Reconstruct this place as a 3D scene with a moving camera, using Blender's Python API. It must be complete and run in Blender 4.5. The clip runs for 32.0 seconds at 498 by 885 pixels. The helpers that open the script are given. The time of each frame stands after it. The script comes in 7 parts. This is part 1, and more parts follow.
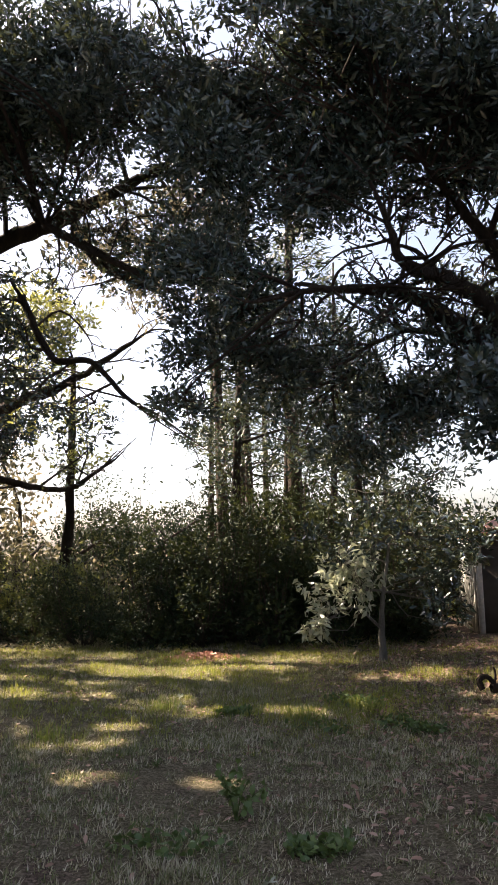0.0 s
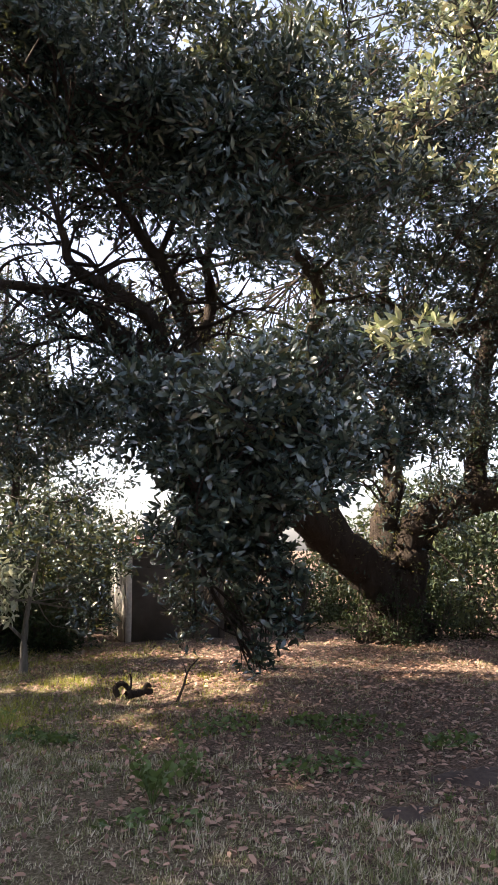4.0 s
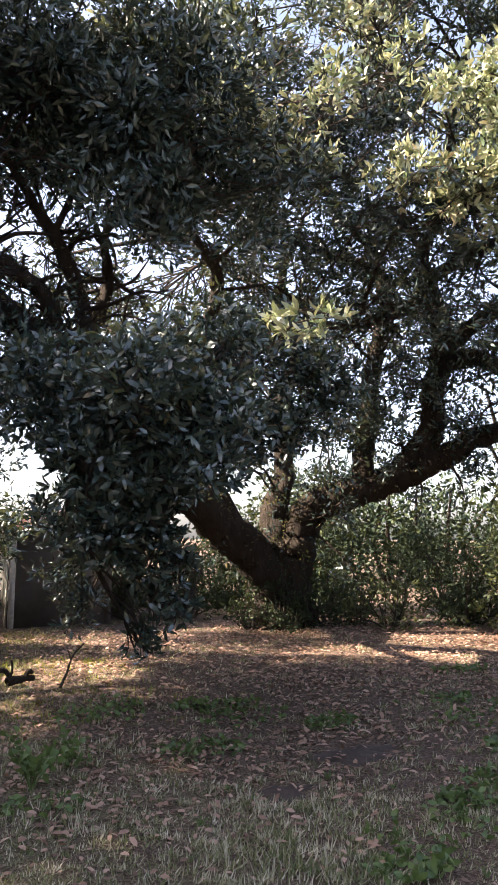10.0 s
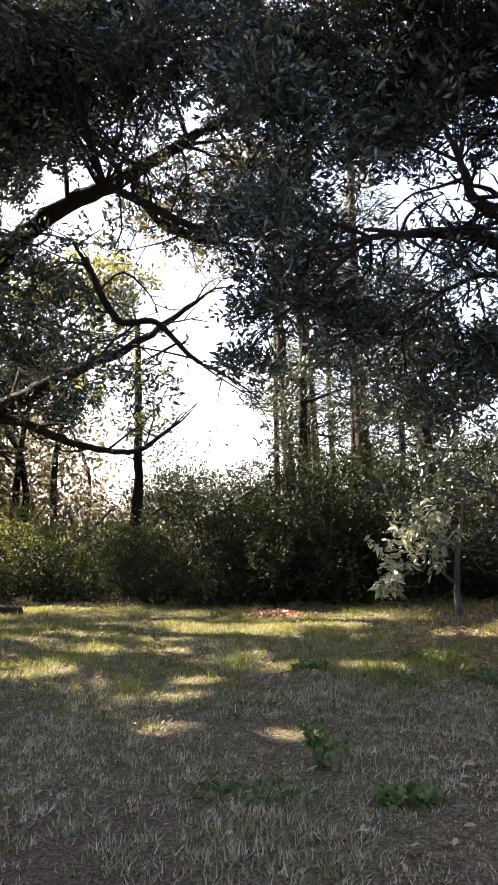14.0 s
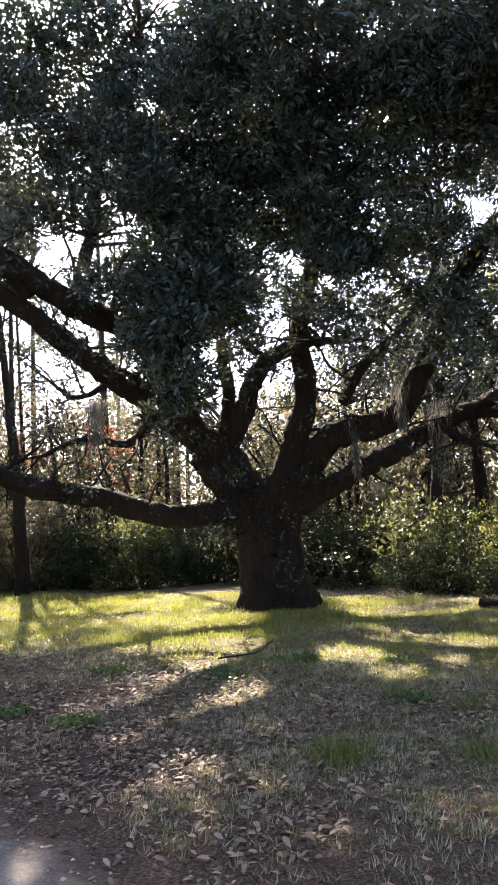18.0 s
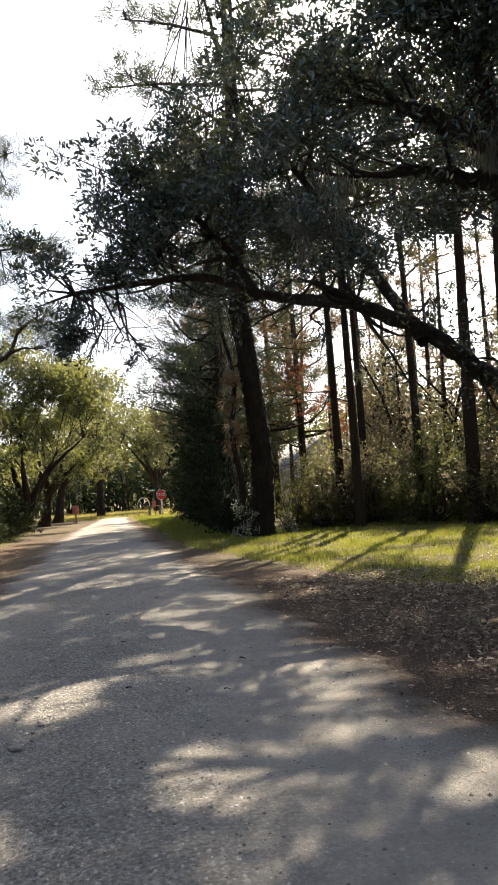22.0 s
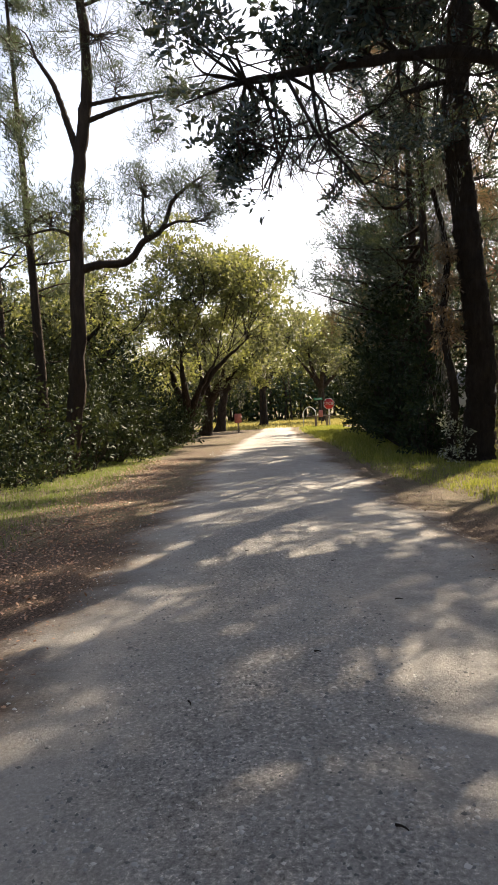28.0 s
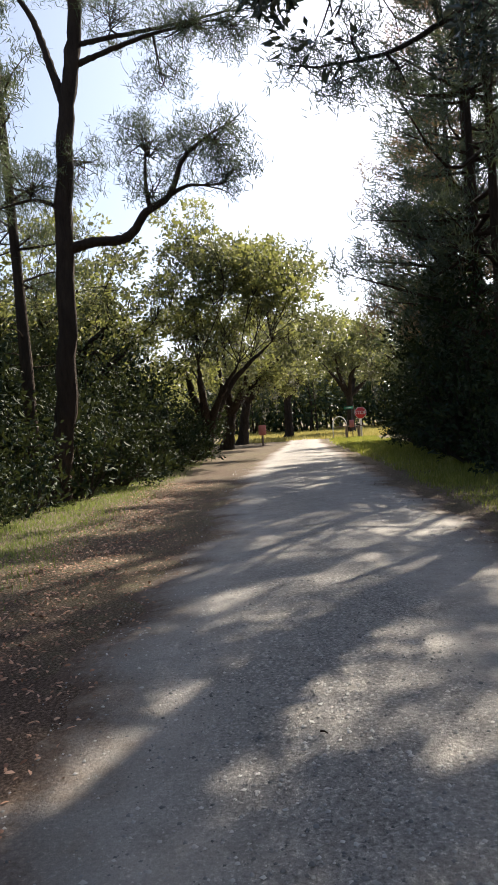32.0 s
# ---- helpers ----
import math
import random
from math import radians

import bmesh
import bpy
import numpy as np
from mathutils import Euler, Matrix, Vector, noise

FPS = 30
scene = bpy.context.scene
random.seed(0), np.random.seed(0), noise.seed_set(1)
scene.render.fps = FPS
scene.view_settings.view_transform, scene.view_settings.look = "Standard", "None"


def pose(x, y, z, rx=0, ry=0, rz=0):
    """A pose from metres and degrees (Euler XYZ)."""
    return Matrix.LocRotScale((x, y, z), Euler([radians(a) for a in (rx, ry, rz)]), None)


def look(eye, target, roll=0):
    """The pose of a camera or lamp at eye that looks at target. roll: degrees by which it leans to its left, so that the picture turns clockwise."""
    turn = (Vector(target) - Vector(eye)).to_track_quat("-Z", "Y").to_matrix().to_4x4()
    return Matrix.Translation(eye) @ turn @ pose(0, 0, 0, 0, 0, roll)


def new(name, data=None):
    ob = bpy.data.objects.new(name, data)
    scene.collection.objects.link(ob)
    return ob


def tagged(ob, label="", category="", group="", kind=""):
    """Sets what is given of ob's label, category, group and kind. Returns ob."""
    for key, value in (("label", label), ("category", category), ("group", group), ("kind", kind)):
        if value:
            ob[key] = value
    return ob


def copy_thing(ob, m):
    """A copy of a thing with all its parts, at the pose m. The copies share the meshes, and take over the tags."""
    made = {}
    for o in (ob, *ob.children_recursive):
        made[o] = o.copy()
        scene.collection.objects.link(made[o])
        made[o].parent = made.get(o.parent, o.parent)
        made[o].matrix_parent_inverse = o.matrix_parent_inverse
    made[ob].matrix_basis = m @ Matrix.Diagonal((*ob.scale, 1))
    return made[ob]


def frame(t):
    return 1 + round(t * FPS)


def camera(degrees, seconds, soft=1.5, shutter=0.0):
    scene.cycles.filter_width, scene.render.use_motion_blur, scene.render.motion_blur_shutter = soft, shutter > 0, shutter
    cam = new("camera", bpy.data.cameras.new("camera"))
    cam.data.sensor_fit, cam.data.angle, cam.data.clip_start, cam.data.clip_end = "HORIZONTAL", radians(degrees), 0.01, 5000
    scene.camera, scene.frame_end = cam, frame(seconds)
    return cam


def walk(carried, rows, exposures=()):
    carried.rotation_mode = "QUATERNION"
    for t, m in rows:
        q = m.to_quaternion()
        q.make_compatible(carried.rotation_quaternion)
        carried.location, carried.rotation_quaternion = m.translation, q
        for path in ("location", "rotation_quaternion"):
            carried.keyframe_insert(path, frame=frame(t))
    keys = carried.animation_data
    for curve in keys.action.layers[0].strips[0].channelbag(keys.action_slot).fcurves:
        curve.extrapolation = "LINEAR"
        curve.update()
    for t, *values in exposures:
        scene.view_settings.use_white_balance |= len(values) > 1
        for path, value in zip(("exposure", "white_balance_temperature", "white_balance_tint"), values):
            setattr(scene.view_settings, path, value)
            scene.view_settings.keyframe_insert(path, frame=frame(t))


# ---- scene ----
cam = camera(36.0, 32.0)
PATH = [
    (0, (0.055, -0.085, 1.538), (0.03, 1.897, 1.801), -1.5),
    (0.5, (0.066, -0.054, 1.517), (0.174, 1.927, 1.775), -1.8),
    (1, (0.082, -0.034, 1.508), (0.319, 1.935, 1.765), -1.7),
    (1.5, (0.094, -0.047, 1.501), (0.425, 1.908, 1.758), -1.4),
    (2, (0.115, -0.04, 1.505), (0.548, 1.895, 1.761), -1.3),
    (2.5, (0.124, -0.033, 1.501), (0.657, 1.877, 1.758), -1.1),
    (3, (0.141, -0.045, 1.504), (0.765, 1.837, 1.769), -0.8),
    (3.5, (0.183, -0.051, 1.502), (0.893, 1.799, 1.775), -0.5),
    (5.5, (0.274, -0.085, 1.483), (1.325, 1.593, 1.767), -1.0),
    (6, (0.291, -0.094, 1.48), (1.42, 1.532, 1.763), -1.0),
    (6.5, (0.32, -0.085, 1.46), (1.531, 1.481, 1.745), -0.5),
    (7, (0.37, -0.067, 1.441), (1.678, 1.421, 1.718), -0.4),
    (7.5, (0.394, -0.064, 1.43), (1.788, 1.347, 1.684), -0.7),
    (8, (0.381, -0.059, 1.431), (1.796, 1.335, 1.666), -0.5),
    (8.5, (0.35, -0.065, 1.443), (1.727, 1.369, 1.661), -0.5),
    (9, (0.269, -0.075, 1.465), (1.552, 1.445, 1.672), 0.3),
    (9.5, (0.238, -0.046, 1.462), (1.397, 1.569, 1.683), 0.6),
    (10, (0.218, -0.04, 1.47), (1.263, 1.647, 1.719), 0.4),
    (10.5, (0.184, -0.006, 1.459), (1.071, 1.765, 1.734), 0.4),
    (11, (0.164, 0.035, 1.441), (0.919, 1.867, 1.716), 0.2),
    (11.5, (0.141, 0.053, 1.439), (0.786, 1.928, 1.699), -0.3),
    (12, (0.117, 0.059, 1.452), (0.618, 1.98, 1.695), -0.7),
    (12.5, (0.087, 0.073, 1.438), (0.411, 2.033, 1.667), -1.2),
    (13, (0.058, 0.071, 1.439), (0.182, 2.056, 1.655), -2.0),
    (13.5, (0.027, 0.077, 1.438), (-0.004, 2.067, 1.643), -2.2),
    (14, (-0.027, 0.051, 1.448), (-0.218, 2.034, 1.626), -2.3),
    (14.5, (-0.075, 0.063, 1.444), (-0.451, 2.02, 1.615), -2.5),
    (15, (-0.118, 0.051, 1.437), (-0.677, 1.963, 1.614), -2.5),
    (15.5, (-0.195, 0.04, 1.432), (-0.953, 1.884, 1.599), -2.2),
    (17.5, (-0.246, -0.005, 1.433), (-1.474, 1.561, 1.637), -4.1),
    (18, (-0.267, -0.02, 1.443), (-1.545, 1.502, 1.67), -3.6),
    (18.5, (-0.268, -0.037, 1.446), (-1.617, 1.418, 1.698), -3.4),
    (19, (-0.289, -0.047, 1.44), (-1.731, 1.311, 1.714), -3.1),
    (19.5, (-0.28, -0.066, 1.455), (-1.836, 1.159, 1.731), -3.4),
    (20, (-0.285, -0.08, 1.452), (-1.945, 1.002, 1.725), -3.4),
    (20.5, (-0.33, -0.086, 1.431), (-2.09, 0.824, 1.702), -2.8),
    (21, (-0.395, -0.02, 1.4), (-2.254, 0.679, 1.636), -2.8),
    (21.5, (-0.535, -0.007, 1.429), (-2.448, 0.546, 1.61), -3.3),
    (22, (-0.838, -0.009, 1.404), (-2.787, 0.421, 1.531), -3.9),
    (22.5, (-1.217, -0.029, 1.405), (-3.199, 0.237, 1.468), -2.5),
    (23, (-1.558, -0.045, 1.423), (-3.547, 0.156, 1.474), -2.3),
    (23.5, (-1.97, -0.042, 1.409), (-3.96, 0.153, 1.407), -0.8),
    (24, (-2.33, -0.067, 1.42), (-4.321, 0.111, 1.359), -1.2),
    (24.5, (-2.738, -0.091, 1.432), (-4.726, 0.114, 1.342), -1.7),
    (25, (-3.176, -0.11, 1.441), (-5.161, 0.089, 1.302), -1.8),
    (25.5, (-3.621, -0.19, 1.435), (-5.609, -0.022, 1.296), -2.3),
    (26, (-4.089, -0.213, 1.454), (-6.082, -0.133, 1.308), -2.7),
    (26.5, (-4.548, -0.236, 1.45), (-6.545, -0.184, 1.358), -3.9),
    (28.5, (-6.371, -0.151, 1.479), (-8.368, -0.165, 1.376), -2.2),
    (29, (-6.881, -0.155, 1.47), (-8.874, -0.221, 1.312), -2.1),
    (29.5, (-7.382, -0.19, 1.475), (-9.366, -0.363, 1.292), -3.2),
    (30, (-7.977, -0.226, 1.482), (-9.963, -0.383, 1.309), -2.4),
    (30.5, (-8.541, -0.237, 1.464), (-10.531, -0.344, 1.294), -2.2),
    (31, (-9.116, -0.263, 1.457), (-11.106, -0.343, 1.27), -3.3),
    (31.5, (-9.571, -0.315, 1.494), (-11.562, -0.463, 1.378), -4.2),
    (32, (-10.124, -0.384, 1.487), (-12.123, -0.428, 1.433), -3.6),
]
walk(cam, [(t, look(e, g, r)) for t, e, g, r in PATH], [(0.0, 2.2, 6450, 18), (2.0, 2.74, 6500, 19), (6.0, 2.7, 6500, 20), (7.5, 2.56, 6500, 20), (9.0, 2.66, 6350, 19), (10.0, 2.78, 6250, 19), (12.0, 3.05, 6050, 19), (13.5, 2.86, 6150, 21), (15.0, 2.2, 6050, 19), (17.5, 2.66, 5800, 18), (19.0, 2.7, 5800, 17), (20.0, 2.25, 6050, 14), (21.0, 1.99, 6200, 12), (22.5, 1.54, 6350, 10), (24.0, 1.53, 6450, 10), (26.0, 1.58, 6600, 11), (29.0, 1.66, 6250, 13), (31.0, 1.5, 5950, 12), (32.0, 1.36, 5800, 12)])

# ---- world, sun ----
SUN_YAW, SUN_UP = 59.0, 38.0
world = bpy.data.worlds.new("sky")
scene.world = world
world.use_nodes = True
wn = world.node_tree
sky = wn.nodes.new("ShaderNodeTexSky")
sky.sky_type = 'NISHITA'
sky.sun_disc = False
sky.sun_elevation = radians(SUN_UP)
sky.sun_rotation = radians(-SUN_YAW)
sky.air_density, sky.dust_density = 1.0, 2.5
haze = wn.nodes.new("ShaderNodeHueSaturation")  # thin bright haze pales the blue
haze.inputs["Saturation"].default_value, haze.inputs["Value"].default_value = 0.7, 1.25
wn.links.new(sky.outputs[0], haze.inputs["Color"])
wn.links.new(haze.outputs[0], wn.nodes["Background"].inputs[0])
wn.nodes["Background"].inputs[1].default_value = 0.053
lamp = bpy.data.lights.new("sun", 'SUN')
lamp.energy, lamp.angle, lamp.color = 5.0, radians(0.55), (1.0, 0.85, 0.62)
sun = new("sun", lamp)
sun.matrix_world = look((0, 0, 0), (math.sin(radians(SUN_YAW)) * math.cos(radians(SUN_UP)),
                                    -math.cos(radians(SUN_YAW)) * math.cos(radians(SUN_UP)), -math.sin(radians(SUN_UP))))


# ---- materials ----
def nodes_of(name):
    m = bpy.data.materials.new(name)
    m.use_nodes = True
    nt = m.node_tree
    return m, nt, nt.nodes["Principled BSDF"], nt.nodes["Material Output"]


def ramp(nt, fac, stops):
    r = nt.nodes.new("ShaderNodeValToRGB")
    els = r.color_ramp.elements
    while len(els) < len(stops):
        els.new(0.5)
    for e, (p, c) in zip(els, stops):
        e.position, e.color = p, (*c, 1)
    nt.links.new(fac, r.inputs[0])
    return r.outputs[0]


def noise_of(nt, scale, detail=4.0, rough=0.6, stretch=None, seed=0.0):
    co = nt.nodes.new("ShaderNodeNewGeometry").outputs["Position"]
    mp = nt.nodes.new("ShaderNodeMapping")
    mp.inputs["Scale"].default_value = stretch or (1, 1, 1)
    mp.inputs["Location"].default_value = (seed, seed * 1.7, seed * 0.3)
    nt.links.new(co, mp.inputs[0])
    n = nt.nodes.new("ShaderNodeTexNoise")
    n.inputs["Scale"].default_value, n.inputs["Detail"].default_value, n.inputs["Roughness"].default_value = scale, detail, rough
    nt.links.new(mp.outputs[0], n.inputs["Vector"])
    return n.outputs["Fac"]


def mixed(nt, fac, a, b, blend='MIX'):
    m = nt.nodes.new("ShaderNodeMix")
    m.data_type, m.blend_type = 'RGBA', blend
    for sock, v in ((m.inputs[0], fac), (m.inputs[6], a), (m.inputs[7], b)):
        if isinstance(v, (int, float)):
            sock.default_value = v
        elif isinstance(v, tuple):
            sock.default_value = (*v, 1)
        else:
            nt.links.new(v, sock)
    return m.outputs[2]


def maths(nt, op, a, b=0.0):
    m = nt.nodes.new("ShaderNodeMath")
    m.operation = op
    for sock, v in ((m.inputs[0], a), (m.inputs[1], b)):
        if isinstance(v, (int, float)):
            sock.default_value = v
        else:
            nt.links.new(v, sock)
    return m.outputs[0]


def bumped(nt, bsdf, height, strength, dist):
    b = nt.nodes.new("ShaderNodeBump")
    b.inputs["Strength"].default_value, b.inputs["Distance"].default_value = strength, dist
    nt.links.new(height, b.inputs["Height"])
    nt.links.new(b.outputs[0], bsdf.inputs["Normal"])


def leaf_mat(name, stops, through_col, rough=0.4, trans=0.3, patch=0.7, pull=0.3, spec=0.5):
    m, nt, b, out = nodes_of(name)
    rnd = nt.nodes.new("ShaderNodeNewGeometry").outputs["Random Per Island"]
    broad = noise_of(nt, patch, 3.0)
    fac = maths(nt, 'ADD', maths(nt, 'MULTIPLY', rnd, 1.05 - pull), maths(nt, 'MULTIPLY', maths(nt, 'SUBTRACT', broad, 0.35), 2.0 * pull))
    col = ramp(nt, fac, stops)
    nt.links.new(col, b.inputs["Base Color"])
    b.inputs["Roughness"].default_value = rough
    b.inputs["Specular IOR Level"].default_value = spec
    t = nt.nodes.new("ShaderNodeBsdfTranslucent")
    nt.links.new(mixed(nt, 0.6, col, through_col), t.inputs[0])
    mx = nt.nodes.new("ShaderNodeMixShader")
    mx.inputs[0].default_value = trans
    nt.links.new(b.outputs[0], mx.inputs[1])
    nt.links.new(t.outputs[0], mx.inputs[2])
    nt.links.new(mx.outputs[0], out.inputs[0])
    return m


def bark_mat(name, dark, light, scale=9.0):
    m, nt, b, out = nodes_of(name)
    n1 = noise_of(nt, scale, 6.0, 0.7, (1, 1, 0.25))
    n2 = noise_of(nt, 1.3, 3.0)
    col = mixed(nt, n2, ramp(nt, n1, [(0.3, dark), (0.7, light)]), dark)
    nt.links.new(col, b.inputs["Base Color"])
    b.inputs["Roughness"].default_value = 0.95
    b.inputs["Specular IOR Level"].default_value = 0.15
    n3 = noise_of(nt, scale * 3.2, 5.0, 0.75, (1, 1, 0.3), 4.0)
    bumped(nt, b, maths(nt, 'ADD', n1, maths(nt, 'MULTIPLY', n3, 0.45)), 1.0, 0.11)
    return m


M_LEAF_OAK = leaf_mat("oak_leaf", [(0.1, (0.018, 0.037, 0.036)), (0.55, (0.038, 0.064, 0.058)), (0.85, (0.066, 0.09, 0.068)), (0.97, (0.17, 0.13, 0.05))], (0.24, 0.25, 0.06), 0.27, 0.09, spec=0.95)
# young leaf, its colour raised so that it reads as sunlit
M_LEAF_NEW_LIT = leaf_mat("sunlit_young_leaf", [(0.1, (0.1, 0.15, 0.07)), (0.4, (0.24, 0.28, 0.15)), (0.8, (0.56, 0.55, 0.37)), (0.97, (0.6, 0.36, 0.15))], (0.5, 0.5, 0.24), 0.2, 0.16, spec=1.0)
# dark matte leaf; part of its darkness stands in for shade
M_LEAF_DARK = leaf_mat("shaded_thicket_leaf", [(0.1, (0.014, 0.028, 0.016)), (0.55, (0.027, 0.046, 0.022)), (0.9, (0.06, 0.075, 0.03))], (0.2, 0.22, 0.05), 0.68, 0.07, spec=0.2)
M_LEAF_BUSH = leaf_mat("bush_leaf", [(0.1, (0.018, 0.032, 0.014)), (0.5, (0.036, 0.058, 0.02)), (0.9, (0.085, 0.1, 0.033))], (0.36, 0.36, 0.12), 0.5, 0.3)
# pale leaf, lifted further in place of direct sun on the small tree
M_LEAF_PALE = leaf_mat("pale_leaf", [(0.1, (0.2, 0.24, 0.17)), (0.6, (0.43, 0.45, 0.35)), (0.95, (0.64, 0.64, 0.52))], (0.4, 0.42, 0.2), 0.3, 0.25)
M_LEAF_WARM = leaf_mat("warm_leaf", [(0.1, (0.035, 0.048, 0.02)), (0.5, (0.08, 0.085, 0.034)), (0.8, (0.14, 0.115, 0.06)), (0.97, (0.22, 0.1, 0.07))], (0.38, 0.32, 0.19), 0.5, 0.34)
M_LEAF_WOOD = leaf_mat("woodland_leaf", [(0.1, (0.028, 0.042, 0.015)), (0.5, (0.06, 0.08, 0.024)), (0.85, (0.12, 0.125, 0.035)), (0.98, (0.2, 0.15, 0.05))], (0.48, 0.48, 0.12), 0.5, 0.45)
M_NEEDLE = leaf_mat("pine_needle", [(0.1, (0.022, 0.04, 0.03)), (0.6, (0.042, 0.066, 0.045)), (0.95, (0.1, 0.11, 0.06))], (0.22, 0.25, 0.08), 0.5, 0.2)
M_NEEDLE_BROWN = leaf_mat("dry_needle", [(0.1, (0.07, 0.055, 0.035)), (0.6, (0.13, 0.09, 0.05)), (0.95, (0.2, 0.13, 0.07))], (0.4, 0.26, 0.12), 0.6, 0.3)
M_GRASS = leaf_mat("grass_blade", [(0.12, (0.06, 0.11, 0.045)), (0.37, (0.17, 0.185, 0.09)), (0.47, (0.4, 0.355, 0.265)), (0.95, (0.84, 0.76, 0.64))], (0.52, 0.5, 0.13), 0.6, 0.3, 4.5, 0.5)
M_GRASS_SUN = leaf_mat("green_grass_blade", [(0.1, (0.09, 0.13, 0.025)), (0.5, (0.2, 0.225, 0.045)), (0.95, (0.46, 0.4, 0.16))], (0.52, 0.53, 0.07), 0.55, 0.34, 2.5, 0.4)
M_FIELD = leaf_mat("dry_field_blade", [(0.1, (0.28, 0.26, 0.06)), (0.9, (0.52, 0.45, 0.15))], (0.6, 0.5, 0.15), 0.6, 0.3)
M_TUFT = leaf_mat("tuft_blade", [(0.1, (0.08, 0.13, 0.03)), (0.9, (0.2, 0.25, 0.07))], (0.4, 0.45, 0.1), 0.5, 0.3)
M_LITTER = leaf_mat("fallen_leaf", [(0.1, (0.11, 0.06, 0.04)), (0.5, (0.28, 0.165, 0.115)), (0.9, (0.48, 0.32, 0.24))], (0.45, 0.25, 0.14), 0.6, 0.1)
M_LITTER_DRY = leaf_mat("verge_litter", [(0.1, (0.06, 0.043, 0.032)), (0.5, (0.2, 0.135, 0.09)), (0.95, (0.46, 0.34, 0.25))], (0.2, 0.12, 0.07), 0.7, 0.05)
M_LITTER_RUST = leaf_mat("pine_straw", [(0.1, (0.17, 0.08, 0.045)), (0.5, (0.38, 0.2, 0.115)), (0.95, (0.58, 0.38, 0.26))], (0.3, 0.15, 0.08), 0.7, 0.05)
M_WEED = leaf_mat("weed_leaf", [(0.1, (0.05, 0.09, 0.03)), (0.9, (0.14, 0.2, 0.06))], (0.28, 0.36, 0.08), 0.45, 0.25)
M_FERN = leaf_mat("limb_fern", [(0.1, (0.03, 0.035, 0.016)), (0.5, (0.06, 0.065, 0.028)), (0.95, (0.14, 0.1, 0.05))], (0.3, 0.28, 0.1), 0.6, 0.25)
M_LEAF_RUST = leaf_mat("rust_leaf", [(0.1, (0.1, 0.025, 0.015)), (0.5, (0.2, 0.06, 0.03)), (0.95, (0.3, 0.15, 0.06))], (0.5, 0.14, 0.06), 0.5, 0.4)
M_MOSS = leaf_mat("spanish_moss", [(0.1, (0.09, 0.09, 0.075)), (0.9, (0.22, 0.215, 0.185))], (0.26, 0.25, 0.21), 0.9, 0.35)
M_BARK = bark_mat("oak_bark", (0.024, 0.019, 0.016), (0.088, 0.068, 0.052))
M_BARK_PINE = bark_mat("pine_bark", (0.034, 0.025, 0.02), (0.12, 0.085, 0.062), 7.0)
M_LICHEN = bark_mat("lichen_bark", (0.12, 0.11, 0.1), (0.42, 0.4, 0.36), 14.0)
M_TWIG = bark_mat("twig_bark", (0.05, 0.042, 0.035), (0.13, 0.11, 0.09), 20.0)


def plain_mat(name, col, rough=0.7, vary=0.25, scale=6.0, metal=0.0):
    m, nt, b, out = nodes_of(name)
    n = noise_of(nt, scale, 5.0, 0.65)
    c = ramp(nt, n, [(0.25, tuple(v * (1 - vary) for v in col)), (0.75, tuple(min(1, v * (1 + vary)) for v in col))])
    nt.links.new(c, b.inputs["Base Color"])
    b.inputs["Roughness"].default_value, b.inputs["Metallic"].default_value = rough, metal
    bumped(nt, b, n, 0.3, 0.01)
    return m


M_RUST = plain_mat("rusty_tin", (0.28, 0.12, 0.07), 0.7, 0.4, 9.0)
M_WHITEWASH = plain_mat("whitewashed_board", (0.6, 0.58, 0.54), 0.8, 0.3, 12.0)
M_OLDWALL = plain_mat("weathered_plaster", (0.1, 0.088, 0.08), 0.9, 0.35, 3.0)
M_PAINT_WHITE = plain_mat("white_paint", (0.7, 0.7, 0.68), 0.6, 0.1, 4.0)
M_RED = plain_mat("red_sign", (0.5, 0.03, 0.03), 0.4, 0.1, 8.0)
M_GREEN = plain_mat("green_sign", (0.03, 0.25, 0.12), 0.4, 0.1, 8.0)
M_POST = plain_mat("weathered_post", (0.25, 0.2, 0.16), 0.85, 0.3, 10.0)
M_DARK = plain_mat("black_metal", (0.03, 0.03, 0.032), 0.5, 0.2, 10.0)
M_PINK = plain_mat("faded_red_sign", (0.55, 0.2, 0.18), 0.6, 0.15, 9.0)
M_SHINGLE = plain_mat("grey_shingle", (0.3, 0.3, 0.31), 0.8, 0.2, 5.0)
M_GLASS_DARK = plain_mat("window_glass", (0.05, 0.06, 0.07), 0.15, 0.1, 3.0)
M_ROCK = plain_mat("grey_rock", (0.34, 0.32, 0.3), 0.9, 0.4, 40.0)
M_SOIL = plain_mat("bare_soil", (0.05, 0.034, 0.026), 0.95, 0.5, 30.0)
M_PINK_LEAF = leaf_mat("pinkish_leaf", [(0.1, (0.4, 0.2, 0.15)), (0.9, (0.62, 0.37, 0.28))], (0.5, 0.25, 0.18), 0.6, 0.12)
M_STONE = leaf_mat("gravel_stone", [(0.1, (0.12, 0.118, 0.115)), (0.5, (0.34, 0.33, 0.32)), (0.95, (0.68, 0.65, 0.6))], (0.2, 0.2, 0.2), 0.9, 0.0)


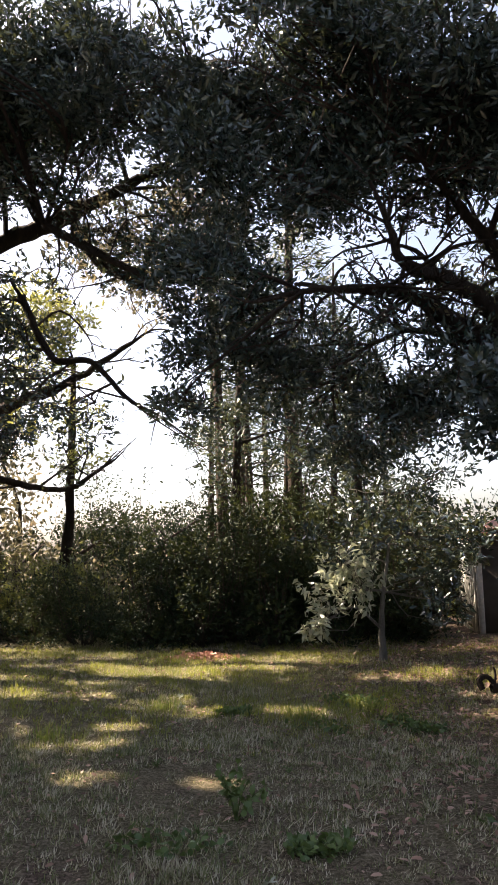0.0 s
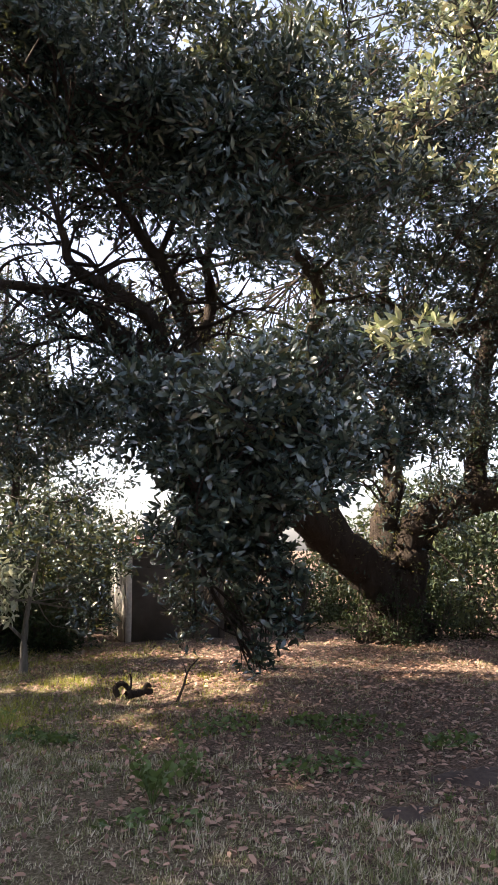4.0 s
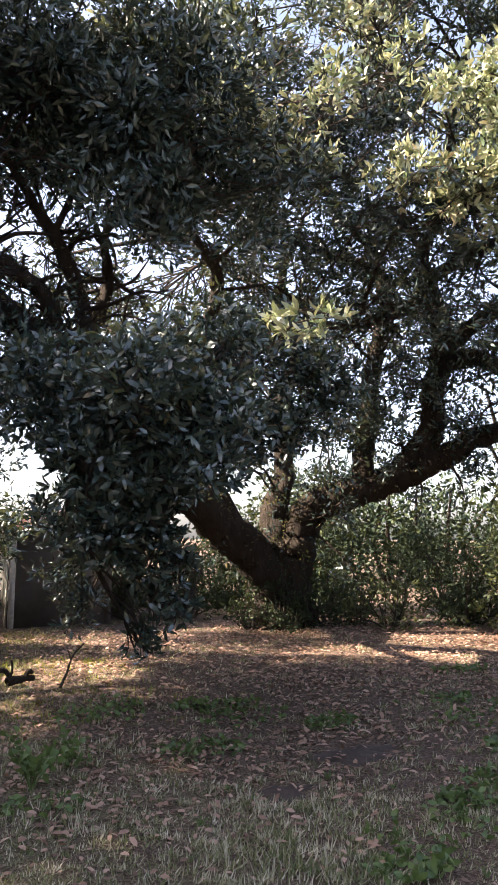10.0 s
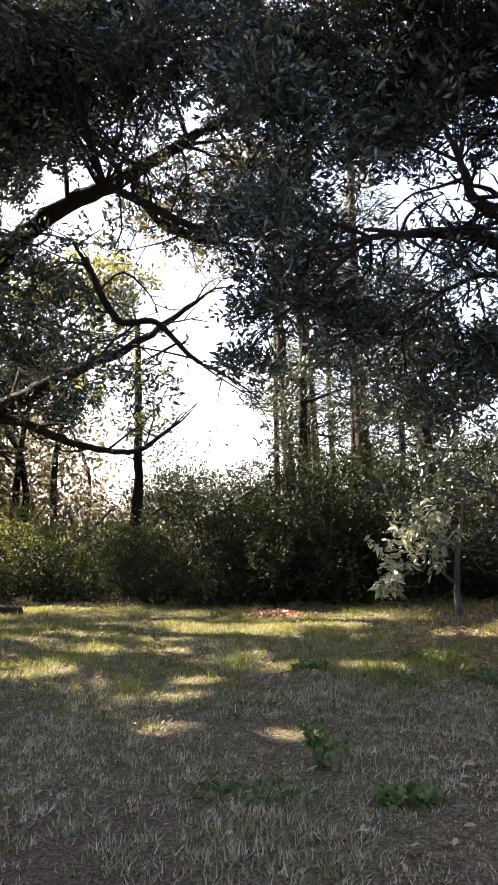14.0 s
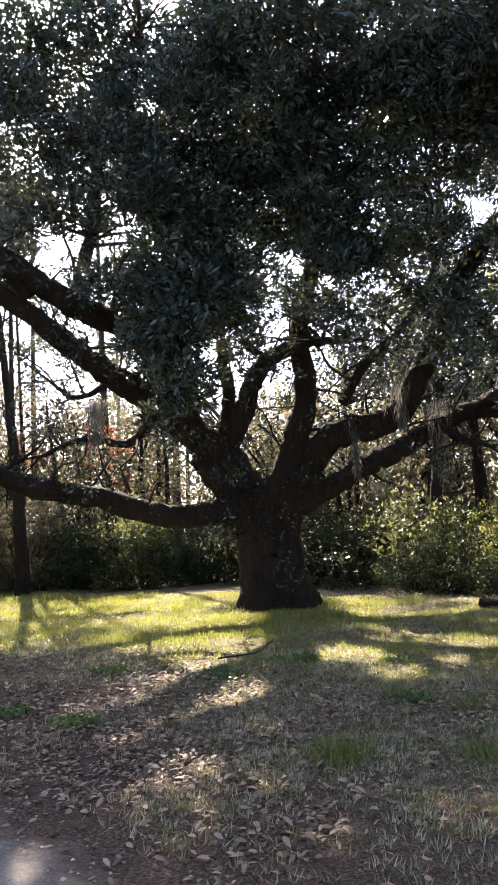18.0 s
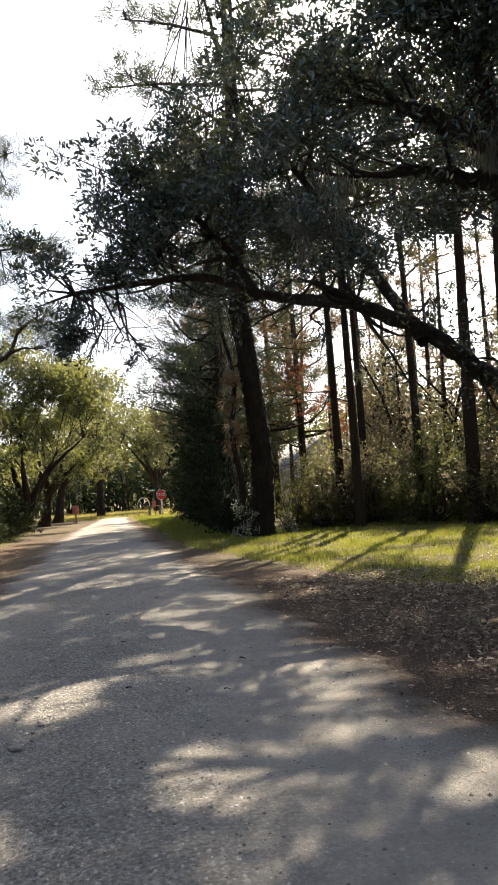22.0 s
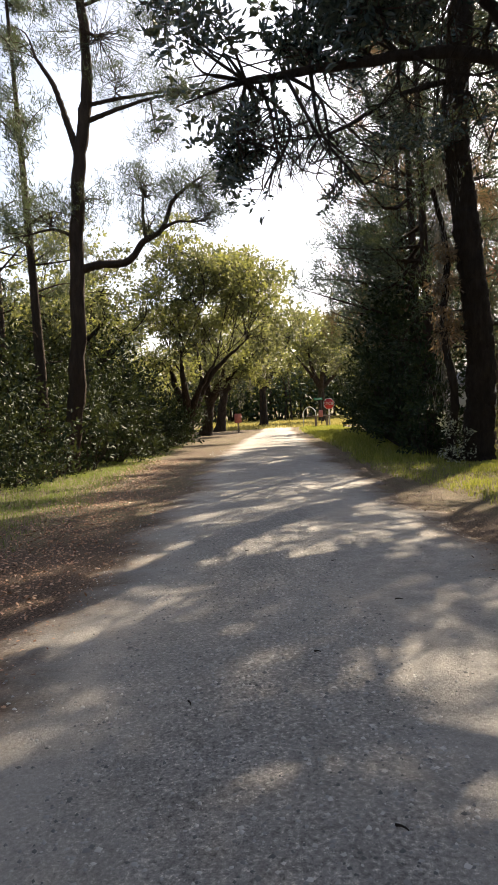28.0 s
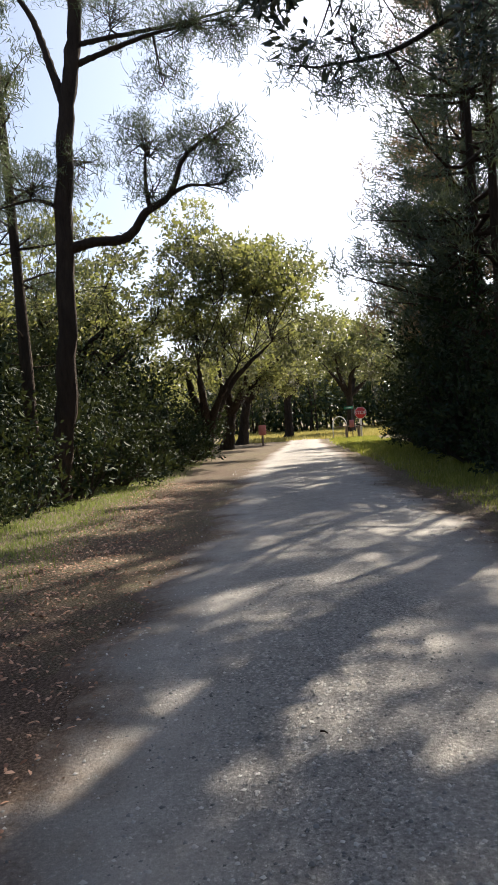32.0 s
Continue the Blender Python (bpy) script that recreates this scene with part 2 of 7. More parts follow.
def ground_mat():
    m, nt, b, out = nodes_of("lawn_soil")
    pos = nt.nodes.new("ShaderNodeSeparateXYZ")
    nt.links.new(nt.nodes.new("ShaderNodeNewGeometry").outputs["Position"], pos.inputs[0])
    fine, mid, wide = noise_of(nt, 45.0, 6.0, 0.8), noise_of(nt, 3.5, 5.0, 0.65), noise_of(nt, 0.35, 3.0)
    grass = ramp(nt, fine, [(0.34, (0.035, 0.035, 0.018)), (0.5, (0.15, 0.125, 0.075)), (0.66, (0.35, 0.3, 0.22))])
    soil = ramp(nt, fine, [(0.36, (0.03, 0.022, 0.017)), (0.5, (0.115, 0.082, 0.062)), (0.66, (0.32, 0.235, 0.18))])
    # leaf litter under the great tree to the east, and along the road
    east = nt.nodes.new("ShaderNodeMapRange")
    nt.links.new(pos.outputs[0], east.inputs[0])
    for i, v in ((1, 0.0), (2, 3.5), (3, 0.0), (4, 0.6)):
        east.inputs[i].default_value = v
    verge = nt.nodes.new("ShaderNodeMapRange")
    bend = maths(nt, 'MULTIPLY', maths(nt, 'POWER', maths(nt, 'MAXIMUM', maths(nt, 'DIVIDE', maths(nt, 'ADD', pos.outputs[0], 4.0), 7.0), 0.0), 1.5), 2.6)
    nt.links.new(maths(nt, 'ABSOLUTE', maths(nt, 'ADD', maths(nt, 'SUBTRACT', pos.outputs[1], 0.1), bend)), verge.inputs[0])
    for i, v in ((1, 2.3), (2, 5.4), (3, 0.8), (4, 0.0)):
        verge.inputs[i].default_value = v
    far_west = nt.nodes.new("ShaderNodeMapRange")
    nt.links.new(pos.outputs[0], far_west.inputs[0])
    for i, v in ((1, -17.0), (2, -11.0), (3, 0.35), (4, 1.0)):
        far_west.inputs[i].default_value = v
    north = maths(nt, 'MULTIPLY', verge.outputs[0], far_west.outputs[0])
    f = maths(nt, 'ADD', maths(nt, 'MAXIMUM', east.outputs[0], north), maths(nt, 'MULTIPLY', maths(nt, 'SUBTRACT', mid, 0.5), 1.3))
    f = maths(nt, 'ADD', f, maths(nt, 'MULTIPLY', maths(nt, 'SUBTRACT', wide, 0.45), 0.8))
    sharp = nt.nodes.new("ShaderNodeMapRange")
    nt.links.new(f, sharp.inputs[0])
    sharp.inputs[1].default_value, sharp.inputs[2].default_value = 0.1, 0.5
    nt.links.new(mixed(nt, sharp.outputs[0], grass, soil), b.inputs["Base Color"])
    b.inputs["Roughness"].default_value = 0.95
    b.inputs["Specular IOR Level"].default_value = 0.1
    bumped(nt, b, fine, 0.8, 0.03)
    return m


def road_mat():
    m, nt, b, out = nodes_of("packed_gravel")
    grit, mid, wide = noise_of(nt, 42.0, 5.0, 0.85), noise_of(nt, 5.0, 6.0, 0.75), noise_of(nt, 0.6, 3.0, 0.6, (0.35, 1, 1))
    base = ramp(nt, mid, [(0.28, (0.24, 0.226, 0.212)), (0.5, (0.37, 0.35, 0.325)), (0.75, (0.5, 0.468, 0.43))])
    speck = ramp(nt, grit, [(0.34, (0.12, 0.12, 0.13)), (0.46, (0.6, 0.6, 0.62)), (0.56, (0.95, 0.95, 0.95)), (0.66, (2.3, 2.25, 2.2))])
    # the wheel tracks are worn smooth, loose stones lie between them
    lane = nt.nodes.new("ShaderNodeSeparateXYZ")
    nt.links.new(nt.nodes.new("ShaderNodeUVMap").outputs[0], lane.inputs[0])
    off = maths(nt, 'MULTIPLY', maths(nt, 'ABSOLUTE', maths(nt, 'SUBTRACT', lane.outputs[0], 0.42)), -2.6)
    coarse = maths(nt, 'ADD', maths(nt, 'ADD', off, 0.8), maths(nt, 'MULTIPLY', noise_of(nt, 1.1, 4.0, 0.6, None, 3.0), 0.9))
    rocky = ramp(nt, coarse, [(0.65, (0.38, 0.38, 0.38)), (1.05, (1, 1, 1))])
    col = mixed(nt, rocky, base, mixed(nt, 1.0, base, speck, 'MULTIPLY'))
    # broad paler patches, tinted warm to stand in for sun on the lane
    col = mixed(nt, ramp(nt, wide, [(0.35, (0, 0, 0)), (0.7, (1, 1, 1))]), col, mixed(nt, 0.45, col, (0.5, 0.455, 0.4)))
    # the margins of the road take on litter and sand
    uv = nt.nodes.new("ShaderNodeSeparateXYZ")
    nt.links.new(nt.nodes.new("ShaderNodeUVMap").outputs[0], uv.inputs[0])
    e = maths(nt, 'ABSOLUTE', maths(nt, 'SUBTRACT', uv.outputs[0], 0.5))
    e = maths(nt, 'ADD', e, maths(nt, 'MULTIPLY', maths(nt, 'SUBTRACT', mid, 0.5), 0.25))
    edge = nt.nodes.new("ShaderNodeMapRange")
    nt.links.new(e, edge.inputs[0])
    edge.inputs[1].default_value, edge.inputs[2].default_value = 0.34, 0.47
    dirt = ramp(nt, grit, [(0.3, (0.07, 0.05, 0.038)), (0.55, (0.16, 0.115, 0.085)), (0.75, (0.3, 0.23, 0.17))])
    nt.links.new(mixed(nt, edge.outputs[0], col, dirt), b.inputs["Base Color"])
    b.inputs["Roughness"].default_value = 0.93
    b.inputs["Specular IOR Level"].default_value = 0.2
    bumped(nt, b, mixed(nt, 0.4, grit, mid), 0.9, 0.03)
    return m


M_GROUND, M_ROAD = ground_mat(), road_mat()


# ---- mesh building ----
class Geo:
    """Collects vertices and faces of one mesh."""
    def __init__(self):
        self.v, self.f, self.n = [], {3: [], 4: []}, 0

    def add(self, verts, faces):
        verts, faces = np.asarray(verts, float).reshape(-1, 3), np.asarray(faces, int)
        self.v.append(verts)
        self.f[faces.shape[1]].append(faces + self.n)
        self.n += len(verts)

    def mesh(self, name, mat):
        me = bpy.data.meshes.new(name)
        me.from_pydata([], [], [])
        v = np.concatenate(self.v)
        me.vertices.add(len(v))
        me.vertices.foreach_set("co", v.ravel())
        idx, tot = [], []
        for k in (3, 4):
            if self.f[k]:
                a = np.concatenate(self.f[k])
                idx.append(a.ravel())
                tot.append(np.full(len(a), k))
        idx, tot = np.concatenate(idx), np.concatenate(tot)
        me.loops.add(len(idx))
        me.loops.foreach_set("vertex_index", idx)
        me.polygons.add(len(tot))
        me.polygons.foreach_set("loop_start", np.concatenate(([0], np.cumsum(tot)[:-1])))
        me.update(calc_edges=True)
        me.materials.append(mat)
        return me


def part(name, geo, mat, parent, label="", kind="", smooth=False):
    me = geo.mesh(name, mat)
    if smooth:
        me.polygons.foreach_set("use_smooth", np.ones(len(me.polygons), bool))
    ob = new(name, me)
    if parent is not None:
        ob.parent = parent
        ob.matrix_parent_inverse = parent.matrix_world.inverted()
    return tagged(ob, label, kind=kind)


def thing(name, place, label, category, group="", kind=""):
    e = new(name)
    e.matrix_world = Matrix.Translation(place)
    e.empty_display_size = 0.2
    return tagged(e, label, category, group, kind)


def smooth_line(pts, n):
    """Catmull-Rom curve of n points through pts."""
    p = np.asarray(pts, float)
    if len(p) == 2:
        return p[0] + np.linspace(0, 1, n)[:, None] * (p[1] - p[0])
    q = np.vstack((2 * p[0] - p[1], p, 2 * p[-1] - p[-2]))
    s = np.linspace(0, len(p) - 1 - 1e-9, n)
    i = s.astype(int)
    u = (s - i)[:, None]
    a, b, c, d = q[i], q[i + 1], q[i + 2], q[i + 3]
    return 0.5 * (2 * b + (c - a) * u + (2 * a - 5 * b + 4 * c - d) * u ** 2 + (3 * b - a - 3 * c + d) * u ** 3)


def tube(geo, line, radii, sides=6, rough=0.0, rng=None):
    line = np.asarray(line, float)
    n = len(line)
    d = np.gradient(line, axis=0)
    d /= np.linalg.norm(d, axis=1)[:, None] + 1e-9
    ref = np.array([0.31, 0.87, 0.2]) if abs(d[0] @ [0.31, 0.87, 0.2]) < 0.8 else np.array([1.0, 0, 0.1])
    u = ref - (d @ ref)[:, None] * d
    u /= np.linalg.norm(u, axis=1)[:, None] + 1e-9
    w = np.cross(d, u)
    a = np.linspace(0, 2 * math.pi, sides, endpoint=False)
    r = np.asarray(radii, float)[:, None] * np.ones((1, sides))
    if rough and rng is not None:
        r = r * (1 + rough * rng.standard_normal((n, sides)))
        r = r * (1 + 1.2 * rough * np.sin(a * 3 + rng.uniform(0, 6))[None, :])
    v = line[:, None, :] + r[:, :, None] * (np.cos(a)[None, :, None] * u[:, None, :] + np.sin(a)[None, :, None] * w[:, None, :])
    i, j = np.meshgrid(np.arange(n - 1), np.arange(sides), indexing="ij")
    k = (j + 1) % sides
    f = np.stack((i * sides + j, i * sides + k, (i + 1) * sides + k, (i + 1) * sides + j), -1).reshape(-1, 4)
    geo.add(v.reshape(-1, 3), f)
    if sides < 5:
        return
    top = np.vstack((v[-1], line[-1] + d[-1] * radii[-1] * 0.6))
    geo.add(top, [(j, (j + 1) % sides, sides) for j in range(sides)])


def unit(v):
    return v / (np.linalg.norm(v, axis=-1, keepdims=True) + 1e-9)


def leaves(geo, base, way, length, width, rng, fine=False, fold=0.25):
    """Lance-shaped blades from base points along way; length and width are arrays or numbers."""
    n = len(base)
    if not n:
        return
    length = (np.ones(n) * length)[:, None]
    width = (np.ones(n) * width)[:, None]
    way = unit(way)
    side = unit(np.cross(way, rng.standard_normal((n, 3))))
    up = np.cross(side, way)
    i = np.arange(n)[:, None]
    if fine:
        rows = ((0, 0, 0), (0.3, 0.42, 1), (0.3, -0.42, 1), (0.65, 0.4, 1), (0.65, -0.4, 1), (1, 0, -0.6))
        v = np.stack([base + way * length * a + side * width * s + up * width * fold * h for a, s, h in rows], 1)
        geo.add(v.reshape(-1, 3), (i * 6 + np.array([[0, 1, 2]])))
        geo.add(np.zeros((0, 3)), (i * 6 - 6 * n + np.array([[5, 4, 3]])))
        geo.add(np.zeros((0, 3)), (i * 6 - 6 * n + np.array([[1, 3, 4, 2]])))
    else:
        rows = ((0, 0, 0), (0.45, 0.5, 1), (1, 0, -0.3), (0.45, -0.5, 1))
        v = np.stack([base + way * length * a + side * width * s + up * width * fold * h for a, s, h in rows], 1)
        geo.add(v.reshape(-1, 3), np.concatenate((i * 4 + np.array([[0, 1, 2]]), i * 4 + np.array([[0, 2, 3]]))))


def needles(geo, base, way, length, width):
    """Thin pointed blades of one triangle each."""
    n = len(base)
    way = unit(way)
    side = unit(np.cross(way, np.roll(way, 1, 1) + np.array([0.2, 0.1, 0.4]))) * (width * 0.5)
    v = np.stack((base - side, base + side, base + way * (np.ones(n) * length)[:, None]), 1).reshape(-1, 3)
    geo.add(v, np.arange(3 * n).reshape(-1, 3))


def ball(rng, n, shell=0.35):
    """Random points in a unit ball, thinned towards the middle."""
    return unit(rng.standard_normal((n, 3))) * (rng.uniform(shell ** 3, 1, (n, 1)) ** (1 / 3))


SUN_X, SUN_Y = (f(radians(SUN_YAW)) / math.tan(radians(SUN_UP)) for f in (math.sin, math.cos))


def crown_gaps(seed, n, x0, x1, y0, y1, lo=0.18, hi=0.42):
    """Narrow openings in a crown along the sun's way: foot point on the lawn, radius and lower end."""
    rng = np.random.default_rng(seed)
    return [(rng.uniform(x0, x1), rng.uniform(y0, y1), rng.uniform(lo, hi), -1.0) for _ in range(n)]


class Tree:
    """A broadleaf tree: trunk and limbs given as lines, foliage as masses hung on the nearest limb."""
    def __init__(self, name, place, label, seed, bark=None, category="tree", group=""):
        self.root, self.rng = thing(name, place, label, category, group), np.random.default_rng(seed)
        self.nodes, self.bark, self.gaps = [], bark or M_BARK, ()
        self.wood, self.crowns, self.mossy = Geo(), {}, Geo()

    def limb(self, pts, r0, r1, name="limb", sides=9, wander=0.06, rings=7):
        n = max(10, rings * len(pts))
        line = smooth_line(pts, n)
        line[1:-1] += self.rng.standard_normal((n - 2, 3)) * wander * r0
        rad = np.linspace(0, 1, n) ** 1.25
        rad = r0 + (r1 - r0) * rad
        if name == "trunk":
            h = line[:, 2] - line[0, 2]
            rad = rad * (1 + 0.45 * np.exp(-h / 0.35))
        g = Geo()
        tube(g, line, rad, sides + 3, 0.07, self.rng)
        part(name, g, self.bark, self.root, smooth=True)
        self.nodes += [(p, r) for p, r in zip(line, rad)]
        if name == "limb":
            d = unit(line[-1] - line[-3])
            for k in range(4):
                e = unit(d + self.rng.standard_normal(3) * 0.35 * (k > 0))
                L = self.rng.uniform(0.5, 1.1)
                m = line[-1] + e * L * 0.5 + self.rng.standard_normal(3) * 0.08
                tube(self.wood, smooth_line([line[-1], m, m + (e + self.rng.standard_normal(3) * 0.4) * L * 0.5], 7), np.linspace(max(0.012, r1 * (0.95 if k == 0 else 0.5)), 0.004, 7), 5)

    def stub(self, pts, r0, r1):
        line = smooth_line(pts, 4 * len(pts))
        tube(self.wood, line, np.linspace(r0, r1, len(line)), 5, 0.06, self.rng)
        self.nodes += [(p, r0) for p in line]

    def mass(self, c, r, dens=1.0, leaf=0.12, wide=0.36, mat=None, fine=False, droop=0.0, kind="crown", sub=0.42, full=1.15):
        """An ellipsoid of foliage round c with radii r (a number or three), grown as sprays on the nearest limb."""
        rng, mat = self.rng, mat or M_LEAF_OAK
        c = np.asarray(c, float)
        r = np.ones(3) * np.asarray(r, float)
        size = float(np.cbrt(np.prod(r)))
        P = np.array([p for p, _ in self.nodes])
        near = int(np.argmin(np.linalg.norm(P - c, axis=1) + 0.4 * np.maximum(0, P[:, 2] - c[2])))
        p0, r0 = self.nodes[near]
        far = float(np.linalg.norm(c - p0))
        mid = (p0 + c) / 2 + rng.standard_normal(3) * 0.14 * far + np.array([0, 0, 0.08 * far])
        main = smooth_line([p0, mid, c], 9)
        b0 = min(r0 * 0.6, 0.016 + 0.016 * size + 0.007 * far)
        tube(self.wood, main, np.linspace(b0, 0.012, 9), 5, 0.05, rng)
        total = int(dens * 25 * (r[0] + r[1]) / 2 * r[2] / (leaf * leaf * wide))
        rs = min(sub, 0.6 * size) * rng.uniform(0.75, 1.0)
        ns = int(np.clip(3 + full * (size / rs) ** 2, 4, 30))
        per = max(8, total // ns)
        g = self.crowns.setdefault((kind, mat.name), (Geo(), mat))[0]
        for q in c + ball(rng, ns, 0.3) * r:
            s = main[rng.integers(3, 9)]
            d = float(np.linalg.norm(q - s))
            line = smooth_line([s, (s + q) / 2 + rng.standard_normal(3) * 0.16 * d, q], 5)
            tube(self.wood, line, np.linspace(0.008 + 0.008 * size, 0.005, 5), 3)
            k = max(3, per // 7)
            hub = q + ball(rng, k, 0.25) * rs * rng.uniform(0.8, 1.4) * np.array([1.15, 1.15, 0.7])
            for e in hub[:2]:
                tube(self.wood, [line[3], (line[3] + e) / 2 + rng.standard_normal(3) * 0.12 * rs, e], (0.007, 0.005, 0.003), 3)
            out = unit(hub - q + rng.standard_normal((k, 3)) * 0.4 * rs + np.array([0, 0, 0.3 - droop]) * rs)
            rep = max(1, per // k)
            tight, fan = (0.1, 0.95) if fine else (0.4, 0.6)
            pos = np.repeat(hub, rep, 0) + rng.standard_normal((k * rep, 3)) * leaf * tight
            way = np.repeat(out, rep, 0) + rng.standard_normal((k * rep, 3)) * fan
            L = leaf * rng.uniform(0.6, 1.15, len(pos))
            keep = self.shady(pos)
            leaves(g, pos[keep], way[keep], L[keep], L[keep] * wide, rng, fine)

    def shady(self, p):
        """Which points lie in none of the crown's openings."""
        ok = np.ones(len(p), bool)
        fx, fy = p[:, 0] + SUN_X * p[:, 2], p[:, 1] - SUN_Y * p[:, 2]
        for x, y, r, low in self.gaps:
            ok &= (((fx - x) / 1.25) ** 2 + (fy - y) ** 2 > r * r) | (p[:, 2] < low)
        return ok

    def sprout(self, n, length, lo=0.03, rise=0.3, leaf=0.0, mat=None, inside=None):
        """Crooked side branches with twigs from the limbs."""
        rng = self.rng
        pool = [(p, r) for p, r in self.nodes if r > lo and p[2] > 1.2 and (inside is None or inside(p))]
        for _ in range(n):
            p, r = pool[rng.integers(len(pool))]
            d = unit(rng.standard_normal(3) * np.array([1, 1, 0.7]) + np.array([0, 0, rise]))
            L = length * rng.uniform(0.4, 1.1)
            pts = [p]
            for k in range(3):
                d = unit(d + rng.standard_normal(3) * 0.45)
                pts.append(pts[-1] + d * L / 3)
            line = smooth_line(pts, 10)
            tube(self.wood, line, np.linspace(min(0.45 * r, 0.015 + 0.014 * L), 0.008, 10), 4, 0.05, rng)
            for k in range(4):
                s = line[rng.integers(3, 10)]
                e = s + unit(d + rng.standard_normal(3) * 0.8) * L * rng.uniform(0.15, 0.4)
                m = (s + e) / 2 + rng.standard_normal(3) * 0.06 * L
                tube(self.wood, [s, m, e], (0.011, 0.008, 0.004), 3)
                if leaf and rng.random() < 0.8:
                    g = self.crowns.setdefault(("crown", (mat or M_LEAF_OAK).name), (Geo(), mat or M_LEAF_OAK))[0]
                    q = e + rng.standard_normal((26, 3)) * 0.13
                    w = (e - s) / L + rng.standard_normal((26, 3)) * 0.6
                    keep = self.shady(q)
                    ll = leaf * rng.uniform(0.6, 1.1, 26)[keep]
                    leaves(g, q[keep], w[keep], ll, ll * 0.36, rng)

    def ferns(self, lo=0.08, per=34):
        """Short ragged ferns and old leaf litter on the upper sides of thick limbs."""
        rng, g = self.rng, Geo()
        for p, r in self.nodes:
            if r < lo or p[2] < 1.0:
                continue
            k = int(per * min(2.0, r / 0.15) * rng.uniform(0.2, 1.3))
            d = unit(rng.standard_normal((k, 3)) * np.array([1, 1, 0.6]) + np.array([0, 0, 0.5]))
            pos = p + d * r * 0.95 + rng.standard_normal((k, 3)) * 0.07
            L = rng.uniform(0.03, 0.09, k)
            leaves(g, pos, d + rng.standard_normal((k, 3)) * 0.6, L, L * 0.4, rng)
        part("fern_cover", g, M_FERN, self.root, "small brownish ferns on the limbs", "stuff")

    def moss(self, top, length, width=0.18, n=60):
        """A tapering beard of thin grey wisps."""
        rng = self.rng
        n = int(1.5 * n)
        s = rng.random(n) ** 1.2
        spread = width * (1 - 0.75 * s)[:, None] * np.array([1, 1, 0])
        p = np.asarray(top, float) + rng.standard_normal((n, 3)) * 0.5 * spread - np.array([0, 0, 1.0]) * (s * length * 0.85)[:, None]
        leaves(self.mossy, p, np.array([0, 0, -1.0]) + rng.standard_normal((n, 3)) * 0.22, rng.uniform(0.12, 0.32, n) * min(1.0, 0.5 + length / 2), 0.006 + 0.008 * rng.random(n), rng)

    def tufts(self, c, r, n, mat=None, size=0.24, per=28, blade=0.02):
        """Needle tufts round c on short twigs."""
        rng, mat = self.rng, mat or M_NEEDLE
        P = np.array([p for p, _ in self.nodes])
        g = self.crowns.setdefault(("needles", mat.name), (Geo(), mat))[0]
        c = np.asarray(c, float)
        p0 = P[np.argmin(np.linalg.norm(P - c, axis=1))]
        main = smooth_line([p0, (p0 + c) / 2 + rng.standard_normal(3) * 0.1, c], 6)
        tube(self.wood, main, np.linspace(0.03, 0.01, 6), 4)
        for q in c + ball(rng, n, 0.4) * np.asarray(r):
            s = main[rng.integers(2, 6)]
            tube(self.wood, [s, (s + q) / 2 + rng.standard_normal(3) * 0.08, q], (0.012, 0.009, 0.005), 3)
            d = rng.standard_normal((per, 3)) + np.array([0, 0, 0.5])
            needles(g, q + rng.standard_normal((per, 3)) * 0.11, d, size * rng.uniform(0.6, 1.1, per), blade)

    def done(self):
        if self.wood.n:
            part("branchwork", self.wood, self.bark, self.root, kind="stuff")
        for (kind, _), (g, mat) in self.crowns.items():
            part(kind, g, mat, self.root, kind="stuff")
        if self.mossy.n:
            part("hanging_moss", self.mossy, M_MOSS, self.root, "grey hanging moss", "stuff")


